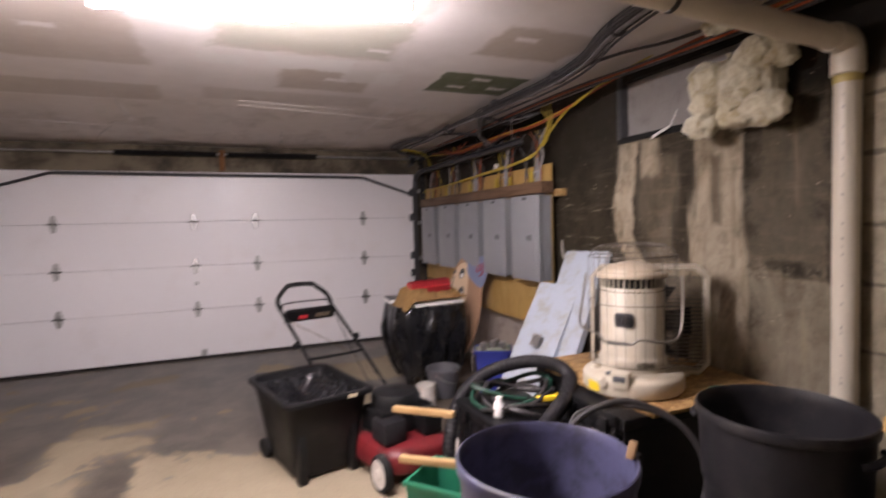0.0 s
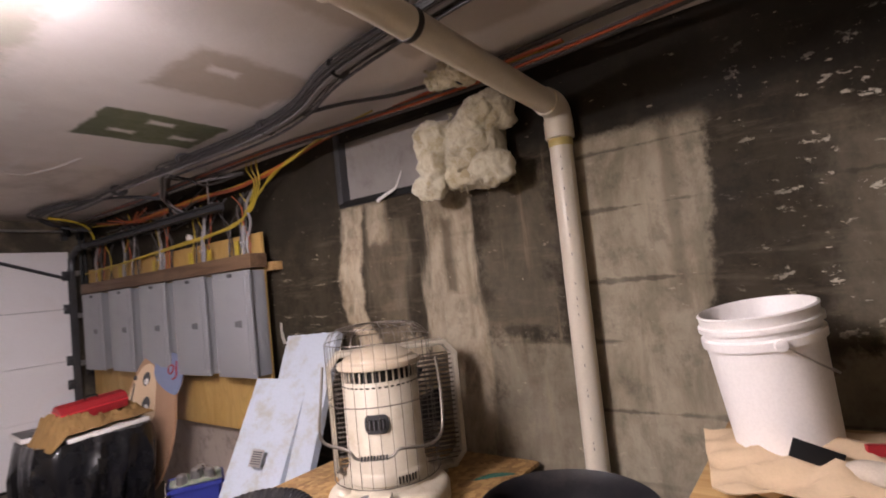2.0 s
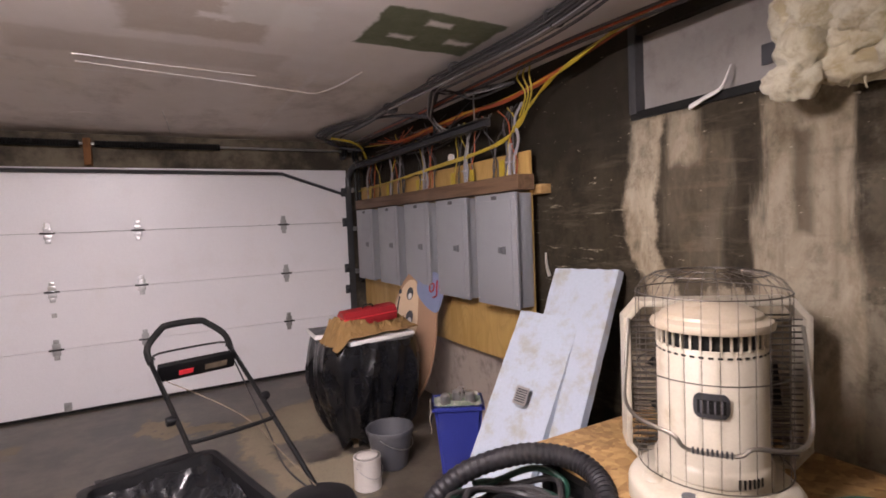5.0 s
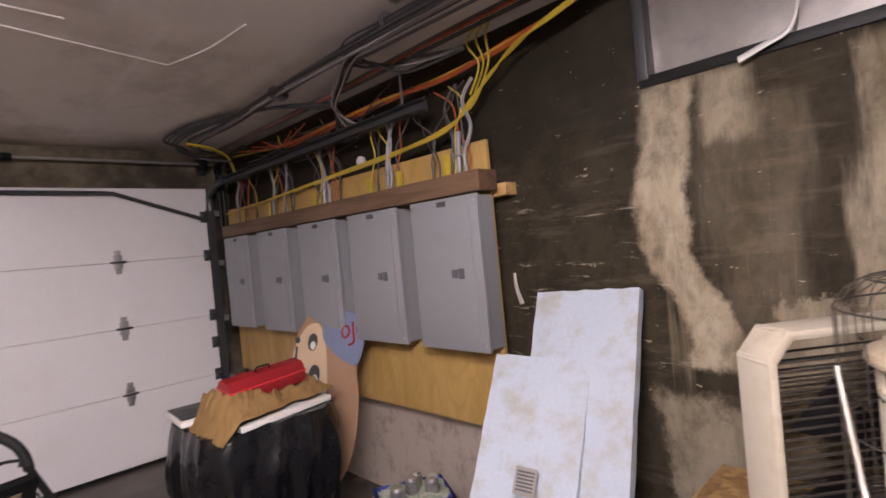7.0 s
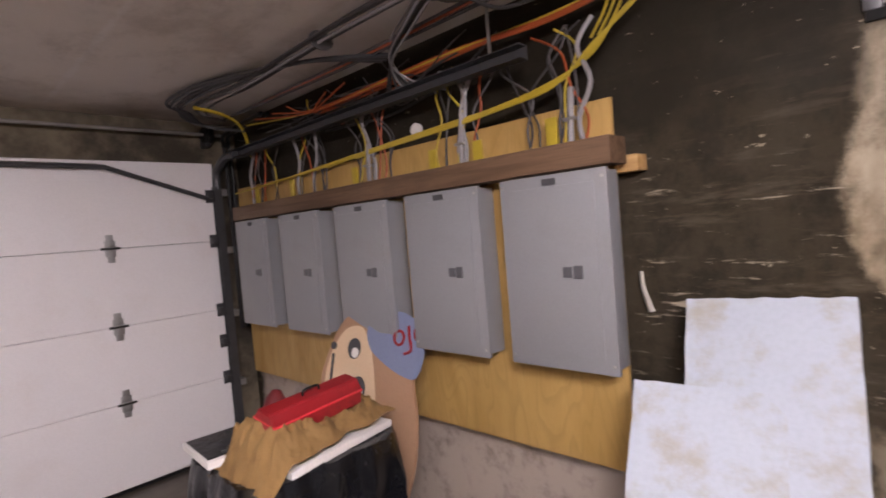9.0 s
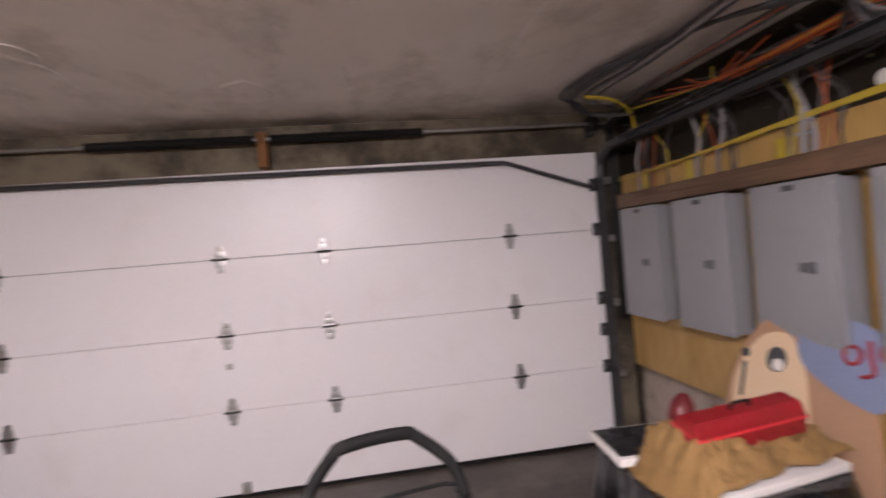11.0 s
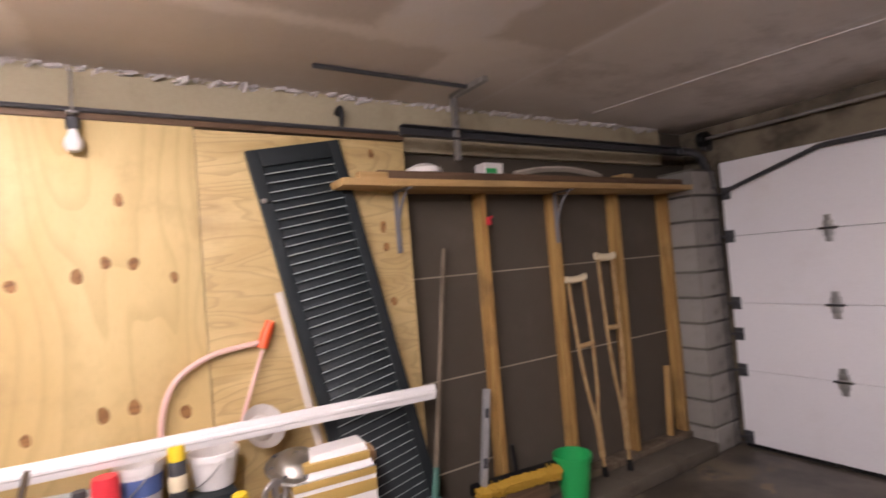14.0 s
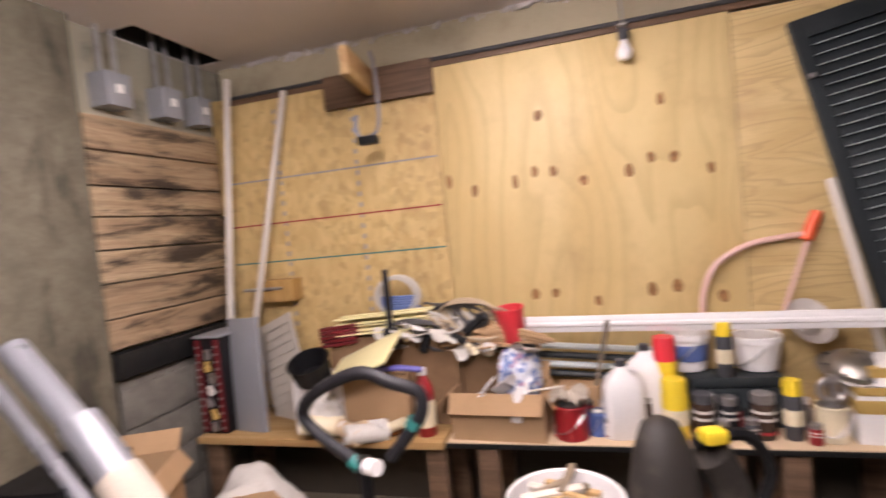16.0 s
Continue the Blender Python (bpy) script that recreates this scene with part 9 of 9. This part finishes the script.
for k, (x, y, rad, h) in enumerate(((-2.20, 3.335, 0.030, 0.11), (-2.03, 3.445, 0.026, 0.10), (-2.03, 3.345, 0.024, 0.09), (-2.06, 2.92, 0.022, 0.085), (-2.03, 3.66, 0.024, 0.08))):
    if k:
        jar(pose(x, y, B2), rad, h, (M_DARKJAR, M_INK, M_DARKJAR, M_WHITE, M_RED)[k], ("dark little jar", "black little jar with tin lid", "dark little jar with tin lid", "white little jar with red band", "red little jar with tin lid")[k] + " on the bench", M_TIN)
for k in range(3):
    bm = mesh()
    y = 1.66 + 0.13 * k
    rod(bm, (-1.99, y, BZ + 0.028), (-2.06, y + 0.10, BZ + 0.03), 0.027, 12)
    solo("rag_roll", bm, (M_CLOTHGREY, M_CREAMLABEL, M_RUST)[k], ("grey rolled rag", "cream rolled rag", "rust-brown rolled rag")[k] + " on the pine bench top", "rag", "rolled rags")
for k in range(5):
    bm = mesh()
    y = 3.0 + 0.2 * k
    tube(bm, [(-1.70, y, FLOOR + 0.34), (-1.60, y + 0.06, FLOOR + 0.42), (-1.52, y + 0.14, FLOOR + 0.34), (-1.5, y + 0.2, FLOOR + 0.1), (-1.46, y + 0.22, FLOOR + 0.02)], 0.014, 8, 4)
    solo("dark_hose_end", bm, M_BLACKPL if k % 2 else M_GREYPL, "dark hose end looped over the bags", "hose", "hoses before the bench")

# torn paper, offcuts and odds and ends heaped on and round the boxes
r = random.Random(57)


def torn_paper(m, w, h, mat, label, seed):
    bm = mesh()
    sheet(bm, 9, 9, lambda u, v: Vector(((u - 0.5) * w + 0.006 * noise.noise((v * 3, seed, 1)), (v - 0.5) * h + 0.006 * noise.noise((u * 3, seed, 2)), 0.05 * (0.3 - abs(noise.noise((u * 1.8, v * 1.8, seed)))) + 0.004 * noise.noise((u * 6, v * 6, seed)))))
    thicken(bm, 0.0018)
    return solo("torn_paper", bm, mat, label, "paper", "torn papers on the bench", m=m, smooth=50)


def slat_piece(m, ln, w, t, mat, label):
    bm = mesh()
    box(bm, -w / 2, -ln / 2, -t / 2, w / 2, ln / 2, t / 2, 0.002)
    return solo("slat_offcut", bm, mat, label, "wood offcut", "offcuts on the bench", m=m)


def ring_of_cord(c, ry, rz, rad, mat, label, tilt):
    bm = mesh()
    for q in range(3):
        tube(bm, [c + Vector((0.05 * math.sin(a + tilt) + 0.008 * q, (ry + 0.01 * q) * math.cos(a), (rz - 0.008 * q) * math.sin(a))) for a in (2 * math.pi * n / 24 for n in range(25))], rad, 6, 1)
    return solo("cord_ring", bm, mat, label, "cord", "rings of cord on the heap")


PAPERS = ((M_PAPER, "dirty white paper torn and crumpled on the heap"), (M_WHITE, "white plastic wrapper on the heap"), (M_CARDPALE, "torn tan card on the heap"), (M_CREAMLABEL, "cream paper sheet on the heap"))
for k in range(26):
    mat, lab = PAPERS[k % 4]
    y = r.uniform(1.9, 2.6)
    torn_paper(pose(-2.17 + r.uniform(-0.10, 0.10), y, (0.965 if y < 2.26 else 0.885) + r.uniform(-0.02, 0.03), r.uniform(-25, 25), r.uniform(5, 45), r.uniform(0, 180)), r.uniform(0.06, 0.15), r.uniform(0.06, 0.17), mat, lab, k * 1.7)
SLATS = ((M_BROWNY, "dark brown slat offcut on the heap"), (M_CARD, "tan slat offcut on the heap"), (M_GREYWOOD, "weathered slat offcut on the heap"), (M_BLACKPL, "black plastic strip on the heap"), (M_WHITEWOOD, "whitish slat offcut on the heap"))
for k in range(34):
    mat, lab = SLATS[k % 5]
    y = r.uniform(2.12, 2.58)
    slat_piece(pose(-2.20 + r.uniform(-0.09, 0.10), y, (0.970 if y < 2.26 else 0.885) + 0.0011 * k, r.uniform(-14, 14), r.uniform(-20, 20), r.uniform(-60, 60)), r.uniform(0.10, 0.26), r.uniform(0.010, 0.028), r.uniform(0.006, 0.016), mat, lab)
for k in range(5):
    slat_piece(pose(-2.16, 1.655, 0.93 + 0.021 * k, 6, 0, r.uniform(-6, 6)), 0.20, 0.05, 0.016, M_DECK, "dark red slat stacked beside the shims")
for y, z, ry, rz, rad, mat, lab, tilt in ((2.33, 1.05, 0.13, 0.075, 0.005, M_ROPE, "tan rope ring standing on the heap", 0.5), (2.27, 1.03, 0.15, 0.07, 0.004, M_BLKCABLE, "black cord ring standing on the heap", 1.6), (2.18, 1.0, 0.11, 0.05, 0.006, M_WHITECABLE, "white cord ring lying on the heap", 2.4), (2.05, 0.99, 0.12, 0.05, 0.005, M_GREYCABLE, "grey cord ring lying on the heap", 0.2), (2.40, 0.98, 0.10, 0.06, 0.006, M_ROPE, "tan rope ring sagging on the heap", 3.2)):
    ring_of_cord(Vector((-2.18, y, z)), ry, rz, rad, mat, lab, tilt)
# crumpled clear wrap under the black tin, and rolls that hang over the bench edge
bg = mesh()
bo.create_icosphere(bg, subdivisions=4, radius=1.0)
for v in bg.verts:
    n = v.co.normalized()
    k = 1 + 0.5 * (0.3 - abs(noise.noise(n * 2.6 + Vector((3, 0, 1))))) + 0.3 * (0.25 - abs(noise.noise(n * 6)))
    v.co = Vector((n.x * 0.07 * k, n.y * 0.11 * k, n.z * 0.10 * k))
solo("clear_wrap", bg, M_PAPER, "crumpled grey-white plastic wrap below the black tin", "plastic wrap", m=pose(-1.99, 1.60, 0.63), smooth=60)
for k, (y, z, a, rad, mat, lab) in enumerate(((1.64, 0.60, 25, 0.045, M_CREAMLABEL, "cream paper roll lying on the bench edge"), (1.76, 0.58, -30, 0.038, M_CARDPALE, "tan paper roll lying on the bench edge"), (1.86, 0.565, 40, 0.042, M_PAPER, "white paper roll lying on the bench edge"))):
    bm = mesh()
    lathe(bm, [(rad * 0.4, -0.10), (rad, -0.10), (rad * 1.02, 0.10), (rad * 0.4, 0.10), (rad * 0.4, 0.0)], 20, m=pose(0, 0, 0, 80, 0, 0))
    solo("loose_roll", bm, mat, lab, "paper roll", "rolls on the bench edge", m=pose(-1.93, y, z, 0, 0, a))
# small tins, lids and caps between the jars
for k in range(16):
    y = r.choice((2.84, 2.90, 3.06, 3.25, 3.33, 3.44, 3.56, 3.66, 3.80, 3.84)) + r.uniform(-0.02, 0.02)
    x = r.uniform(-2.20, -2.15)
    rad, h = r.uniform(0.016, 0.032), r.uniform(0.04, 0.15)
    mat, lab = ((M_DARKJAR, "dark brown glass bottle between the jars"), (M_TIN, "small bare tin between the jars"), (M_PAPER, "small white tub between the jars"), (M_RED, "small red tin between the jars"))[k % 4]
    t = thing("small_tin", pose(x, y, B2), lab, "tin", "small tins between the jars")
    bm = mesh()
    lathe(bm, [(rad - 0.002, 0), (rad, 0.003), (rad, h * 0.8), (rad * 0.9, h * 0.84)], 18)
    part("body", bm, mat, t)
    bm = mesh()
    lathe(bm, [(rad * 0.92, h * 0.83), (rad * 0.95, h * 0.85), (rad * 0.95, h * 0.98), (rad * 0.8, h), (0, h)], 18)
    part("lid", bm, (M_INK, M_TIN, M_WHITE)[k % 3], t)
# rubbish on the floor before the bench
for k in range(22):
    mat, lab = ((M_PAPER, "crumpled grey-white paper on the black bags"), (M_GREYPL, "dusty black plastic scrap on the bags"), (M_CLOTHGREY, "grey rag scrap on the black bags"))[k % 3]
    bm = mesh()
    w = r.uniform(0.08, 0.2)
    sheet(bm, 9, 9, lambda u, v: Vector(((u - 0.5) * w, (v - 0.5) * w * 1.2, 0.09 * (0.3 - abs(noise.noise((u * 2.6, v * 2.6, k * 2.3)))))))
    thicken(bm, 0.003)
    solo("floor_scrap", bm, mat, lab, "scrap", "scraps before the bench", m=pose(-1.62 + r.uniform(-0.14, 0.14), 2.95 + r.uniform(0.0, 1.05), 0.17 + r.uniform(-0.02, 0.06), r.uniform(-30, 30), r.uniform(-30, 30), r.uniform(0, 180)), smooth=50)
